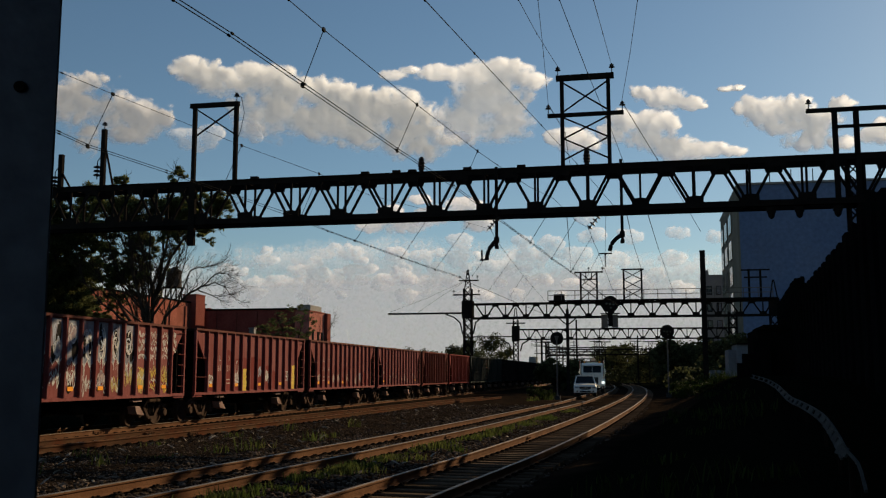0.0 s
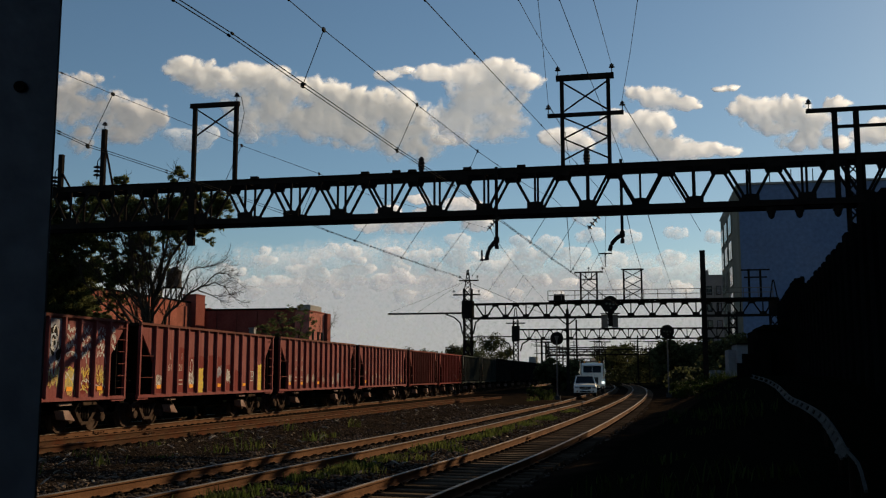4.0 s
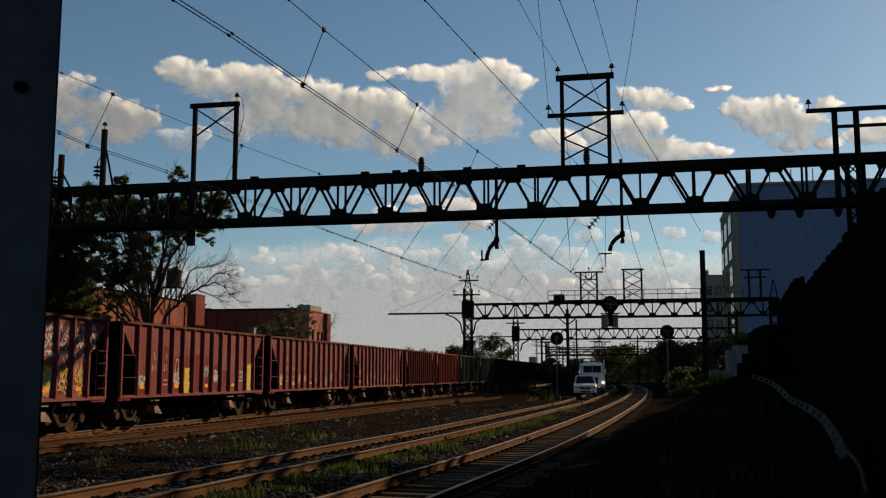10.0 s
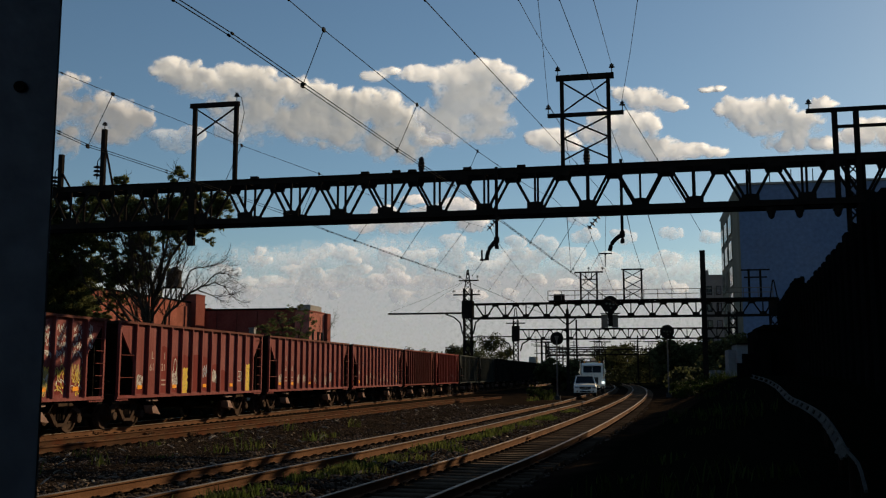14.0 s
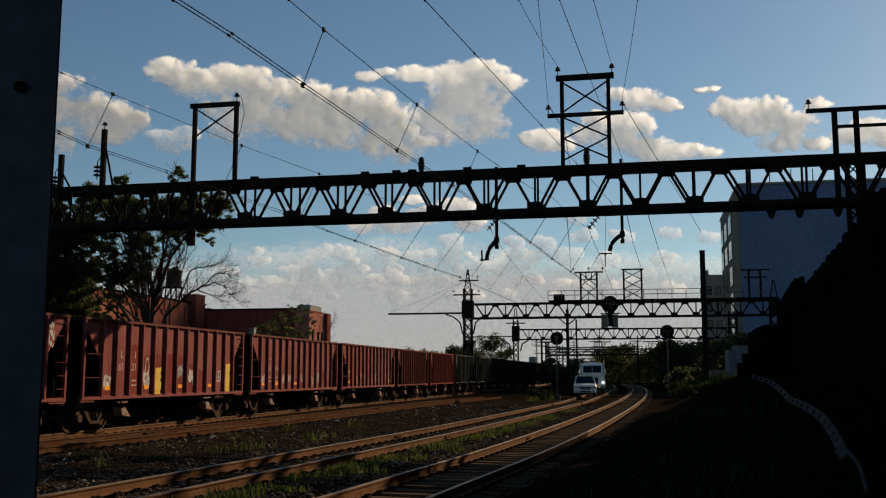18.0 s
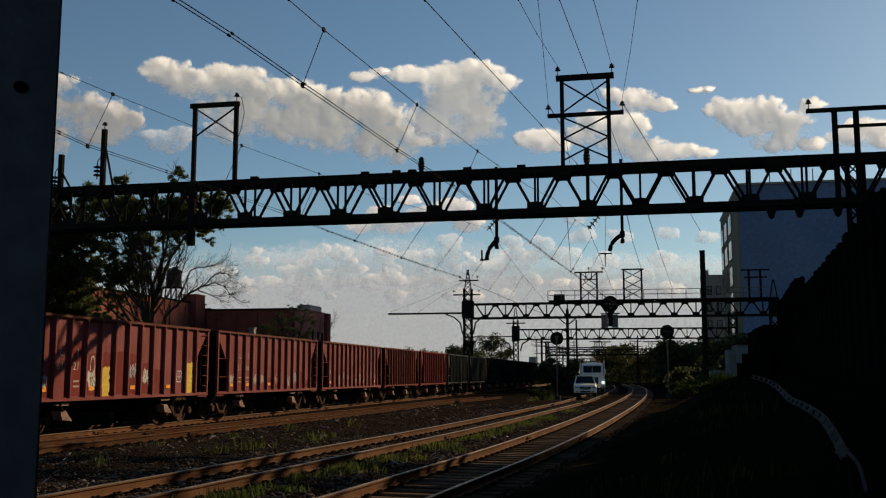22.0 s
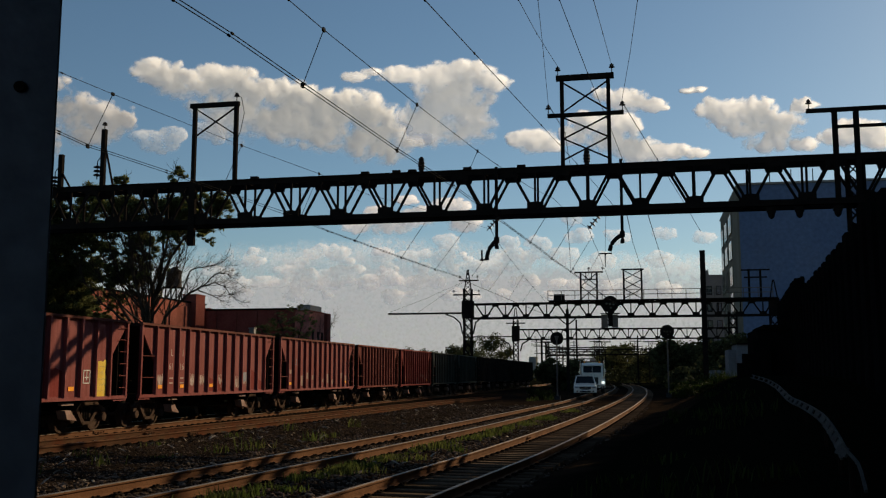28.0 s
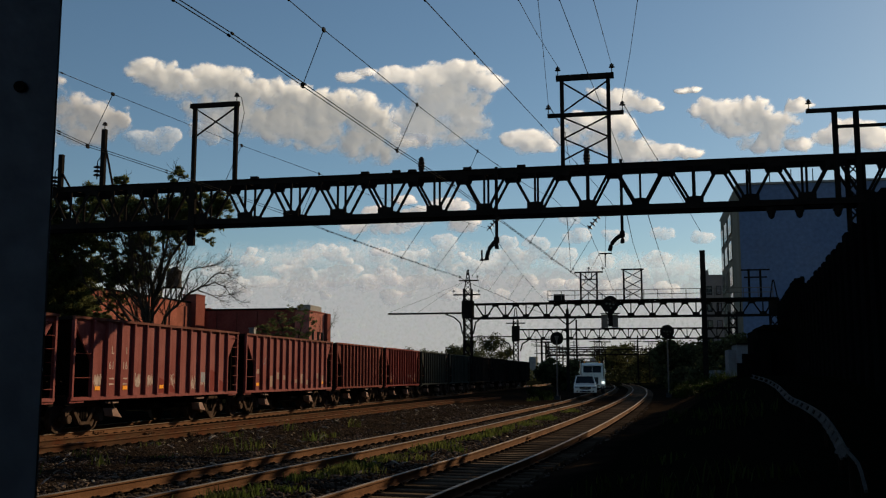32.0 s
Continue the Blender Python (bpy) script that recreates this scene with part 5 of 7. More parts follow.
for z in (1.2, 2.035, 3.0):
    q = pc + pm @ Vector((0.184, -0.003, 0)) + Vector((0, 0, z))
    part("bolt", Shape().lathe(tuple(q), tuple(pm @ Vector((0, -1, 0))), [(0, 0.006), (0.003, 0.0055)], 10), M_UNDER, post)

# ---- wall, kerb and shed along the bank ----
wall = thing("retaining_wall", "stepped sheet wall above the bank, coloured black for shade", "wall", kind="structure")
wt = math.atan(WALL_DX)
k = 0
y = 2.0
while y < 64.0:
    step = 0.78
    # taller panels past 45.5 m are added to shade the ground beside the line
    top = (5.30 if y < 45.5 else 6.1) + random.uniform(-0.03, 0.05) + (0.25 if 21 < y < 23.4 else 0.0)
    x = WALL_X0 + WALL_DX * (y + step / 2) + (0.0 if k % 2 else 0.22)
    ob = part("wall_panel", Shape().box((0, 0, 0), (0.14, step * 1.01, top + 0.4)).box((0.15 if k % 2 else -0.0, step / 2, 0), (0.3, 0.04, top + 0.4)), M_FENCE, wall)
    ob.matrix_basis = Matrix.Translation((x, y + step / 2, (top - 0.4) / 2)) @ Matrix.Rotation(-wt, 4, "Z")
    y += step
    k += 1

kerb = thing("perforated_kerb", "pale curved perforated strip along the dark bank", "kerb")
kp = [(1.36, 7.0, 0.95), (1.55, 8.2, 1.02), (1.67, 9.3, 1.05), (1.88, 11.0, 1.13), (2.16, 13.5, 1.21), (2.37, 16.5, 1.27), (2.51, 19.0, 1.31), (2.81, 23.0, 1.46), (2.91, 26.0, 1.59), (2.84, 29.0, 1.7)]
fine = bend(kp, 3)
UP, DOWN = Vector((0.02, 0, 0.038)), Vector((-0.024, 0, -0.038))
for name, o in (("upper_flange", UP), ("lower_flange", DOWN)):
    s = Shape()
    for p, q in zip(fine, fine[1:]):
        if p.y < 9.0 and o is DOWN:
            continue
        s.beam(p + o, q + o, 0.022, 0.022)
    part(name, s, M_KERB, kerb)
s = Shape()
for i, (p, q) in enumerate(zip(fine, fine[1:])):
    if p.y < 9.7:
        if p.y > 9.0:
            s.beam(p.lerp(q, 0.5) + UP, p.lerp(q, 0.5) + DOWN, (q - p).length, 0.02)
    else:
        c = p.lerp(q, 0.5)
        s.beam(c + UP, c + DOWN, (q - p).length * 0.42, 0.02)
tagged(part("web_bars", s, M_KERB, kerb), kind="stuff")
s = Shape()
for p in fine[::3]:
    s.box((p.x + 0.05, p.y, p.z - 0.45), (0.04, 0.04, 0.85))
part("stakes", s, M_UNDER, kerb)

shed = thing("lineside_shed", "small pale grey shed above the bank", "shed")
part("shed_wall", Shape().box((6.75, 74.0, 2.7), (1.3, 4, 2.3)), M_SHED, shed)
part("shed_lean_to", Shape().box((5.85, 74.2, 2.55), (0.5, 3.4, 1.9)), M_SHED, shed)
for z in (2.55, 2.95):
    part("ledge", Shape().box((5.83, 72.46, z), (0.62, 0.12, 0.1)), M_SHED, shed)
part("shed_roof", Shape().slab([(6.0, 3.85), (7.45, 3.85), (7.4, 4.0), (6.05, 3.92)], "y", 71.8, 76.2), M_FENCE, shed)
lowwall = thing("low_wall", "low pale concrete wall beyond the weeds", "wall")
part("wall_body", Shape().box((5.8, 95.0, 1.0), (2.8, 0.4, 2.1)), M_SHED, lowwall)
part("wall_cap", Shape().box((5.8, 95.0, 2.08), (2.9, 0.5, 0.1)), M_SHED, lowwall)
steps = thing("sheet_pile_steps", "stepped end of the sheet wall, coloured black for shade", "wall")
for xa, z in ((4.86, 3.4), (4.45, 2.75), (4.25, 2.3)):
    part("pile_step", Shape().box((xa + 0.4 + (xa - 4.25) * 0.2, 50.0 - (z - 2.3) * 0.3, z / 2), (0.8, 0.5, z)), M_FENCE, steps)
hut = thing("lineside_hut", "flat-roofed hut on the bank, coloured black for shade", "hut")
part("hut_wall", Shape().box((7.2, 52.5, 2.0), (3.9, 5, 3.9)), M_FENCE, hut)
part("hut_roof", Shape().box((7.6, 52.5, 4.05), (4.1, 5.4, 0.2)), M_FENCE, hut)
mast = thing("steel_mast", "tall plain dark steel mast", "mast")
part("mast_shaft", Shape().slab([(4.08, 76.8), (4.46, 76.8), (4.46, 77.2), (4.08, 77.2)], "z", 1.0, 11.15), M_STEEL, mast)
part("mast_cap", Shape().box((4.27, 77, 11.17), (0.42, 0.44, 0.06)), M_STEEL, mast)
part("mast_foot", Shape().box((4.27, 77, 1.1), (0.7, 0.7, 0.5)), M_KERB, mast)

# ---- dwarf signals on masts ----
for x, y, zb, zs, r, back in ((-6.75, 74.5, -0.2, 4.45, 0.5, True), (1.6, 84.0, -0.1, 5.3, 0.58, False)):
    sg = thing("mast_signal", "black round signal target on a slim steel mast", "signal", group="mast signals")
    my = y - 0.12 if back else y + 0.12
    part("signal_mast", Shape().tube([(x, my, zb), (x, my, zs + (0.12 if back else r))], 0.06, 8), M_STEEL_PALE, sg)
    part("mast_foot", Shape().box((x, my, zb + 0.15), (0.4, 0.4, 0.4)), M_KERB, sg)
    part("ladder", Shape().tube([(x + 0.18, my + 0.18, zb), (x + 0.18, my + 0.18, zs - r)], 0.02, 5), M_STEEL, sg)
    if back:
        part("target_disc", Shape().lathe((x, y, zs), (0, -1, 0), [(0, r), (0.03, r), (0.03, r * 0.9), (0.06, r * 0.5)], 28), M_STEEL, sg, "round black signal target seen from behind")
        part("lamp_housing", Shape().slab([(x - 0.16, zs + 0.2), (x + 0.16, zs + 0.2), (x + 0.07, zs - 0.12), (x - 0.07, zs - 0.12)], "y", y - 0.2, y - 0.06), M_STEEL_PALE, sg)
        for dx, dz in ((-0.24, 0.12), (0.24, 0.12), (0.0, 0.33), (0.0, -0.3)):
            part("lamp_back", Shape().lathe((x + dx, y - 0.02, zs + dz), (0, -1, 0), [(0, 0.07), (0.1, 0.07), (0.14, 0.03)], 10), M_STEEL, sg)
        part("arm", Shape().box((x + 0.0, my, zs - 0.62), (0.5, 0.06, 0.06)), M_STEEL_PALE, sg)
    else:
        signal_head(sg, x, y, zs, r)


# ---- road vehicles standing on the second track ----
def wheel_part(parent, x, y, r, w):
    t = part("wheel", Shape().lathe((x - w / 2, y, r), (1, 0, 0), [(0, r * 0.6), (0.02, r * 0.94), (w * 0.2, r), (w * 0.8, r), (w - 0.02, r * 0.94), (w, r * 0.6)], 20), M_TYRE, parent)
    part("rim", Shape().lathe((x - w / 2 - 0.005, y, r), (1, 0, 0), [(0, r * 0.2), (0.01, r * 0.58), (w, r * 0.58), (w + 0.01, r * 0.2)], 16), M_CHROME, t)


def suv(x, y):
    c = thing("utility_car", "white sport utility car standing on the track", "car", (x, y, 0.0))
    low = [(0.06, 0.42), (0.0, 0.60), (0.03, 0.86), (0.16, 0.98), (1.22, 1.10), (4.78, 1.13), (4.9, 0.8), (4.86, 0.42)]
    pts, faces = [], []
    n = len(low)
    for u, inset in ((-0.96, 0.10), (-0.84, 0.0), (-0.3, -0.02), (0.3, -0.02), (0.84, 0.0), (0.96, 0.10)):
        pts += [(u, a + (inset if a < 2 else -inset), b - (inset * 0.6 if b > 0.84 else 0)) for a, b in low]
    for r in range(5):
        faces += [(r * n + k, r * n + (k + 1) % n, (r + 1) * n + (k + 1) % n, (r + 1) * n + k) for k in range(n)]
    faces += [tuple(range(n))[::-1], tuple(range(5 * n, 6 * n))]
    part("car_body", Shape().add(pts, faces), M_CAR_WHITE, c)
    base, top = [(-0.86, 1.20), (0.86, 1.20), (0.86, 4.72), (-0.86, 4.72)], [(-0.70, 2.02), (0.70, 2.02), (0.70, 4.45), (-0.70, 4.45)]
    part("glasshouse", Shape().add([(p, q, 1.11) for p, q in base] + [(p, q, 1.70) for p, q in top], [(3, 2, 1, 0), (4, 5, 6, 7), (0, 1, 5, 4), (1, 2, 6, 5), (2, 3, 7, 6), (3, 0, 4, 7)]), M_CARGLASS, c, "dark tinted windows")
    part("car_roof", Shape().slab([(-0.74, 1.68), (0.74, 1.68), (0.70, 1.76), (0.4, 1.81), (0.0, 1.82), (-0.4, 1.81), (-0.70, 1.76)], "y", 1.9, 4.52), M_CAR_WHITE, c)
    part("bonnet_ridge", Shape().slab([(0.2, 0.985), (1.2, 1.10), (1.2, 1.125), (0.25, 1.01)], "x", -0.42, 0.42), M_CAR_WHITE, c)
    for sx in (-1, 1):
        part("pillar", Shape().beam((sx * 0.86, 1.18, 1.10), (sx * 0.71, 2.0, 1.71), 0.09, 0.06), M_CAR_WHITE, c)
        for yy in (2.9, 4.0):
            part("pillar", Shape().beam((sx * 0.868, yy, 1.12), (sx * 0.712, yy, 1.71), 0.09, 0.04), M_CAR_WHITE, c)
        part("headlight", Shape().slab([(sx * 0.56, 0.70), (sx * 0.86, 0.72), (sx * 0.88, 0.86), (sx * 0.56, 0.84)], "y", -0.04, 0.06), M_HEADGLASS, c, "clear glass headlight")
        part("mirror", Shape().box((sx * 0.98, 1.5, 1.2), (0.2, 0.1, 0.16)), M_TYRE, c)
        part("roof_rail", Shape().tube([(sx * 0.62, 2.1, 1.84), (sx * 0.62, 4.4, 1.84)], 0.02, 6), M_TYRE, c)
        part("fog_lamp", Shape().lathe((sx * 0.66, -0.12, 0.46), (0, -1, 0), [(0, 0.07), (0.03, 0.06)], 10), M_LAMP, c)
        for yy in (0.95, 3.85):
            wheel_part(c, sx * 0.84, yy, 0.37, 0.24)
    part("grille", Shape().slab([(-0.52, 0.84), (0.52, 0.84), (0.46, 0.66), (0.3, 0.60), (-0.3, 0.60), (-0.46, 0.66)], "y", -0.06, 0.02), M_TYRE, c, "black oval grille")
    for z in (0.68, 0.76):
        part("grille_bar", Shape().box((0, -0.075, z), (0.86, 0.02, 0.022)), M_CHROME, c)
    part("bumper", Shape().slab([(-0.95, 0.36), (0.95, 0.36), (0.97, 0.52), (0.9, 0.59), (-0.9, 0.59), (-0.97, 0.52)], "y", -0.14, 0.05), M_CAR_WHITE, c)
    part("air_intake", Shape().box((0, -0.15, 0.45), (0.9, 0.03, 0.1)), M_TYRE, c)
    part("wiper", Shape().beam((-0.5, 1.3, 1.2), (0.1, 1.5, 1.36), 0.02), M_TYRE, c)
    return c


def truck(x, y):
    t = thing("work_truck", "white high-rail work truck with a boom on its bed", "truck", (x, y, 0.0))
    part("cab", Shape().slab([(1.15, 0.7), (1.15, 1.85), (1.5, 2.62), (1.7, 2.76), (2.9, 2.78), (2.9, 0.7)], "x", -1.0, 1.0), M_CAR_WHITE, t)
    part("bonnet", Shape().slab([(-0.92, 0.75), (0.92, 0.75), (0.9, 1.5), (0.7, 1.76), (0.35, 1.86), (-0.35, 1.86), (-0.7, 1.76), (-0.9, 1.5)], "y", 0.05, 1.3), M_CAR_WHITE, t, "long rounded white bonnet")
    part("windscreen", Shape().slab([(1.12, 1.95), (1.45, 2.58), (1.49, 2.56), (1.16, 1.93)], "x", -0.82, 0.82), M_CARGLASS, t)
    part("screen_divider", Shape().beam((0, 1.11, 1.95), (0, 1.44, 2.58), 0.04, 0.04), M_CAR_WHITE, t)
    part("sun_visor", Shape().slab([(1.2, 2.54), (1.62, 2.76), (1.62, 2.82), (1.16, 2.60)], "x", -0.95, 0.95), M_CAR_WHITE, t)
    part("grille", Shape().box((0, 0.03, 1.16), (1.05, 0.06, 0.66)), M_TYRE, t)
    for k in range(5):
        part("grille_bar", Shape().box((-0.42 + 0.21 * k, -0.01, 1.16), (0.04, 0.03, 0.62)), M_CHROME, t)
    part("bumper", Shape().slab([(-1.15, 0.52), (1.15, 0.52), (1.15, 0.76), (0.9, 0.8), (-0.9, 0.8), (-1.15, 0.76)], "y", -0.22, 0.0), M_CHROME, t)
    part("truck_bed", Shape().box((0, 5.3, 1.25), (2.4, 4.6, 0.7)), M_CAR_WHITE, t)
    for k in range(4):
        part("bed_locker", Shape().box((1.22, 3.7 + 1.08 * k, 1.25), (0.04, 0.96, 0.58)), M_STEEL_PALE, t)
    part("boom", Shape().beam((0.3, 3.6, 2.5), (0.1, 7.2, 3.2), 0.4, 0.4), M_STEEL_PALE, t)
    part("boom_turret", Shape().lathe((0.3, 3.6, 1.6), (0, 0, 1), [(0, 0.45), (0.5, 0.4), (0.6, 0.3), (1.0, 0.28)], 14), M_STEEL_PALE, t)
    part("headache_rack", Shape().beam((-1.0, 3.05, 1.2), (-1.0, 3.05, 3.0), 0.09).beam((1.0, 3.05, 1.2), (1.0, 3.05, 3.0), 0.09).beam((-1.0, 3.05, 2.95), (1.0, 3.05, 2.95), 0.09).beam((-0.35, 3.05, 1.2), (-0.35, 3.05, 2.95), 0.06).beam((0.35, 3.05, 1.2), (0.35, 3.05, 2.95), 0.06), M_RUST_RED, t, "rusty steel rack behind the cab")
    part("light_bar", Shape().box((0, 2.0, 2.86), (1.1, 0.25, 0.12)), M_CHROME, t)
    for dx in (-0.7, 0.7):
        part("beacon", Shape().lathe((dx, 2.2, 2.78), (0, 0, 1), [(0, 0.09), (0.16, 0.08), (0.2, 0.03)], 10), M_ORANGE, t, "amber roof beacon")
    part("chassis", Shape().box((0, 4, 0.72), (1.0, 7.0, 0.24)), M_UNDER, t)
    for sx in (-1, 1):
        part("fender", Shape().slab([(-0.05, 0.8), (0.0, 1.15), (0.3, 1.34), (0.9, 1.34), (1.4, 1.0), (1.4, 0.8)], "x", min(sx * 0.8, sx * 1.16), max(sx * 0.8, sx * 1.16)), M_CAR_WHITE, t, "white front wing")
        part("exhaust_stack", Shape().tube([(sx * 1.12, 2.98, 1.0), (sx * 1.12, 2.98, 3.1)], 0.075, 10), M_CHROME, t)
        part("headlight", Shape().lathe((sx * 0.96, -0.06, 1.02), (0, -1, 0), [(0, 0.13), (0.05, 0.12)], 14), M_HEADLAMP if sx > 0 else M_HEADGLASS, t, "lit round headlight" if sx > 0 else "")
        part("mirror", Shape().box((sx * 1.2, 1.3, 2.05), (0.14, 0.08, 0.4)).tube([(sx * 1.0, 1.35, 2.25), (sx * 1.3, 1.3, 2.25)], 0.02, 5), M_CHROME, t)
        for yy in (0.75, 5.6, 6.7):
            wheel_part(t, sx * 0.98, yy, 0.5, 0.3)
    return t


# both are turned to face the camera; the car is scaled to fit the view
car = suv(-4.9, 78.0)
car.matrix_basis = pose(-4.9, 78.0, 0.0, rz=4.0)
car.scale = (0.93, 0.97, 0.95)
truck(-5.1, 92.0).matrix_basis = pose(-5.1, 92.0, 0.0, rz=3.6)


# ---- buildings ----
def windows(parent, cols, rows, place, w, h, frame_mat, normal):
    """place(u, v) gives the middle of a window; frames stand a little proud of the wall."""
    for i in cols:
        for j in rows:
            c = Vector(place(i, j))
            if normal == "x":
                p = part("window", Shape().box(c + Vector((-0.05, 0, 0)), (0.16, w + 0.24, h + 0.24)), frame_mat, parent)
                part("pane", Shape().box(c + Vector((-0.12, 0, 0)), (0.06, w, h)), M_GLASS, p)
                part("mullion", Shape().box(c + Vector((-0.16, 0, 0)), (0.04, 0.07, h)), frame_mat, p)
            else:
                p = part("window", Shape().box(c + Vector((0, -0.05, 0)), (w + 0.24, 0.16, h + 0.24)), frame_mat, parent)
                part("pane", Shape().box(c + Vector((0, -0.12, 0)), (w, 0.06, h)), M_GLASS, p)


big = thing("factory_building", "large factory block, coloured blue-grey for shade, with side windows", "building")
part("front_wall", Shape().box((32.2, 172.5, 16.8), (33.0, 5.0, 33.6)), M_PALEWALL, big)
part("side_wall", Shape().box((15.55, 189.0, 16.8), (0.3, 38.0, 33.6)), M_TANWALL, big)
part("rear_block", Shape().box((32.2, 191, 16.4), (32.6, 32.0, 32.8)), M_PALEWALL, big)
part("parapet", Shape().box((32.2, 190, 33.75), (33.6, 40.6, 0.35)), M_BRICK_TRIM, big)
for k in range(9):
    part("roof_post", Shape().box((17.6 + 3.5 * k, 172, 35.1), (0.14, 0.14, 2.6)), M_STEEL, big)
windows(big, range(3), range(6), lambda i, j: (15.37, 184.5 + 9.6 * i, 5.2 + 4.75 * j), 5.0, 3.3, M_TANWALL, "x")
# small gabled houses and sheds at the foot of the factory
for x, y, w, d, h, mat in ((14.6, 228, 4.6, 10, 23.4, M_DULL_GREY), (10.2, 104, 1.3, 7, 4.3, M_SHED)):
    hs = thing("lineside_house", "dull grey block beside the factory", "building")
    part("house_wall", Shape().box((x, y, h / 2), (w, d, h)), mat, hs)
    part("house_roof", Shape().slab([(x - w / 2 - 0.1, h), (x + w / 2 + 0.1, h), (x + w / 2 + 0.1, h + 0.25), (x - w / 2 + 1.3, h + 0.25), (x - w / 2 + 1.2, h + 1.5 if h > 10 else h + 0.5), (x - w / 2 - 0.1, h + 0.6 if h > 10 else h + 0.3)], "y", y - d / 2 - 0.1, y + d / 2 + 0.1), mat, hs)
    if h > 10:
        windows(hs, range(2), range(5), lambda i, j: (x - 1.0 + 2.0 * i, y - d / 2, 5.0 + 3.8 * j), 0.9, 1.7, M_FENCE, "y")

brick = thing("brick_warehouse", "long red brick warehouse with a sunlit end bay", "building")
part("front_wall", Shape().box((-39.0, 97.2, 4.2), (10.6, 7.6, 8.1)), M_BRICK, brick)
part("roof_edge", Shape().box((-39.4, 97.2, 8.33), (10.0, 7.9, 0.16)), M_FENCE, brick)
part("end_bay", Shape().box((-33.7, 94.92, 4.0), (1.5, 4.56, 8.0)), M_BRICK_LIT, brick, "brick end bay, coloured paler as the sunlit side")
part("coping", Shape().box((-33.68, 94.92, 8.06), (1.56, 4.62, 0.12)), M_BRICK, brick)
part("vent_hood", Shape().slab([(-34.4, 8.1), (-33.0, 8.1), (-33.0, 8.62), (-33.2, 8.72), (-34.4, 8.66)], "y", 93.0, 96.4), M_BRICK_TRIM, brick, "pale grey roof hood")
part("end_pier", Shape().box((-33.3, 97.75, 4.03), (1.4, 1.1, 8.06)), M_BRICK, brick)
for dy in (-1.2, 0.4, 1.6):
    for z in (3.6, 5.6):
        pane = part("window", Shape().box((-32.93, 94.9 + dy, z), (0.06, 0.5, 0.9)), M_FENCE, brick)
        part("pane", Shape().box((-32.9, 94.9 + dy, z), (0.03, 0.38, 0.74)), M_GLASS, pane)
for k in range(5):
    part("pilaster", Shape().box((-43.4 + 2.2 * k, 93.36, 4.1), (0.4, 0.16, 8.0)), M_BRICK, brick)
left_b = thing("brick_factory", "long red brick factory wall behind the trees", "building")
part("factory_wall", Shape().box((-55.5, 82.3, 4.6), (17.0, 32.6, 9.2)), M_BRICK_OLD, left_b, "sunlit orange-red brick wall")
part("roof_edge", Shape().box((-55.5, 82.3, 9.28), (17.2, 32.8, 0.14)), M_FENCE, left_b)
for k in range(9):
    part("pilaster", Shape().box((-46.95, 67.6 + 3.3 * k, 4.4), (0.14, 0.45, 8.8)), M_BRICK_OLD, left_b)
part("chimney", Shape().box((-47.12, 96.05, 5.03), (1.55, 2.1, 10.06)), M_BRICK, left_b, "square red brick stack")
part("stack_cap", Shape().box((-47.12, 96.05, 10.1), (1.65, 2.2, 0.1)), M_BRICK, left_b)
part("stack_stub", Shape().box((-46.6, 98.2, 4.4), (0.8, 0.7, 8.9)), M_BRICK, left_b)
part("stair_hut", Shape().box((-51.1, 95.2, 10.0), (0.8, 1.5, 1.5)), M_CREAM, left_b, "pale yellow stair hut")
part("hut_roof", Shape().box((-51.1, 95.2, 10.78), (0.9, 1.6, 0.08)), M_BRICK_TRIM, left_b)
stub = thing("concrete_post", "pale concrete post behind the freight wagons", "post")
part("post_shaft", Shape().slab([(-25.48, 60.0), (-25.14, 60.0), (-25.14, 60.34), (-25.48, 60.34)], "z", -0.2, 4.72), M_BRICK_TRIM, stub)
part("post_cap", Shape().box((-25.31, 60.17, 4.75), (0.42, 0.42, 0.08)), M_BRICK_TRIM, stub)
tank = thing("water_tank", "wooden roof water tank with a conical cap", "water tank")
TX, TY = -50.6, 98.2
part("tank_body", Shape().lathe((TX, TY, 11.25), (0, 0, 1), [(0, 0.84), (0.5, 0.83), (0.52, 0.86), (0.58, 0.86), (0.6, 0.82), (1.2, 0.80), (1.22, 0.83), (1.28, 0.83), (1.3, 0.79), (1.72, 0.78)], 24), M_TANK, tank)
part("tank_cap", Shape().lathe((TX, TY, 12.95), (0, 0, 1), [(0, 0.9), (0.5, 0.05)], 24), M_TANK, tank)
part("tank_deck", Shape().box((TX, TY, 11.18), (1.7, 1.7, 0.12)), M_STEEL, tank)
for dx in (-0.6, 0.6):
    for dy in (-0.6, 0.6):
        part("tank_leg", Shape().beam((TX + dx * 1.15, TY + dy * 1.15, 9.2), (TX + dx, TY + dy, 11.15), 0.12), M_STEEL, tank)
    part("tank_brace", Shape().beam((TX + dx, TY - 0.65, 9.6), (TX + dx, TY + 0.65, 11.0), 0.06), M_STEEL, tank)


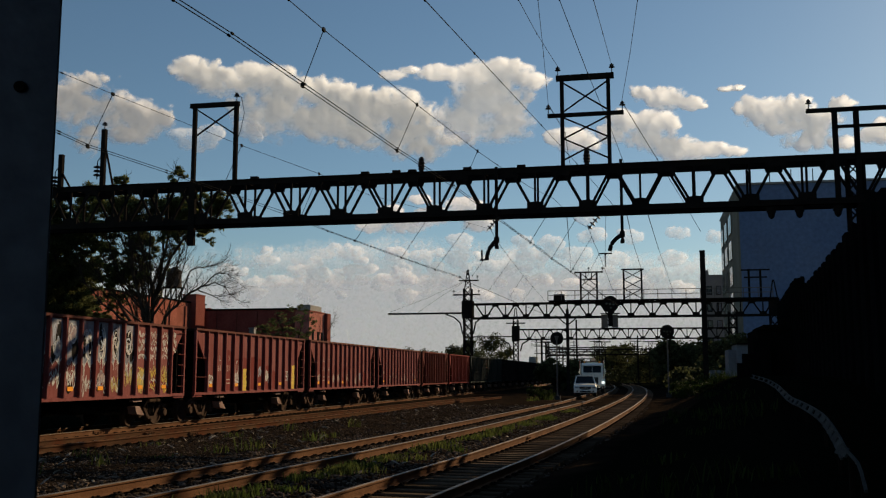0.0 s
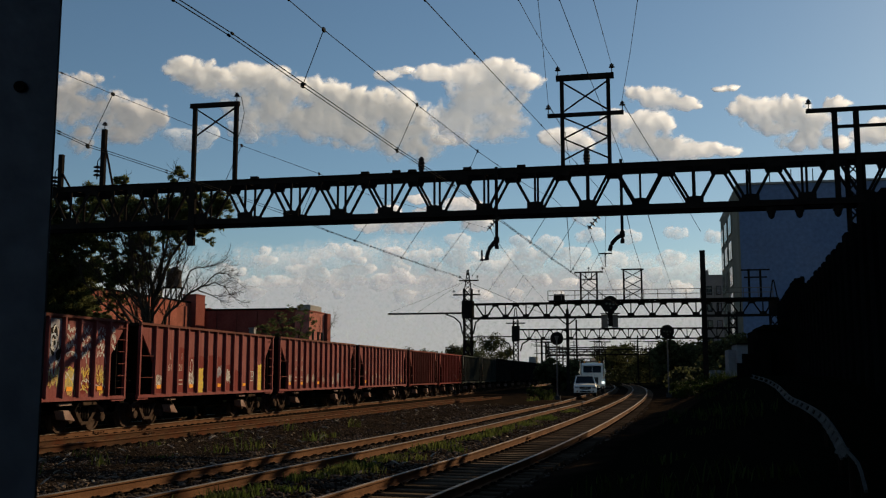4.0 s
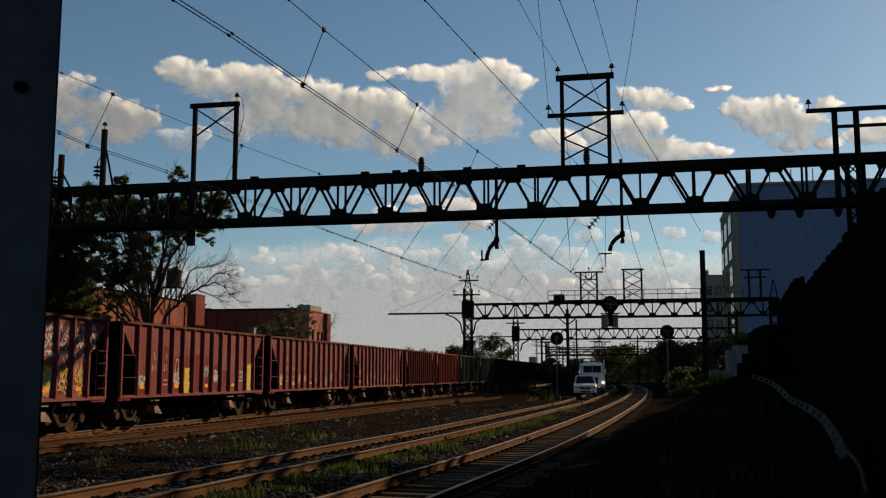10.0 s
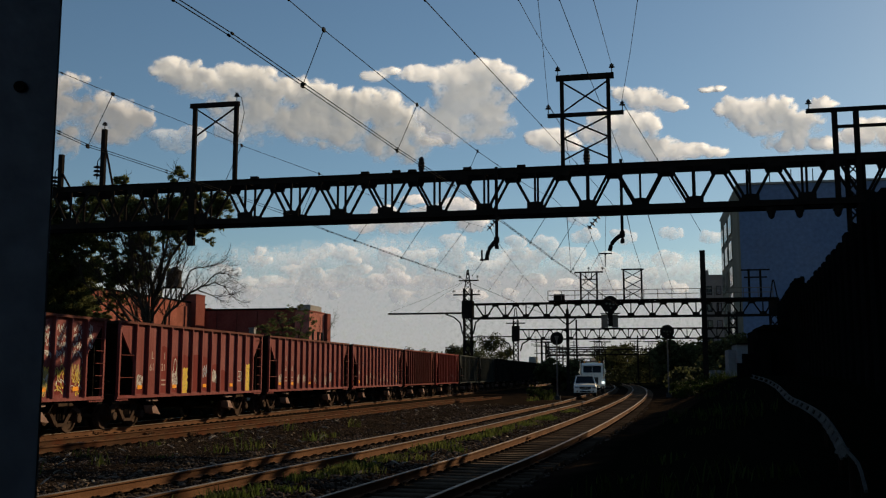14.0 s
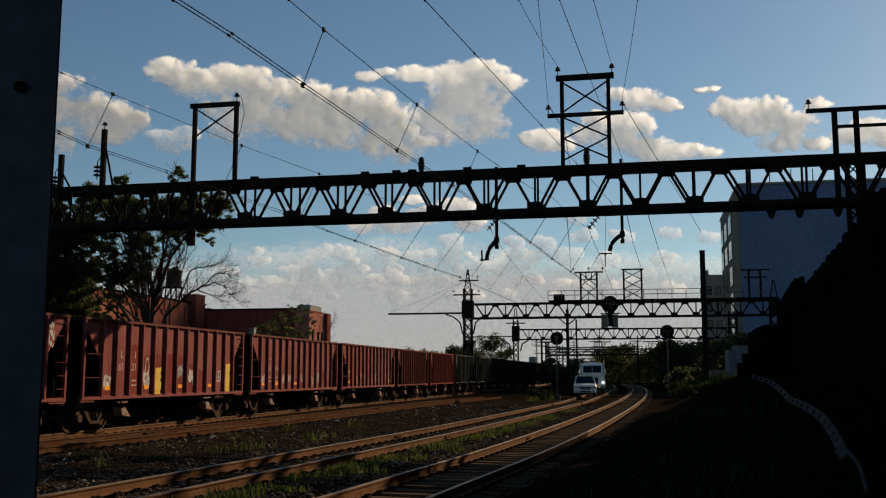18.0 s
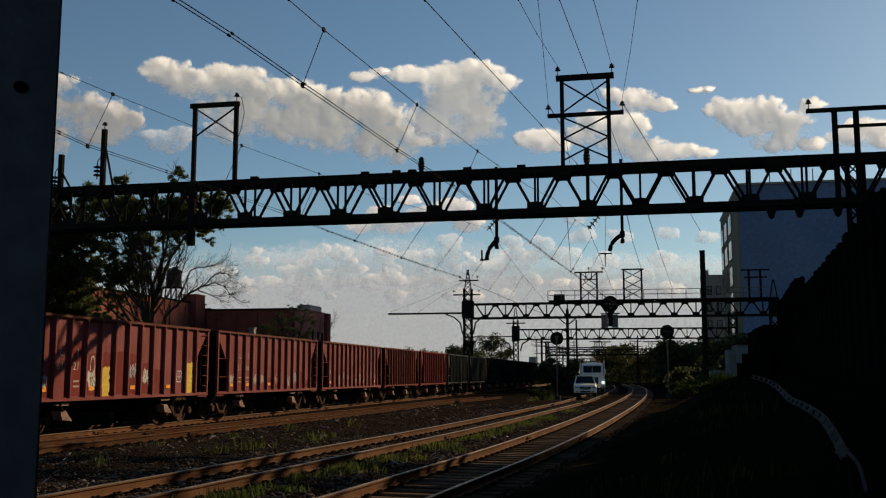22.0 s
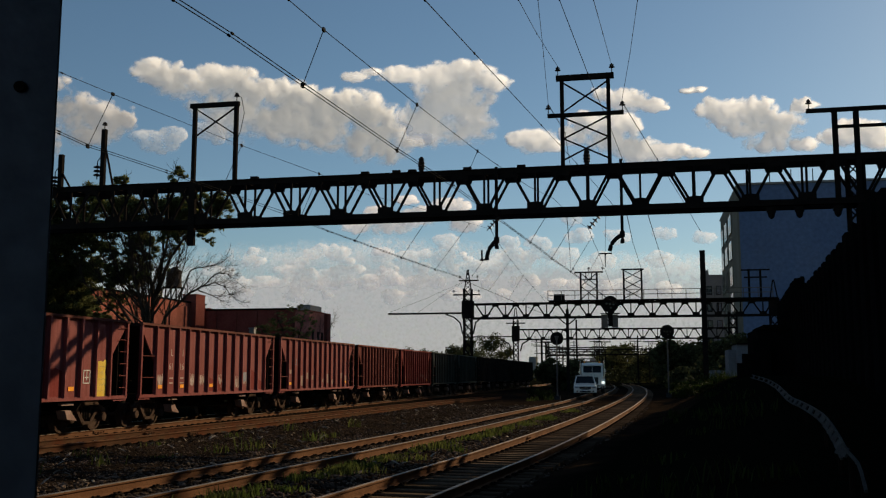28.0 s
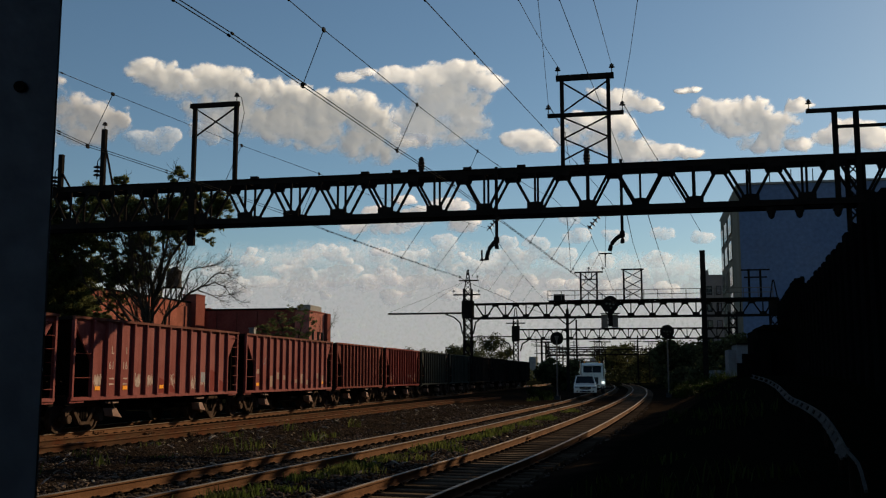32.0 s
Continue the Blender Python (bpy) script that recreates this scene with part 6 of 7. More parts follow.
# ---- trees ----
def grow(shape, leaves, base, direction, length, radius, depth, rng, leafy, spread=0.55, leaf_floor=0.0):
    """Tapered limbs that fork; leaf places gather at the ends."""
    p = Vector(base)
    d = Vector(direction).normalized()
    pts = [p.copy()]
    n = 3
    for i in range(n):
        d = (d + Vector((rng.uniform(-1, 1), rng.uniform(-1, 1), rng.uniform(-0.5, 0.9))) * 0.16).normalized()
        p = p + d * length / n
        pts.append(p.copy())
    shape.tube(pts, radius, 7 if depth > 2 else 4, r2=radius * 0.62, caps=False)
    if depth <= 2:
        leaves += [q for q in pts[1:] for _ in range(leafy) if q.z > leaf_floor]
    if depth == 0:
        return
    for k in range(rng.choice((2, 3, 3)) if depth > 1 else 3):
        ax = Vector((rng.uniform(-1, 1), rng.uniform(-1, 1), rng.uniform(-0.35, 0.8)))
        nd = (d + ax * spread * 1.25).normalized()
        start = pts[-1] if k < 2 else pts[rng.choice((1, 2))]
        grow(shape, leaves, start, nd, length * rng.uniform(0.62, 0.85), radius * 0.6, depth - 1, rng, leafy, spread, leaf_floor)


def foliage(clumps, size, rng, per):
    """Leaves in flattened sprays gathered round clump middles (x, y, z, radius)."""
    s = Shape()
    for x, y, z, r in clumps:
        sprays = [(Vector((rng.gauss(0, 1), rng.gauss(0, 1), rng.gauss(0, 0.75))).normalized() * r * rng.random() ** 0.45, r * rng.uniform(0.22, 0.4)) for _ in range(7)]
        for _ in range(int(per * (r / 0.6) ** 2)):
            o, q = rng.choice(sprays)
            c = Vector((x, y, z)) + o + Vector((rng.gauss(0, 0.6), rng.gauss(0, 0.6), rng.gauss(0, 0.38))) * q
            a = Vector((rng.uniform(-1, 1), rng.uniform(-1, 1), rng.uniform(-0.9, 0.3))).normalized()
            b = a.cross(Vector((rng.uniform(-0.6, 0.6), rng.uniform(-0.6, 0.6), 1))).normalized()
            L = size * rng.uniform(0.6, 1.3)
            w = L * 0.5
            nrm = a.cross(b) * L * 0.12
            k = len(s.v)
            s.v += [tuple(c - a * L / 2), tuple(c + b * w / 2 + nrm), tuple(c + a * L / 2), tuple(c - b * w / 2 + nrm)]
            s.f += [(k, k + 1, k + 2), (k, k + 2, k + 3)]
    return s


def limbed_tree(label, limbs, clumps, seed, mat, twigs=3, size=0.2, per=760, twig_reach=1.1):
    """A tree from tapered limbs (line, start radius, end radius), with twigs along them and leaf clumps."""
    rng = random.Random(seed)
    t = thing("tree", label, "tree")
    wood, none = Shape(), []
    for pts, r0, r1 in limbs:
        line = bend(pts)
        line = [p + Vector((rng.gauss(0, 0.035), rng.gauss(0, 0.05), rng.gauss(0, 0.035))) if 0 < q < len(line) - 1 else p for q, p in enumerate(line)]
        wood.tube(line, r0, 8, r2=r1, caps=False)
        n = len(line)
        for q in range(n // 3, n):
            for _ in range(twigs):
                if rng.random() < 0.6:
                    d = (line[q] - line[q - 1]).normalized()
                    nd = d + Vector((rng.uniform(-1, 1), rng.uniform(-1, 1), rng.uniform(-0.5, 1.0))) * 0.9
                    grow(wood, none, line[q], nd, twig_reach * rng.uniform(0.35, 0.8), max(0.011, (r0 + (r1 - r0) * q / n) * 0.35), 2, rng, 0, 0.6)
    part("trunk", wood, M_BARK, t)
    if clumps:
        part("crown", foliage(clumps, size, rng, per), mat, t)
    return t


def leafy_tree(label, x, y, z0, z1, half, seed, mat, count=60, per=800, size=0.17):
    rng = random.Random(seed)
    mid, h = (z0 + z1) / 2, (z1 - z0) / 2
    clumps, limbs = [], [([(x, y, -0.1), (x + 0.1, y, z0 * 0.6), (x - 0.1, y, mid), (x + 0.1, y, z1 - 1.2)], 0.2, 0.04)]
    for k in range(count):
        d = Vector((rng.gauss(0, 1), rng.gauss(0, 1), rng.gauss(0, 1))).normalized() * rng.random() ** 0.35
        c = (x + d.x * half, y + d.y * half, mid + d.z * h)
        clumps.append((*c, rng.uniform(0.4, 0.85)))
        if k % 4 == 0:
            zb = max(z0 * 0.6, c[2] - 2.4)
            limbs.append(([(x, y, zb), (x * 0.55 + c[0] * 0.45, y * 0.55 + c[1] * 0.45, zb * 0.5 + c[2] * 0.5), c], 0.07, 0.02))
    return limbed_tree(label, limbs, clumps, seed, mat, 1, size, per, 0.9)


leafy_tree("dense dark leafy tree behind the freight train", -30.5, 46.0, 3.2, 11.0, 1.7, 21, M_LEAF_DARK, 95)
leafy_tree("dense dark leafy tree behind the freight train", -33.2, 48.0, 3.0, 12.4, 2.2, 27, M_LEAF_DARK, 80)
leafy_tree("young leafy tree crowding the fence line", -30.3, 47.8, 2.0, 7.6, 1.3, 28, M_LEAF_DARK, 50, 520)
crown_rng = random.Random(71)
HIGH_CLUMPS = ((-21.4, 45.4, 10.35, 0.62), (-20.6, 45.2, 10.1, 0.42), (-23.55, 46.0, 12.15, 0.42), (-24.0, 46.0, 11.7, 0.3), (-23.8, 46.5, 10.4, 0.8), (-24.6, 47.5, 10.8, 0.8), (-26.25, 45.3, 10.5, 0.85), (-26.2, 45.0, 11.75, 0.5), (-25.4, 45.4, 11.3, 0.45), (-27.4, 46.8, 10.6, 0.85), (-28.6, 47.0, 10.7, 0.9), (-25.2, 46.3, 9.8, 0.7), (-22.6, 45.8, 10.2, 0.5), (-27.2, 46.6, 9.6, 0.6), (-23.0, 46.2, 11.0, 0.4), (-24.9, 45.6, 10.9, 0.6), (-26.9, 45.8, 11.2, 0.5), (-29.3, 47.0, 11.2, 0.7), (-27.9, 47.2, 11.4, 0.5), (-21.9, 45.6, 10.9, 0.4))
LOW_CLUMPS = ((-20.65, 45.0, 9.0, 0.24), (-25.9, 46.0, 8.3, 0.4), (-27.4, 46.0, 8.3, 0.6), (-24.4, 45.9, 8.7, 0.3), (-23.2, 45.7, 8.6, 0.25), (-28.1, 46.3, 9.3, 0.7), (-29.2, 46.2, 8.6, 0.7), (-28.6, 46.0, 7.4, 0.6), (-22.0, 45.3, 9.4, 0.3))
limb_rng = random.Random(73)


def chance_limb():
    """One slim limb leaving the trunk and fanning upwards."""
    z = limb_rng.uniform(2.6, 5.2)
    x, y, top = limb_rng.uniform(-28.4, -23.4), limb_rng.uniform(44.6, 48.0), limb_rng.uniform(7.2, 10.2)
    return ([(-25.0, 46.0, z), (-25.0 + (x + 25.0) * 0.45, 46.0 + (y - 46.0) * 0.4, z + (top - z) * 0.35), (-25.0 + (x + 25.0) * 0.8, 46.0 + (y - 46.0) * 0.8, z + (top - z) * 0.7), (x, y, top)], 0.055, 0.012)


MAIN_LIMBS = (
    ([(-25.0, 46.0, -0.1), (-25.05, 46.0, 2.2), (-24.9, 46.0, 4.6), (-24.7, 46.2, 6.2), (-24.55, 46.3, 7.9), (-24.3, 46.1, 10.0), (-23.6, 46.0, 11.9)], 0.15, 0.025),
    ([(-24.72, 46.2, 6.0), (-23.33, 45.6, 8.2), (-22.1, 45.3, 9.05), (-20.7, 45.0, 9.1)], 0.09, 0.015),
    ([(-22.9, 45.5, 8.5), (-21.8, 45.4, 9.7), (-20.6, 45.2, 10.15)], 0.05, 0.015),
    ([(-24.95, 46.0, 4.2), (-26.0, 46.4, 6.4), (-26.4, 46.5, 7.7), (-27.5, 46.8, 9.2), (-28.4, 47.0, 10.5)], 0.11, 0.02),
    ([(-24.95, 46.0, 4.0), (-25.7, 45.5, 6.8), (-25.9, 45.3, 8.75), (-26.2, 45.0, 11.6)], 0.12, 0.02),
    ([(-24.9, 46.0, 4.5), (-25.2, 47.0, 7.0), (-24.9, 47.8, 9.5), (-24.4, 48.0, 10.6)], 0.1, 0.02),
)
SIDE_LIMBS = (
    ([(-25.0, 46.0, 3.2), (-26.6, 46.0, 5.2), (-27.6, 46.0, 7.4), (-28.0, 46.2, 9.0)], 0.1, 0.02),
    ([(-25.0, 46.0, 3.4), (-25.9, 47.0, 4.9), (-26.9, 47.4, 6.0)], 0.08, 0.02),
    ([(-25.0, 46.0, 3.6), (-26.8, 45.4, 5.0), (-28.2, 45.2, 6.4), (-28.8, 45.2, 8.0)], 0.07, 0.015),
    ([(-25.2, 46.0, 5.0), (-26.9, 46.9, 6.8), (-27.4, 47.2, 8.4)], 0.05, 0.015),
    ([(-24.8, 46.1, 5.4), (-24.9, 45.4, 7.2), (-25.3, 45.2, 8.6), (-25.2, 45.2, 9.8)], 0.05, 0.015),
    ([(-24.9, 46.0, 4.6), (-24.2, 46.6, 6.2), (-23.9, 46.9, 7.8), (-23.4, 47.0, 9.4)], 0.06, 0.015),
    ([(-25.6, 46.2, 5.6), (-26.6, 45.6, 6.5), (-26.8, 45.5, 7.9)], 0.045, 0.012),
)
limbed_tree("spreading half-bare tree with leaves at its top", tuple(chance_limb() for _ in range(19)) + MAIN_LIMBS + SIDE_LIMBS, HIGH_CLUMPS + LOW_CLUMPS + tuple((crown_rng.uniform(-28.9, -24.2), crown_rng.uniform(45.2, 47.6), crown_rng.uniform(6.6, 9.4), crown_rng.uniform(0.16, 0.34)) for _ in range(44)) + tuple((crown_rng.uniform(-29.2, -25.6), crown_rng.uniform(45.4, 48.0), crown_rng.uniform(6.4, 9.0), crown_rng.uniform(0.22, 0.44)) for _ in range(46)) + tuple((crown_rng.uniform(-30.2, -26.8), crown_rng.uniform(45.4, 47.6), crown_rng.uniform(4.6, 6.4), crown_rng.uniform(0.16, 0.32)) for _ in range(34)) + tuple((crown_rng.uniform(-29.8, -22.6), crown_rng.uniform(45.0, 48.0), crown_rng.uniform(9.2, 10.9), crown_rng.uniform(0.42, 0.72)) for _ in range(34)) + tuple((crown_rng.uniform(-23.0, -20.6), crown_rng.uniform(45.0, 46.4), crown_rng.uniform(9.8, 10.6), crown_rng.uniform(0.3, 0.5)) for _ in range(8)) + tuple((crown_rng.uniform(-23.4, -20.9), crown_rng.uniform(45.0, 46.4), crown_rng.uniform(8.5, 9.7), crown_rng.uniform(0.16, 0.3)) for _ in range(22)), 33, M_LEAF, 6, 0.15, 1250, 0.7)
limbed_tree("bare-twigged tree leaning over the wagons", (
    ([(-24.4, 46.6, -0.1), (-24.5, 46.6, 2.4), (-24.4, 46.5, 4.3), (-23.35, 46.3, 5.6), (-22.3, 46.3, 6.2), (-21.4, 46.3, 6.35), (-20.5, 46.3, 5.6)], 0.11, 0.012),
    ([(-23.6, 46.3, 5.4), (-22.8, 46.0, 7.0), (-22.0, 46.0, 7.2), (-21.2, 46.0, 7.35)], 0.05, 0.012),
    ([(-22.3, 46.3, 6.2), (-21.2, 46.0, 6.9), (-20.5, 46.0, 6.6)], 0.04, 0.012),
    ([(-22.6, 46.3, 6.1), (-21.6, 46.6, 5.7), (-20.7, 46.7, 5.9)], 0.035, 0.012),
), (), 44, M_LEAF, 4, twig_reach=0.8)
limbed_tree("small tree before the brick warehouse", (
    ([(-32.2, 86, -0.1), (-32.2, 86, 3.4), (-32.9, 86, 5.0), (-33.6, 86.2, 6.6)], 0.1, 0.02),
    ([(-32.2, 86, 3.2), (-31.6, 86, 5.2), (-31.0, 85.8, 7.3)], 0.08, 0.02),
    ([(-32.2, 86, 3.6), (-32.3, 86.5, 6.0), (-32.4, 86.6, 7.0)], 0.07, 0.02),
), ((-33.8, 86, 6.6, 0.6), (-34.4, 86.2, 5.9, 0.7), (-33.0, 86.3, 6.4, 0.7), (-32.3, 86.5, 6.8, 0.6), (-33.4, 86, 5.4, 0.8), (-32.2, 86, 5.6, 0.7), (-31.2, 85.9, 6.5, 0.4), (-31.3, 86, 5.2, 0.6), (-34.8, 86, 5.0, 0.6), (-35.4, 86.2, 6.2, 0.45), (-36.0, 86, 5.3, 0.6), (-36.6, 86.1, 4.6, 0.5), (-31.6, 86.2, 7.1, 0.3), (-32.6, 86.2, 7.8, 0.4), (-31.6, 86, 8.0, 0.36), (-30.7, 86, 7.5, 0.42), (-30.2, 86.2, 6.6, 0.45), (-33.4, 86.1, 7.4, 0.42), (-30.6, 86, 5.6, 0.5)), 43, M_LEAF, 3, 0.22, 260)
limbed_tree("bare shrub at the warehouse corner", (
    ([(-30.9, 90, -0.1), (-30.8, 90, 3.0), (-30.3, 90, 5.4), (-29.6, 90, 6.9)], 0.06, 0.012),
    ([(-30.8, 90, 3.2), (-31.1, 90.3, 5.4), (-31.0, 90.4, 7.2)], 0.05, 0.012),
), (), 47, M_LEAF, 3, twig_reach=1.2)

# woods along the horizon
wood_rng = random.Random(5)
far_woods = Shape()
def clump(x, y, z, r, n):
    for _ in range(9):
        a1, a2 = wood_rng.uniform(0, 6.28), wood_rng.uniform(-0.9, 1.4)
        cx = x + r * 0.55 * math.cos(a1) * math.cos(a2)
        cy = y + r * 0.4 * math.sin(a1) * math.cos(a2)
        cz = z + r * 0.42 * math.sin(a2)
        br_ = r * wood_rng.uniform(0.25, 0.42)
        for _ in range(int(n * 0.55)):
            d = Vector((wood_rng.gauss(0, 1), wood_rng.gauss(0, 1), wood_rng.gauss(0, 1))).normalized() * br_ * wood_rng.random() ** 0.4
            c = Vector((cx, cy, cz)) + d
            a = Vector((wood_rng.uniform(-1, 1), wood_rng.uniform(-1, 1), wood_rng.uniform(-1, 1))).normalized()
            b = a.cross(Vector((wood_rng.uniform(-1, 1), wood_rng.uniform(-1, 1), wood_rng.uniform(-1, 1)))).normalized()
            L = wood_rng.uniform(0.14, 0.34) * (0.6 + r * 0.08)
            k = len(far_woods.v)
            far_woods.v += [tuple(c - a * L), tuple(c + b * L * 0.7), tuple(c + a * L), tuple(c - b * L * 0.7)]
            far_woods.f += [(k, k + 1, k + 2), (k, k + 2, k + 3)]
for i in range(60):
    x = -95 + i * 1.7
    gap = -44 < x < -14
    clump(x, 300 + wood_rng.uniform(-20, 20), wood_rng.uniform(0.5, 1.6) if gap else wood_rng.uniform(2.0, 6.5), 3.0 if gap else 6.0, 120 if gap else 200)
for i in range(14):
    clump(-10 + i * 1.3, 230 + wood_rng.uniform(-15, 15), wood_rng.uniform(1.5, 7.0), 4.5, 220)
for x, z in ((-52, 9), (-47, 11.5), (-43, 9), (-57, 7)):
    clump(x, 290, z, 5, 260)
for i in range(44):
    y = wood_rng.uniform(96, 150)
    clump(near_x(y) + wood_rng.uniform(3.2, 11.0), y, wood_rng.uniform(0.8, 4.8), wood_rng.uniform(2.0, 3.4), 170)
for i in range(10):
    clump(near_x(84 + i * 2) + wood_rng.uniform(3.4, 6.0), 84 + i * 2.0, wood_rng.uniform(0.3, 1.6), 1.5, 120)
for i in range(16):
    y = wood_rng.uniform(118, 165)
    clump(wood_rng.uniform(-13, -8.5), y, wood_rng.uniform(0.5, 2.6), 2.0, 120)
tagged(part("distant_woods", far_woods, M_WOODS), "dark green trees along the horizon", "woods", kind="stuff")

# bushes at the foot of the bank
def bush(x, y, r, h, seed, mat):
    rng = random.Random(seed)
    b = thing("bush", "green bush at the foot of the bank" if mat is M_LEAF else "dark green bush on the shaded bank", "bush", group="bushes on the bank")
    z = ground_z(x, y)
    stems = Shape()
    clumps = []
    for k in range(9):
        an, d = rng.uniform(0, 6.28), r * rng.random() ** 0.5
        c = Vector((x + math.cos(an) * d, y + math.sin(an) * d, z + h * rng.uniform(0.35, 1.0)))
        stems.tube([(x, y, z - 0.05), (x * 0.6 + c.x * 0.4, y * 0.6 + c.y * 0.4, z + (c.z - z) * 0.6), tuple(c)], 0.02, 5, r2=0.006)
        clumps.append((c.x, c.y, c.z, rng.uniform(0.22, 0.42)))
    part("stems", stems, M_BARK, b)
    part("leaves", foliage(clumps, 0.2, rng, 200), M_SHADED_GREEN, b)


for k, (x, y, r, h, mat) in enumerate(((2.4, 62.0, 0.6, 0.55, M_LEAF), (2.9, 66.0, 0.7, 0.7, M_LEAF), (3.4, 70.0, 0.8, 0.8, M_LEAF), (2.0, 70.0, 0.6, 0.5, M_LEAF_DARK), (3.0, 57.0, 0.6, 0.4, M_LEAF_DARK), (2.6, 78.0, 0.8, 0.9, M_LEAF_DARK), (-8.4, 77.0, 0.5, 0.6, M_LEAF_DARK), (-7.6, 75.5, 0.4, 0.45, M_LEAF_DARK), (-9.2, 80.0, 0.5, 0.7, M_LEAF_DARK))):
    bush(x, y, r, h, 60 + k, mat)

# weeds beside and between the tracks
weeds = Shape()
def tuft(x, y, h, n, r):
    z = ground_z(x, y)
    for _ in range(n * 2):
        bx, by = x + weed_rng.gauss(0, r), y + weed_rng.gauss(0, r)
        an = weed_rng.uniform(0, 6.28)
        L = h * weed_rng.uniform(0.5, 1.2)
        lx, ly = math.cos(an) * L * 0.45, math.sin(an) * L * 0.45
        w = 0.006 + 0.009 * weed_rng.random()
        px, py = -math.sin(an) * w, math.cos(an) * w
        k = len(weeds.v)
        weeds.v += [(bx - px, by - py, z - 0.02), (bx + px, by + py, z - 0.02), (bx + lx * 0.5 - px, by + ly * 0.5 - py, z + L * 0.65), (bx + lx * 0.5 + px, by + ly * 0.5 + py, z + L * 0.65), (bx + lx, by + ly, z + L)]
        weeds.f += [(k, k + 1, k + 3, k + 2), (k + 2, k + 3, k + 4)]
weed_rng = random.Random(9)
second_line = smooth_path(TRACK_SECOND, 1.0)
for i in range(111):
    y = weed_rng.choice((14, 15.2, 17, 18.5, 21, 24, 27, 31, 33, 38, 43, 52)) + weed_rng.gauss(0, 0.8)
    k = int(y + 20)
    tuft(second_line[k][0] + 1.2 + abs(weed_rng.gauss(0, 0.35)), y, weed_rng.uniform(0.07, 0.24), 16, 0.11)
for i in range(16):
    y = weed_rng.uniform(15, 36)
    tuft(weed_rng.uniform(-13.2, -9.4), y, weed_rng.uniform(0.08, 0.4), 9, 0.16)
for i in range(5):
    y = weed_rng.uniform(70, 79)
    tuft(-8.0 + weed_rng.gauss(0, 0.4), y, weed_rng.uniform(0.2, 0.55), 20, 0.2)
tagged(part("weeds", weeds, M_GRASS), "green weeds and grass tufts in the ballast", "weeds", kind="stuff")
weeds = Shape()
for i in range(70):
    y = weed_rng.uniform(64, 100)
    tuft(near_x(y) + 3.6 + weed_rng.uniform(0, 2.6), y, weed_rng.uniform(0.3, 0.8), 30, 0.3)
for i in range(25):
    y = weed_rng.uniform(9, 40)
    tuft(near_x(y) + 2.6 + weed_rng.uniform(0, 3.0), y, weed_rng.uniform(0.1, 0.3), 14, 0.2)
tagged(part("bank_weeds", weeds, M_SHADED_GREEN), "weeds on the bank, their green darkened for shade", "weeds", kind="stuff")

# loose stones
st_rng = np.random.RandomState(4)
ico = bmesh.new()
bmesh.ops.create_icosphere(ico, subdivisions=1, radius=1)
iv = np.array([tuple(v.co) for v in ico.verts])
ifc = np.array([[v.index for v in f.verts] for f in ico.faces])
ico.free()
NS = 52000
ys = 11 + 50 * st_rng.rand(NS) ** 1.9
kk = (ys + 20).astype(int)
nl = np.array([p[0] for p in near_line])[kk]
xs = nl + 1.5 - 14.0 * st_rng.rand(NS)
rad = (0.019 + 0.036 * st_rng.rand(NS) ** 2) * np.where(xs < nl - 6.3, 0.62, 1.0)
zz = np.array([ground_z(float(a), float(b)) for a, b in zip(xs, ys)])
sc = (st_rng.rand(NS, 1, 3) * 0.7 + 0.6) * np.array([1.0, 1.0, 0.55])
jit = 1 + 0.28 * (st_rng.rand(NS, len(iv), 1) - 0.5)
vv = iv[None] * sc * jit * rad[:, None, None] + np.stack([xs, ys, zz + rad * 0.35], 1)[:, None, :]
ff = ifc[None] + (np.arange(NS) * len(iv))[:, None, None]
me = bpy.data.meshes.new("ballast_stones")
me.from_pydata(vv.reshape(-1, 3).tolist(), [], ff.reshape(-1, 3).tolist())
tagged(part("ballast_stones", me, M_STONE), "loose grey-brown ballast stones", "stones", kind="stuff")

# pale litter and wood chips among the stones
chips = Shape()
for i in range(420):
    y = 12 + 50 * weed_rng.random() ** 1.6
    x = near_x(y) + weed_rng.choice((-1.9, -5.9, -8.0, -9.5, -10.3, -11.0, -12.6)) + weed_rng.gauss(0, 0.6)
    m = Matrix.Translation((x, y, ground_z(x, y) + 0.05)) @ Euler((weed_rng.uniform(-0.5, 0.5), weed_rng.uniform(-0.5, 0.5), weed_rng.uniform(0, 6.28))).to_matrix().to_4x4()
    L, w_ = weed_rng.uniform(0.03, 0.16), weed_rng.uniform(0.015, 0.06)
    chips.add([m @ Vector(p) for p in ((-L, -w_, 0), (L, -w_ * 0.6, 0.01), (L * 0.8, w_, 0.0), (-L * 0.9, w_ * 0.8, 0.012), (0, 0, 0.03))], [(0, 1, 4), (1, 2, 4), (2, 3, 4), (3, 0, 4), (3, 2, 1, 0)])
tagged(part("litter", chips, M_CHIP), "pale wood chips and litter strewn between the tracks", "litter", kind="stuff")


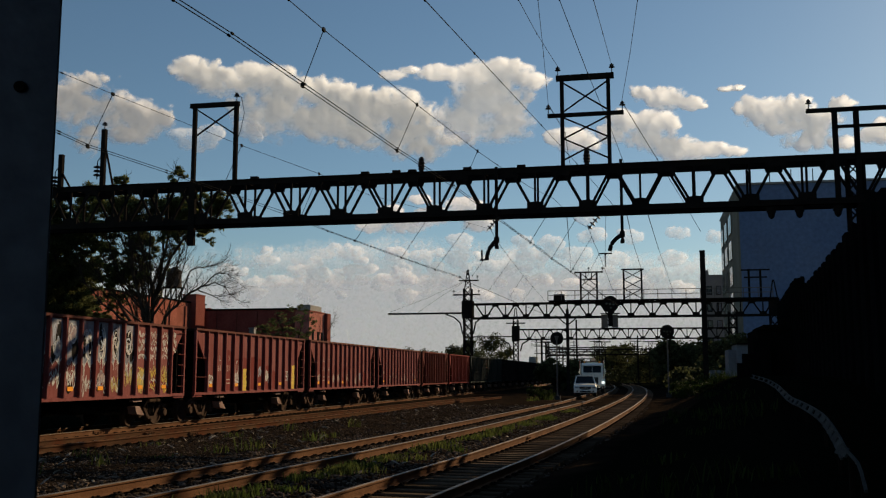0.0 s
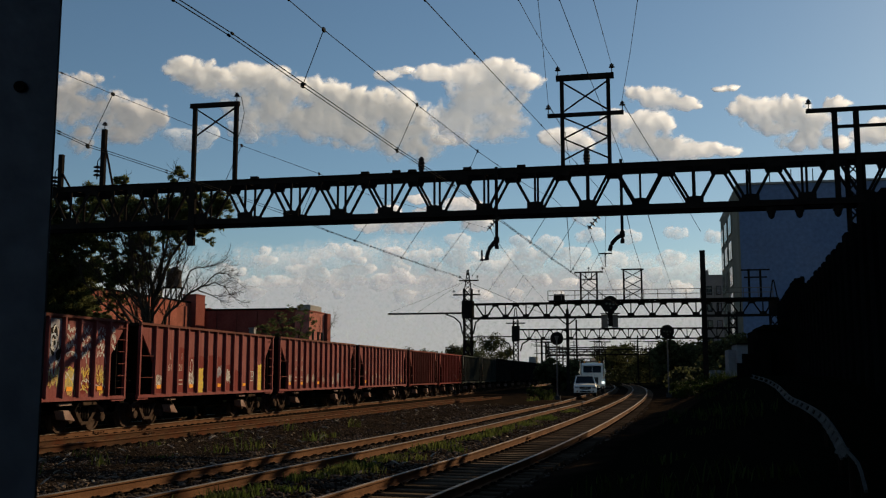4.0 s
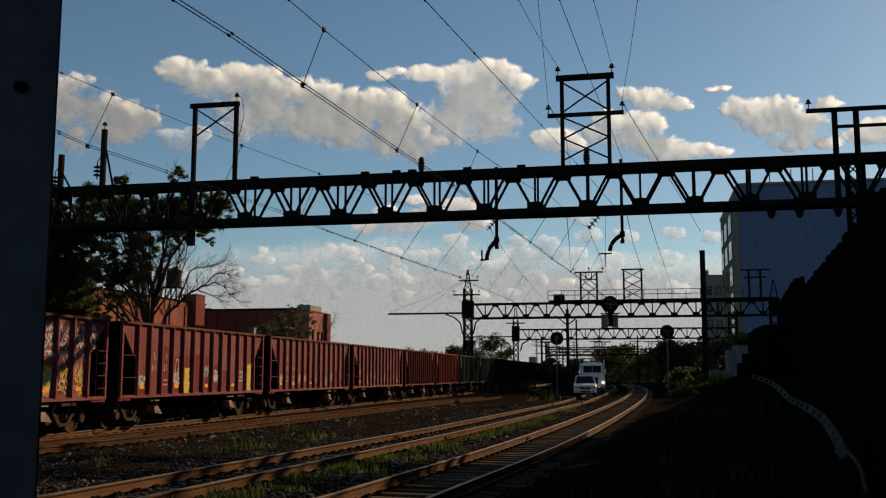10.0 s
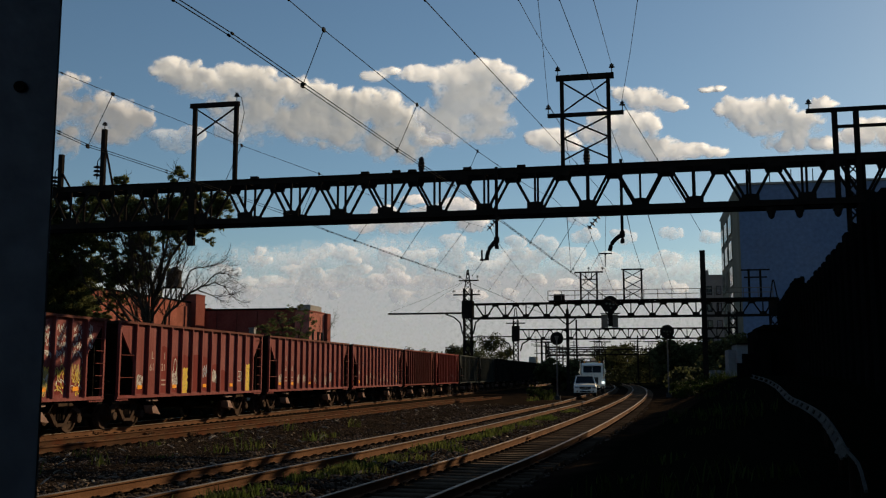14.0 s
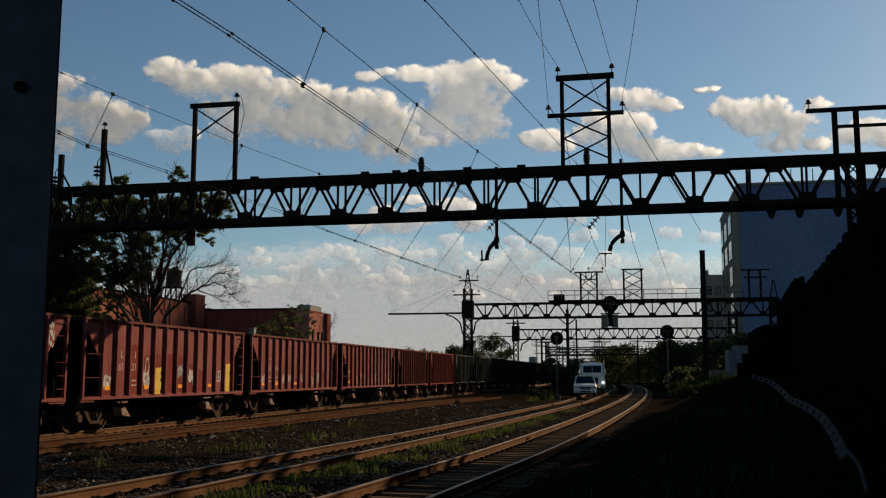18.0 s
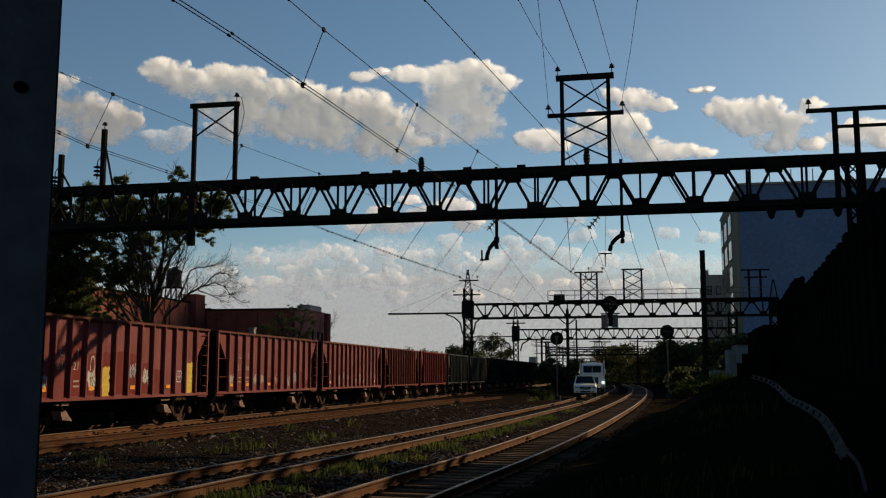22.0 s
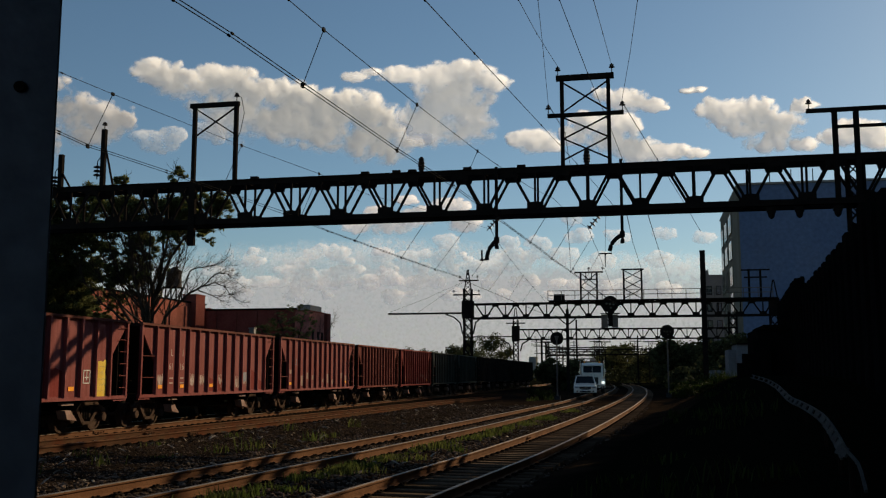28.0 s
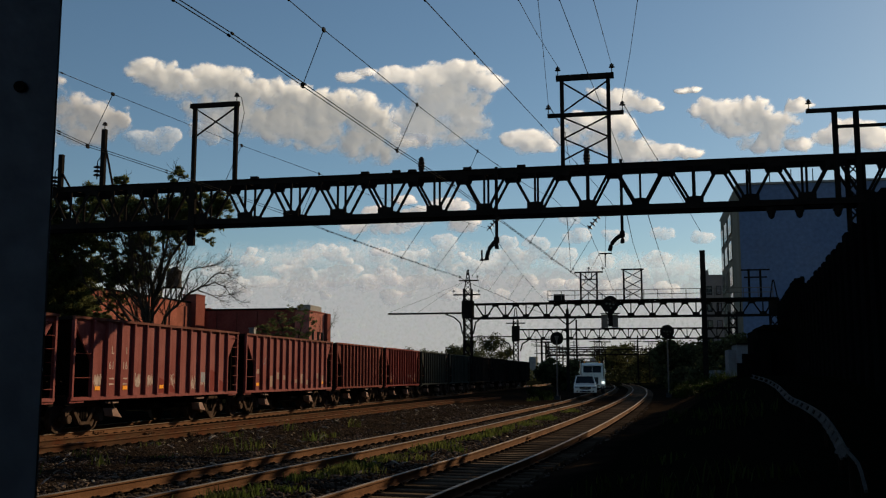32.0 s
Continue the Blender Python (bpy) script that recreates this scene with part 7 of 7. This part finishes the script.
# ---- clouds: drifting relief banks with thin edges ----
def cloud_material(name="cloud", glow_strength=0.10, back=(0.71, 0.71, 0.76), front=(0.62, 0.60, 0.63), tone=(0.94, 0.94, 1.0)):
    m = bpy.data.materials.new(name)
    m.use_nodes = True
    t = m.node_tree
    n, link = t.nodes, t.links
    n.remove(n["Principled BSDF"])
    at = n.new("ShaderNodeAttribute")
    at.attribute_name = "cloud_cover"
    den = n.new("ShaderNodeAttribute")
    den.attribute_name = "cloud_greying"
    co = n.new("ShaderNodeTexCoord")
    wisp = n.new("ShaderNodeTexNoise")
    wisp.inputs["Scale"].default_value = 0.055
    wisp.inputs["Detail"].default_value = 5
    wisp.inputs["Roughness"].default_value = 0.62
    link.new(co.outputs["Object"], wisp.inputs["Vector"])
    dif = n.new("ShaderNodeBsdfDiffuse")
    dif.inputs["Color"].default_value = (*front, 1)
    tra = n.new("ShaderNodeBsdfTranslucent")
    tra.inputs["Color"].default_value = (*back, 1)
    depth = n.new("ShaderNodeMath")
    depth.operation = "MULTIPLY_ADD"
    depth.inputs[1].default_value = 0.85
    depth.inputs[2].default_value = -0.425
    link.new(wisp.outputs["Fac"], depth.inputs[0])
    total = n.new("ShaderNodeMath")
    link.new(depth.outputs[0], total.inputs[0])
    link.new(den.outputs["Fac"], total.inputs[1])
    # vertex greying mixes in the dull shader: shade put into the cloud's colour
    grey_mix = n.new("ShaderNodeMapRange")
    grey_mix.inputs["From Min"].default_value = 0.15
    grey_mix.inputs["From Max"].default_value = 1.15
    grey_mix.inputs["To Min"].default_value = 0.02
    grey_mix.inputs["To Max"].default_value = 0.76
    link.new(total.outputs[0], grey_mix.inputs["Value"])
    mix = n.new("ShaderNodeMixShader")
    link.new(grey_mix.outputs[0], mix.inputs[0])
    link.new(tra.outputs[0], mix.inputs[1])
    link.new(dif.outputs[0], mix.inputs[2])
    clear = n.new("ShaderNodeBsdfTransparent")
    fray = n.new("ShaderNodeMath")
    fray.operation = "MULTIPLY_ADD"
    fray.inputs[1].default_value = 0.75
    fray.inputs[2].default_value = -0.375
    link.new(wisp.outputs["Fac"], fray.inputs[0])
    cover = n.new("ShaderNodeMath")
    link.new(fray.outputs[0], cover.inputs[0])
    link.new(at.outputs["Fac"], cover.inputs[1])
    edge = n.new("ShaderNodeMapRange")
    edge.interpolation_type = "SMOOTHSTEP"
    edge.inputs["From Min"].default_value = 0.12
    edge.inputs["From Max"].default_value = 0.95
    link.new(cover.outputs[0], edge.inputs["Value"])
    mx = n.new("ShaderNodeMixShader")
    link.new(edge.outputs[0], mx.inputs[0])
    link.new(clear.outputs[0], mx.inputs[1])
    # slight glow added to stand in for light scattered within the cloud
    glow = n.new("ShaderNodeEmission")
    glow.inputs["Color"].default_value = (*tone, 1)
    glow.inputs["Strength"].default_value = glow_strength
    both = n.new("ShaderNodeAddShader")
    link.new(mix.outputs[0], both.inputs[0])
    link.new(glow.outputs[0], both.inputs[1])
    link.new(both.outputs[0], mx.inputs[2])
    link.new(mx.outputs[0], n["Material Output"].inputs["Surface"])
    return m


M_CLOUD = cloud_material()
M_CLOUD_GREY = cloud_material("grey_cloud", 0.085, (0.58, 0.57, 0.62), (0.53, 0.515, 0.545))
# brighter copy of the cloud colours for clouds on the sun's side
M_CLOUD_SUNWARD = cloud_material("sunward_cloud", 0.13, (0.73, 0.73, 0.79), (0.75, 0.73, 0.77))
M_PUFF = cloud_material("small_cloud", 0.12, (0.67, 0.65, 0.71), (0.81, 0.775, 0.80), (1.0, 0.96, 1.0))
M_HAZE = cloud_material("haze_cloud", 0.15, (0.68, 0.67, 0.75), (0.85, 0.825, 0.87), (0.98, 0.95, 1.0))


def cloud(puffs, dist, step, rough, seed, label, relief=0.45, most=1.0, grain=1.0, deep=75.0, whole=True, mat=None):
    """One drifting cloud from soft puffs (across, up, half width, half height) in pixels of the camera's view."""
    k = dist / 1728.0
    x0 = min(p[0] - p[2] for p in puffs) - 40
    x1 = max(p[0] + p[2] for p in puffs) + 40
    y0 = min(p[1] - p[3] for p in puffs) - 40
    y1 = max(p[1] + p[3] for p in puffs) + 30
    nx, ny = int((x1 - x0) / step) + 1, int((y1 - y0) / step) + 1
    X, Y = np.meshgrid(x0 + step * np.arange(nx), y0 + step * np.arange(ny))
    base = np.full(X.shape, -9.0)
    for cx, cy, rx, ry in puffs:
        g = 1 - ((X - cx) / rx) ** 2 - ((Y - cy) / np.where(Y > cy, ry, ry * 1.25)) ** 2
        base = np.maximum(base, g) + 0.25 * np.clip(np.minimum(base, g), 0, 1)
    tur, low = np.zeros(X.shape), np.zeros(X.shape)
    for j in range(ny):
        for i in range(nx):
            if base[j, i] > -1.6:
                p = Vector((X[j, i] * 0.016 + seed, Y[j, i] * 0.02, seed * 1.7)) * grain
                low[j, i] = noise.fractal(p * 1.1, 1.0, 2.1, 2)
                tur[j, i] = 0.8 * noise.fractal(p, 1.0, 2.1, 5) + 1.1 * (noise.turbulence(p * 1.5, 4, True) - 0.42)
    d = np.clip(base, -2, 1.0) + 0.34 + rough * tur
    # how much cloud lies above: greys the base as painted shade, and frays it
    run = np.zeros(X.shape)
    for j in range(ny - 2, -1, -1):
        run[j] = np.where(d[j] > 0.05, np.minimum(run[j + 1] + step, deep), np.maximum(run[j + 1] - 2 * step, 0))
    for _ in range(24):
        run[:, 1:-1] = (run[:, :-2] + 2 * run[:, 1:-1] + run[:, 2:]) / 4
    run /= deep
    cover = np.clip(d / (0.62 + 0.75 * run), 0, 1.6)
    cover = np.minimum(cover, most)
    # shade painted per vertex, greyer towards the base
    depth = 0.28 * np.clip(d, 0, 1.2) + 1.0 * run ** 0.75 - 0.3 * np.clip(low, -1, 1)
    soft = np.clip(d, 0, None)
    for _ in range(9):
        soft[1:-1] = (soft[:-2] + 2 * soft[1:-1] + soft[2:]) / 4
        soft[:, 1:-1] = (soft[:, :-2] + 2 * soft[:, 1:-1] + soft[:, 2:]) / 4
    soft = soft * 0.8 + np.clip(d, 0, None) * 0.2
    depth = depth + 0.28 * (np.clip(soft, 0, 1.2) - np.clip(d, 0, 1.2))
    lift = np.sqrt(soft) * 45 * relief + (low * 12 + tur * 2.2 / grain ** 2) * relief * np.clip(d * 3, 0, 1) * (1 - 0.6 * run) / grain
    s = Shape()
    idx = -np.ones(X.shape, int)
    val, val2 = [], []
    keep = np.zeros(X.shape, bool)
    keep[:-1, :-1] = (d[:-1, :-1] > 0) | (d[1:, :-1] > 0) | (d[:-1, 1:] > 0) | (d[1:, 1:] > 0)
    # stray scraps far smaller than the main body are dropped
    if whole:
        mark, sizes = np.zeros(X.shape, int), [0]
        for j0, i0 in zip(*np.nonzero(keep)):
            if mark[j0, i0]:
                continue
            sizes.append(0)
            mark[j0, i0] = len(sizes) - 1
            stack = [(j0, i0)]
            while stack:
                j, i = stack.pop()
                sizes[-1] += 1
                for b, a in ((j + 1, i), (j - 1, i), (j, i + 1), (j, i - 1)):
                    if 0 <= b < ny and 0 <= a < nx and keep[b, a] and not mark[b, a]:
                        mark[b, a] = len(sizes) - 1
                        stack.append((b, a))
        keep &= mark == int(np.argmax(sizes))
    for j in range(ny - 1):
        for i in range(nx - 1):
            if keep[j, i]:
                q = []
                for b, a in ((j, i), (j, i + 1), (j + 1, i + 1), (j + 1, i)):
                    if idx[b, a] < 0:
                        idx[b, a] = len(s.v)
                        s.v.append((X[b, a] * k, Y[b, a] * k, -lift[b, a] * k))
                        val.append(float(cover[b, a]))
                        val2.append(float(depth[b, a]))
                    q.append(int(idx[b, a]))
                s.f.append(tuple(q))
    ob = part("cloud", s, mat or M_CLOUD, None, smooth=True)
    att = ob.data.attributes.new("cloud_cover", "FLOAT", "POINT")
    att.data.foreach_set("value", val)
    att = ob.data.attributes.new("cloud_greying", "FLOAT", "POINT")
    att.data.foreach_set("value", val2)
    ob.matrix_basis = CAM_POSE @ Matrix.Translation((0, 0, -dist))
    return tagged(ob, label, "cloud", "drifting clouds" if whole else "", "" if whole else "stuff")


def puffs(*rows):
    return [(x - 784, 441 - y, a * 1.17, b * 1.2) for x, y, a, b in rows]


CLOUDS = []     # (cloud, distance, drift per second across the view)
HIGH, LOW = 1500.0, 3200.0
DRIFT = 2.42


def high_cloud(label, rough, seed, step, deep, grain, *rows, most=1.0):
    """The nearer a cloud stands to the sun, the brighter its material is coloured."""
    mat = M_CLOUD_GREY if rows[0][0] < 300 else M_CLOUD if rows[0][0] < 700 else M_CLOUD_SUNWARD
    CLOUDS.append((cloud(puffs(*rows), HIGH, step, rough, seed, label, most=most, grain=grain, deep=deep, mat=mat), HIGH, DRIFT))


high_cloud("large white cumulus cloud with a grey base", 0.72, 1.3, 2.3, 50.0, 1.35,
           (335, 121, 34, 20), (372, 137, 42, 24), (437, 134, 40, 24), (480, 150, 50, 28), (520, 158, 34, 24), (580, 168, 42, 26), (625, 178, 46, 28),
           (680, 188, 44, 28), (722, 205, 42, 32), (755, 245, 40, 28), (800, 243, 26, 12), (705, 243, 44, 26), (470, 195, 66, 36), (560, 208, 76, 32), (640, 220, 60, 30))
high_cloud("white cumulus cloud with a ragged edge", 0.74, 4.1, 2.3, 44.0, 1.35,
           (150, 146, 44, 18), (120, 180, 50, 34), (185, 190, 50, 30), (245, 206, 46, 28), (285, 210, 22, 16), (150, 240, 22, 24), (215, 232, 44, 14))
high_cloud("soft grey-white scrap of cloud", 0.5, 3.3, 2.4, 40.0, 1.4, (345, 248, 34, 15), (372, 232, 22, 11), (318, 236, 22, 9), most=0.5)
high_cloud("thin pale shred of cloud", 0.6, 14.2, 2.4, 40.0, 1.4, (434, 226, 22, 14), (448, 240, 12, 9), most=0.5)
high_cloud("billowing white cloud with a grey underside", 0.70, 7.7, 2.3, 60.0, 1.35,
           (778, 126, 44, 12), (835, 130, 44, 20), (900, 124, 40, 20), (940, 140, 28, 13), (885, 165, 50, 34), (905, 210, 38, 28), (850, 180, 44, 34), (815, 210, 40, 30), (868, 228, 48, 20), (838, 222, 46, 24))
high_cloud("bright white cloud with torn edges", 0.9, 9.2, 2.2, 40.0, 1.8, (1138, 163, 22, 12), (1180, 171, 38, 16), (1222, 180, 26, 10), (1246, 186, 10, 5))
high_cloud("long bright cloud trailing to one side", 0.85, 5.6, 2.2, 46.0, 1.7,
           (1120, 208, 38, 15), (1162, 216, 36, 18), (1090, 236, 30, 16), (1150, 242, 44, 18), (1196, 256, 44, 15), (1205, 268, 56, 12), (1262, 264, 34, 10), (1300, 266, 24, 8))
high_cloud("small soft white cloud", 0.6, 2.2, 2.4, 50.0, 1.4, (1014, 245, 34, 18), (985, 240, 20, 11), (1046, 252, 20, 10))
high_cloud("thin pale shred of cloud", 0.7, 11.4, 2.2, 40.0, 1.5, (700, 131, 24, 8), (722, 122, 16, 6))
high_cloud("small wisp of white cloud", 0.8, 8.9, 1.6, 40.0, 1.6, (1290, 156, 16, 4), (1306, 153, 14, 5))
high_cloud("broad white cloud with soft edges", 0.85, 6.4, 2.2, 50.0, 1.7,
           (1332, 192, 26, 18), (1370, 196, 40, 22), (1415, 206, 40, 26), (1452, 222, 36, 26), (1490, 183, 22, 10), (1470, 205, 26, 16), (1440, 246, 44, 15), (1488, 248, 26, 10), (1390, 226, 40, 10))
high_cloud("white cloud passing behind the far frame", 0.6, 16.4, 2.4, 60.0, 1.5, (1556, 236, 34, 13), (1590, 226, 36, 18), (1630, 240, 40, 16), (1600, 178, 26, 8))
puff_rng = random.Random(17)
for lo, hi, rows_y, label in ((390, 720, ((444, 0.4), (462, 0.4), (480, 0.6), (500, 0.65), (522, 0.35)), "distant bank of small white cumulus clouds"), (680, 1040, ((388, 0.25), (430, 0.4), (452, 0.6), (472, 0.65), (496, 0.65), (522, 0.35)), "distant band of small cumulus clouds"), (1030, 1330, ((416, 0.2), (456, 0.35), (482, 0.25), (506, 0.4)), "scattered distant small white clouds")):
    rows = []
    for yy, density in rows_y:
        x = lo + puff_rng.uniform(0, 30)
        while x < hi:
            w = puff_rng.uniform(9, 21)
            if puff_rng.random() < density:
                for q in range(3):
                    rows.append((x + w * puff_rng.uniform(-0.9, 0.9) * min(q, 1), yy + puff_rng.uniform(-5, 5) - q, w * (1 - 0.3 * q), w * puff_rng.uniform(0.4, 0.62) * (1 - 0.2 * q)))
            x += w * puff_rng.uniform(1.2, 2.4)
    CLOUDS.append((cloud(puffs(*rows), LOW, 1.9, 0.62, yy * 0.013 + lo, label, 0.25, 0.5, 2.6, 40.0, False, M_PUFF), LOW, 0.85))
middle = cloud(puffs((715, 396, 40, 15), (770, 380, 32, 13), (820, 362, 32, 12), (845, 392, 30, 13), (688, 374, 22, 10), (744, 352, 18, 7), (655, 398, 26, 11)), LOW, 1.9, 0.62, 23.4, "torn row of pale clouds over the distant bank", 0.25, 0.8, 2.2, 40.0, True, M_PUFF)
CLOUDS.append((middle, LOW, 0.85))
haze = cloud(puffs((300, 600, 420, 110), (700, 590, 480, 130), (1100, 590, 460, 110), (560, 540, 280, 40), (900, 528, 290, 48)), LOW * 1.25, 7.0, 0.14, 12.3, "pale grey haze cloud above the horizon", 0.1, 0.82, 1.0, 60.0, False, M_HAZE)
CLOUDS.append((haze, LOW * 1.25, 0.5))

# ---- street above the wall: the lorry whose shade crosses the tracks ----
lorry = thing("box_lorry", "plain white box lorry on the street above", "truck")
part("box_body", Shape().box((0, 0, 2.7), (2.5, 12.4, 3.4)), M_CAR_WHITE, lorry)
part("chassis", Shape().box((0, 0, 0.85), (1.0, 12.0, 0.3)), M_UNDER, lorry)
part("cab", Shape().slab([(-8.6, 0.6), (-8.6, 1.7), (-8.2, 2.9), (-6.5, 3.0), (-6.5, 0.6)], "x", -1.2, 1.2), M_CAR_WHITE, lorry)
for sx in (-1, 1):
    for yy in (-7.6, 3.6, 4.9):
        wheel_part(lorry, sx * 1.05, yy, 0.5, 0.3)

# ---- unseen tall walls added so that their shade edge falls along the near rail ----
for ya, yb, off, top in ((4.0, 45.2, 6.13, 12.2), (62.7, 71.7, 14.0, 19.3)):
    sw = thing("shade_wall", "unseen plain wall added to shade the near track", "wall", kind="structure")
    a, b = WALL_X0 + off + WALL_DX * ya, WALL_X0 + off + WALL_DX * yb
    s = Shape().slab([(a, ya), (b, yb), (b + 0.47, yb), (a + 0.47, ya)], "z", 0.0 if ya > 50 else 5.0, top)
    part("wall_body", s, M_DULL_GREY, sw)

# ---- unseen roof and walls added round the camera to darken the bank and post ----
shelter = thing("shelter", "unseen dark roof and walls added to darken the bank", "shelter", kind="structure")
part("blocker_roof", Shape().box((0.5, -5.0, 5.5), (6.2, 26.0, 0.2)), M_FENCE, shelter)
part("blocker_rear", Shape().box((0.5, -18.0, 2.6), (6.2, 0.2, 5.8)), M_FENCE, shelter)
part("blocker_side", Shape().box((-2.55, -12.0, 2.6), (0.1, 12.0, 5.8)), M_FENCE, shelter)

# ---- a low cloud out of sight whose shade crosses the brick buildings ----
shade = Shape()
bl = bmesh.new()
bmesh.ops.create_icosphere(bl, subdivisions=4, radius=1)
for v in bl.verts:
    n_ = 1 + 0.22 * noise.noise(v.co * 2.1) + 0.1 * noise.noise(v.co * 5.0)
    shade.v.append((v.co.x * 31 * n_, v.co.y * 13 * n_, v.co.z * 2.2 * n_))
shade.f = [tuple(v.index for v in f.verts) for f in bl.faces]
bl.free()
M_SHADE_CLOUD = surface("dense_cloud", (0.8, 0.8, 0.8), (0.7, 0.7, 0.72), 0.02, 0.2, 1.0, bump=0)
low_cloud = tagged(part("cloud", shade, M_SHADE_CLOUD, smooth=True), "low dense white cloud drifting past the sun", "cloud", "drifting clouds")


# ---- what moves ----
# train position along the track, against where it stands at 6 s
TRAIN_ROWS = [
    (0, 5.08), (1, 3.72), (2, 2.65), (3, 1.69), (3.5, 1.29), (5.5, 0.32), (6, 0.13), (7, -0.18), (7.5, -0.18), (12.5, -0.18), (13.5, -0.27), (14.5, -0.42), (16.5, -1.28), (17, -1.57), (18, -2.34), (19, -3.07), (20, -3.91), (21, -4.77), (22, -5.68), (23, -6.61), (24, -7.5), (25, -8.48), (25.5, -8.99), (27.5, -11.1), (28, -11.64), (29, -12.66), (30, -13.7), (31, -14.65), (32.0, -15.6)
]


def motions():
    for wg, y0 in TRAIN:
        walk(wg, [(t, pose(TRAIN_X, y0 + s, 0)) for t, s in TRAIN_ROWS])
    fine_rows = []
    for (ta, sa), (tb, sb) in zip(TRAIN_ROWS, TRAIN_ROWS[1:]):
        n = max(1, math.ceil(abs(sb - sa) / 0.5))
        fine_rows += [(ta + (tb - ta) * k / n, sa + (sb - sa) * k / n) for k in range(n)]
    fine_rows.append(TRAIN_ROWS[-1])
    for wg, y0 in TRAIN[:4]:
        for w in WHEELS[wg.name]:
            at = w.location.copy()
            walk(w, [(t, Matrix.Translation(at) @ Matrix.Rotation(-s / 0.42, 4, "X")) for t, s in fine_rows])
    for c, dist, drift in CLOUDS:
        k = dist / 1728.0
        walk(c, [(t, CAM_POSE @ Matrix.Translation((-drift * t * k, -0.12 * drift / 2.5 * t * k, -dist))) for t in (0.0, 32.0)])

    # the unseen lorry: time, place off its lane, y of its middle, heading; its path bends to stay out of view
    lorry_rows = []
    for t, off, y, turn in ((0.0, 85.0, 62.0, -84.0), (8.0, 26.0, 55.5, -80.0), (9.5, 14.5, 53.0, -70.0), (10.5, 8.2, 51.2, -58.0), (11.3, 4.6, 48.8, -40.0), (12.0, 2.3, 45.4, -21.0), (12.5, 0.9, 42.4, -11.0), (13.0, 0.2, 39.4, -6.0), (14.0, 0.0, 33.4, -4.5), (15.0, 0.0, 27.4, -4.5), (18.0, 0.0, 9.0, -4.5), (24.0, 0.0, -28.0, -4.5), (32.0, 0.0, -76.0, -4.5)):
        x = WALL_X0 + WALL_DX * y + 4.55 + off
        lorry_rows.append((t, pose(x, y, max(ground_z(x, y), 0.0) + 0.03, 0, 0, turn)))
    walk(lorry, lorry_rows)
    far = SUN_DIR * 1000.0
    walk(low_cloud, [(t, pose(-157.5 + 5.0 * t + far.x, 95.0 + far.y, 6.0 + far.z)) for t in (0.0, 32.0)])


motions()
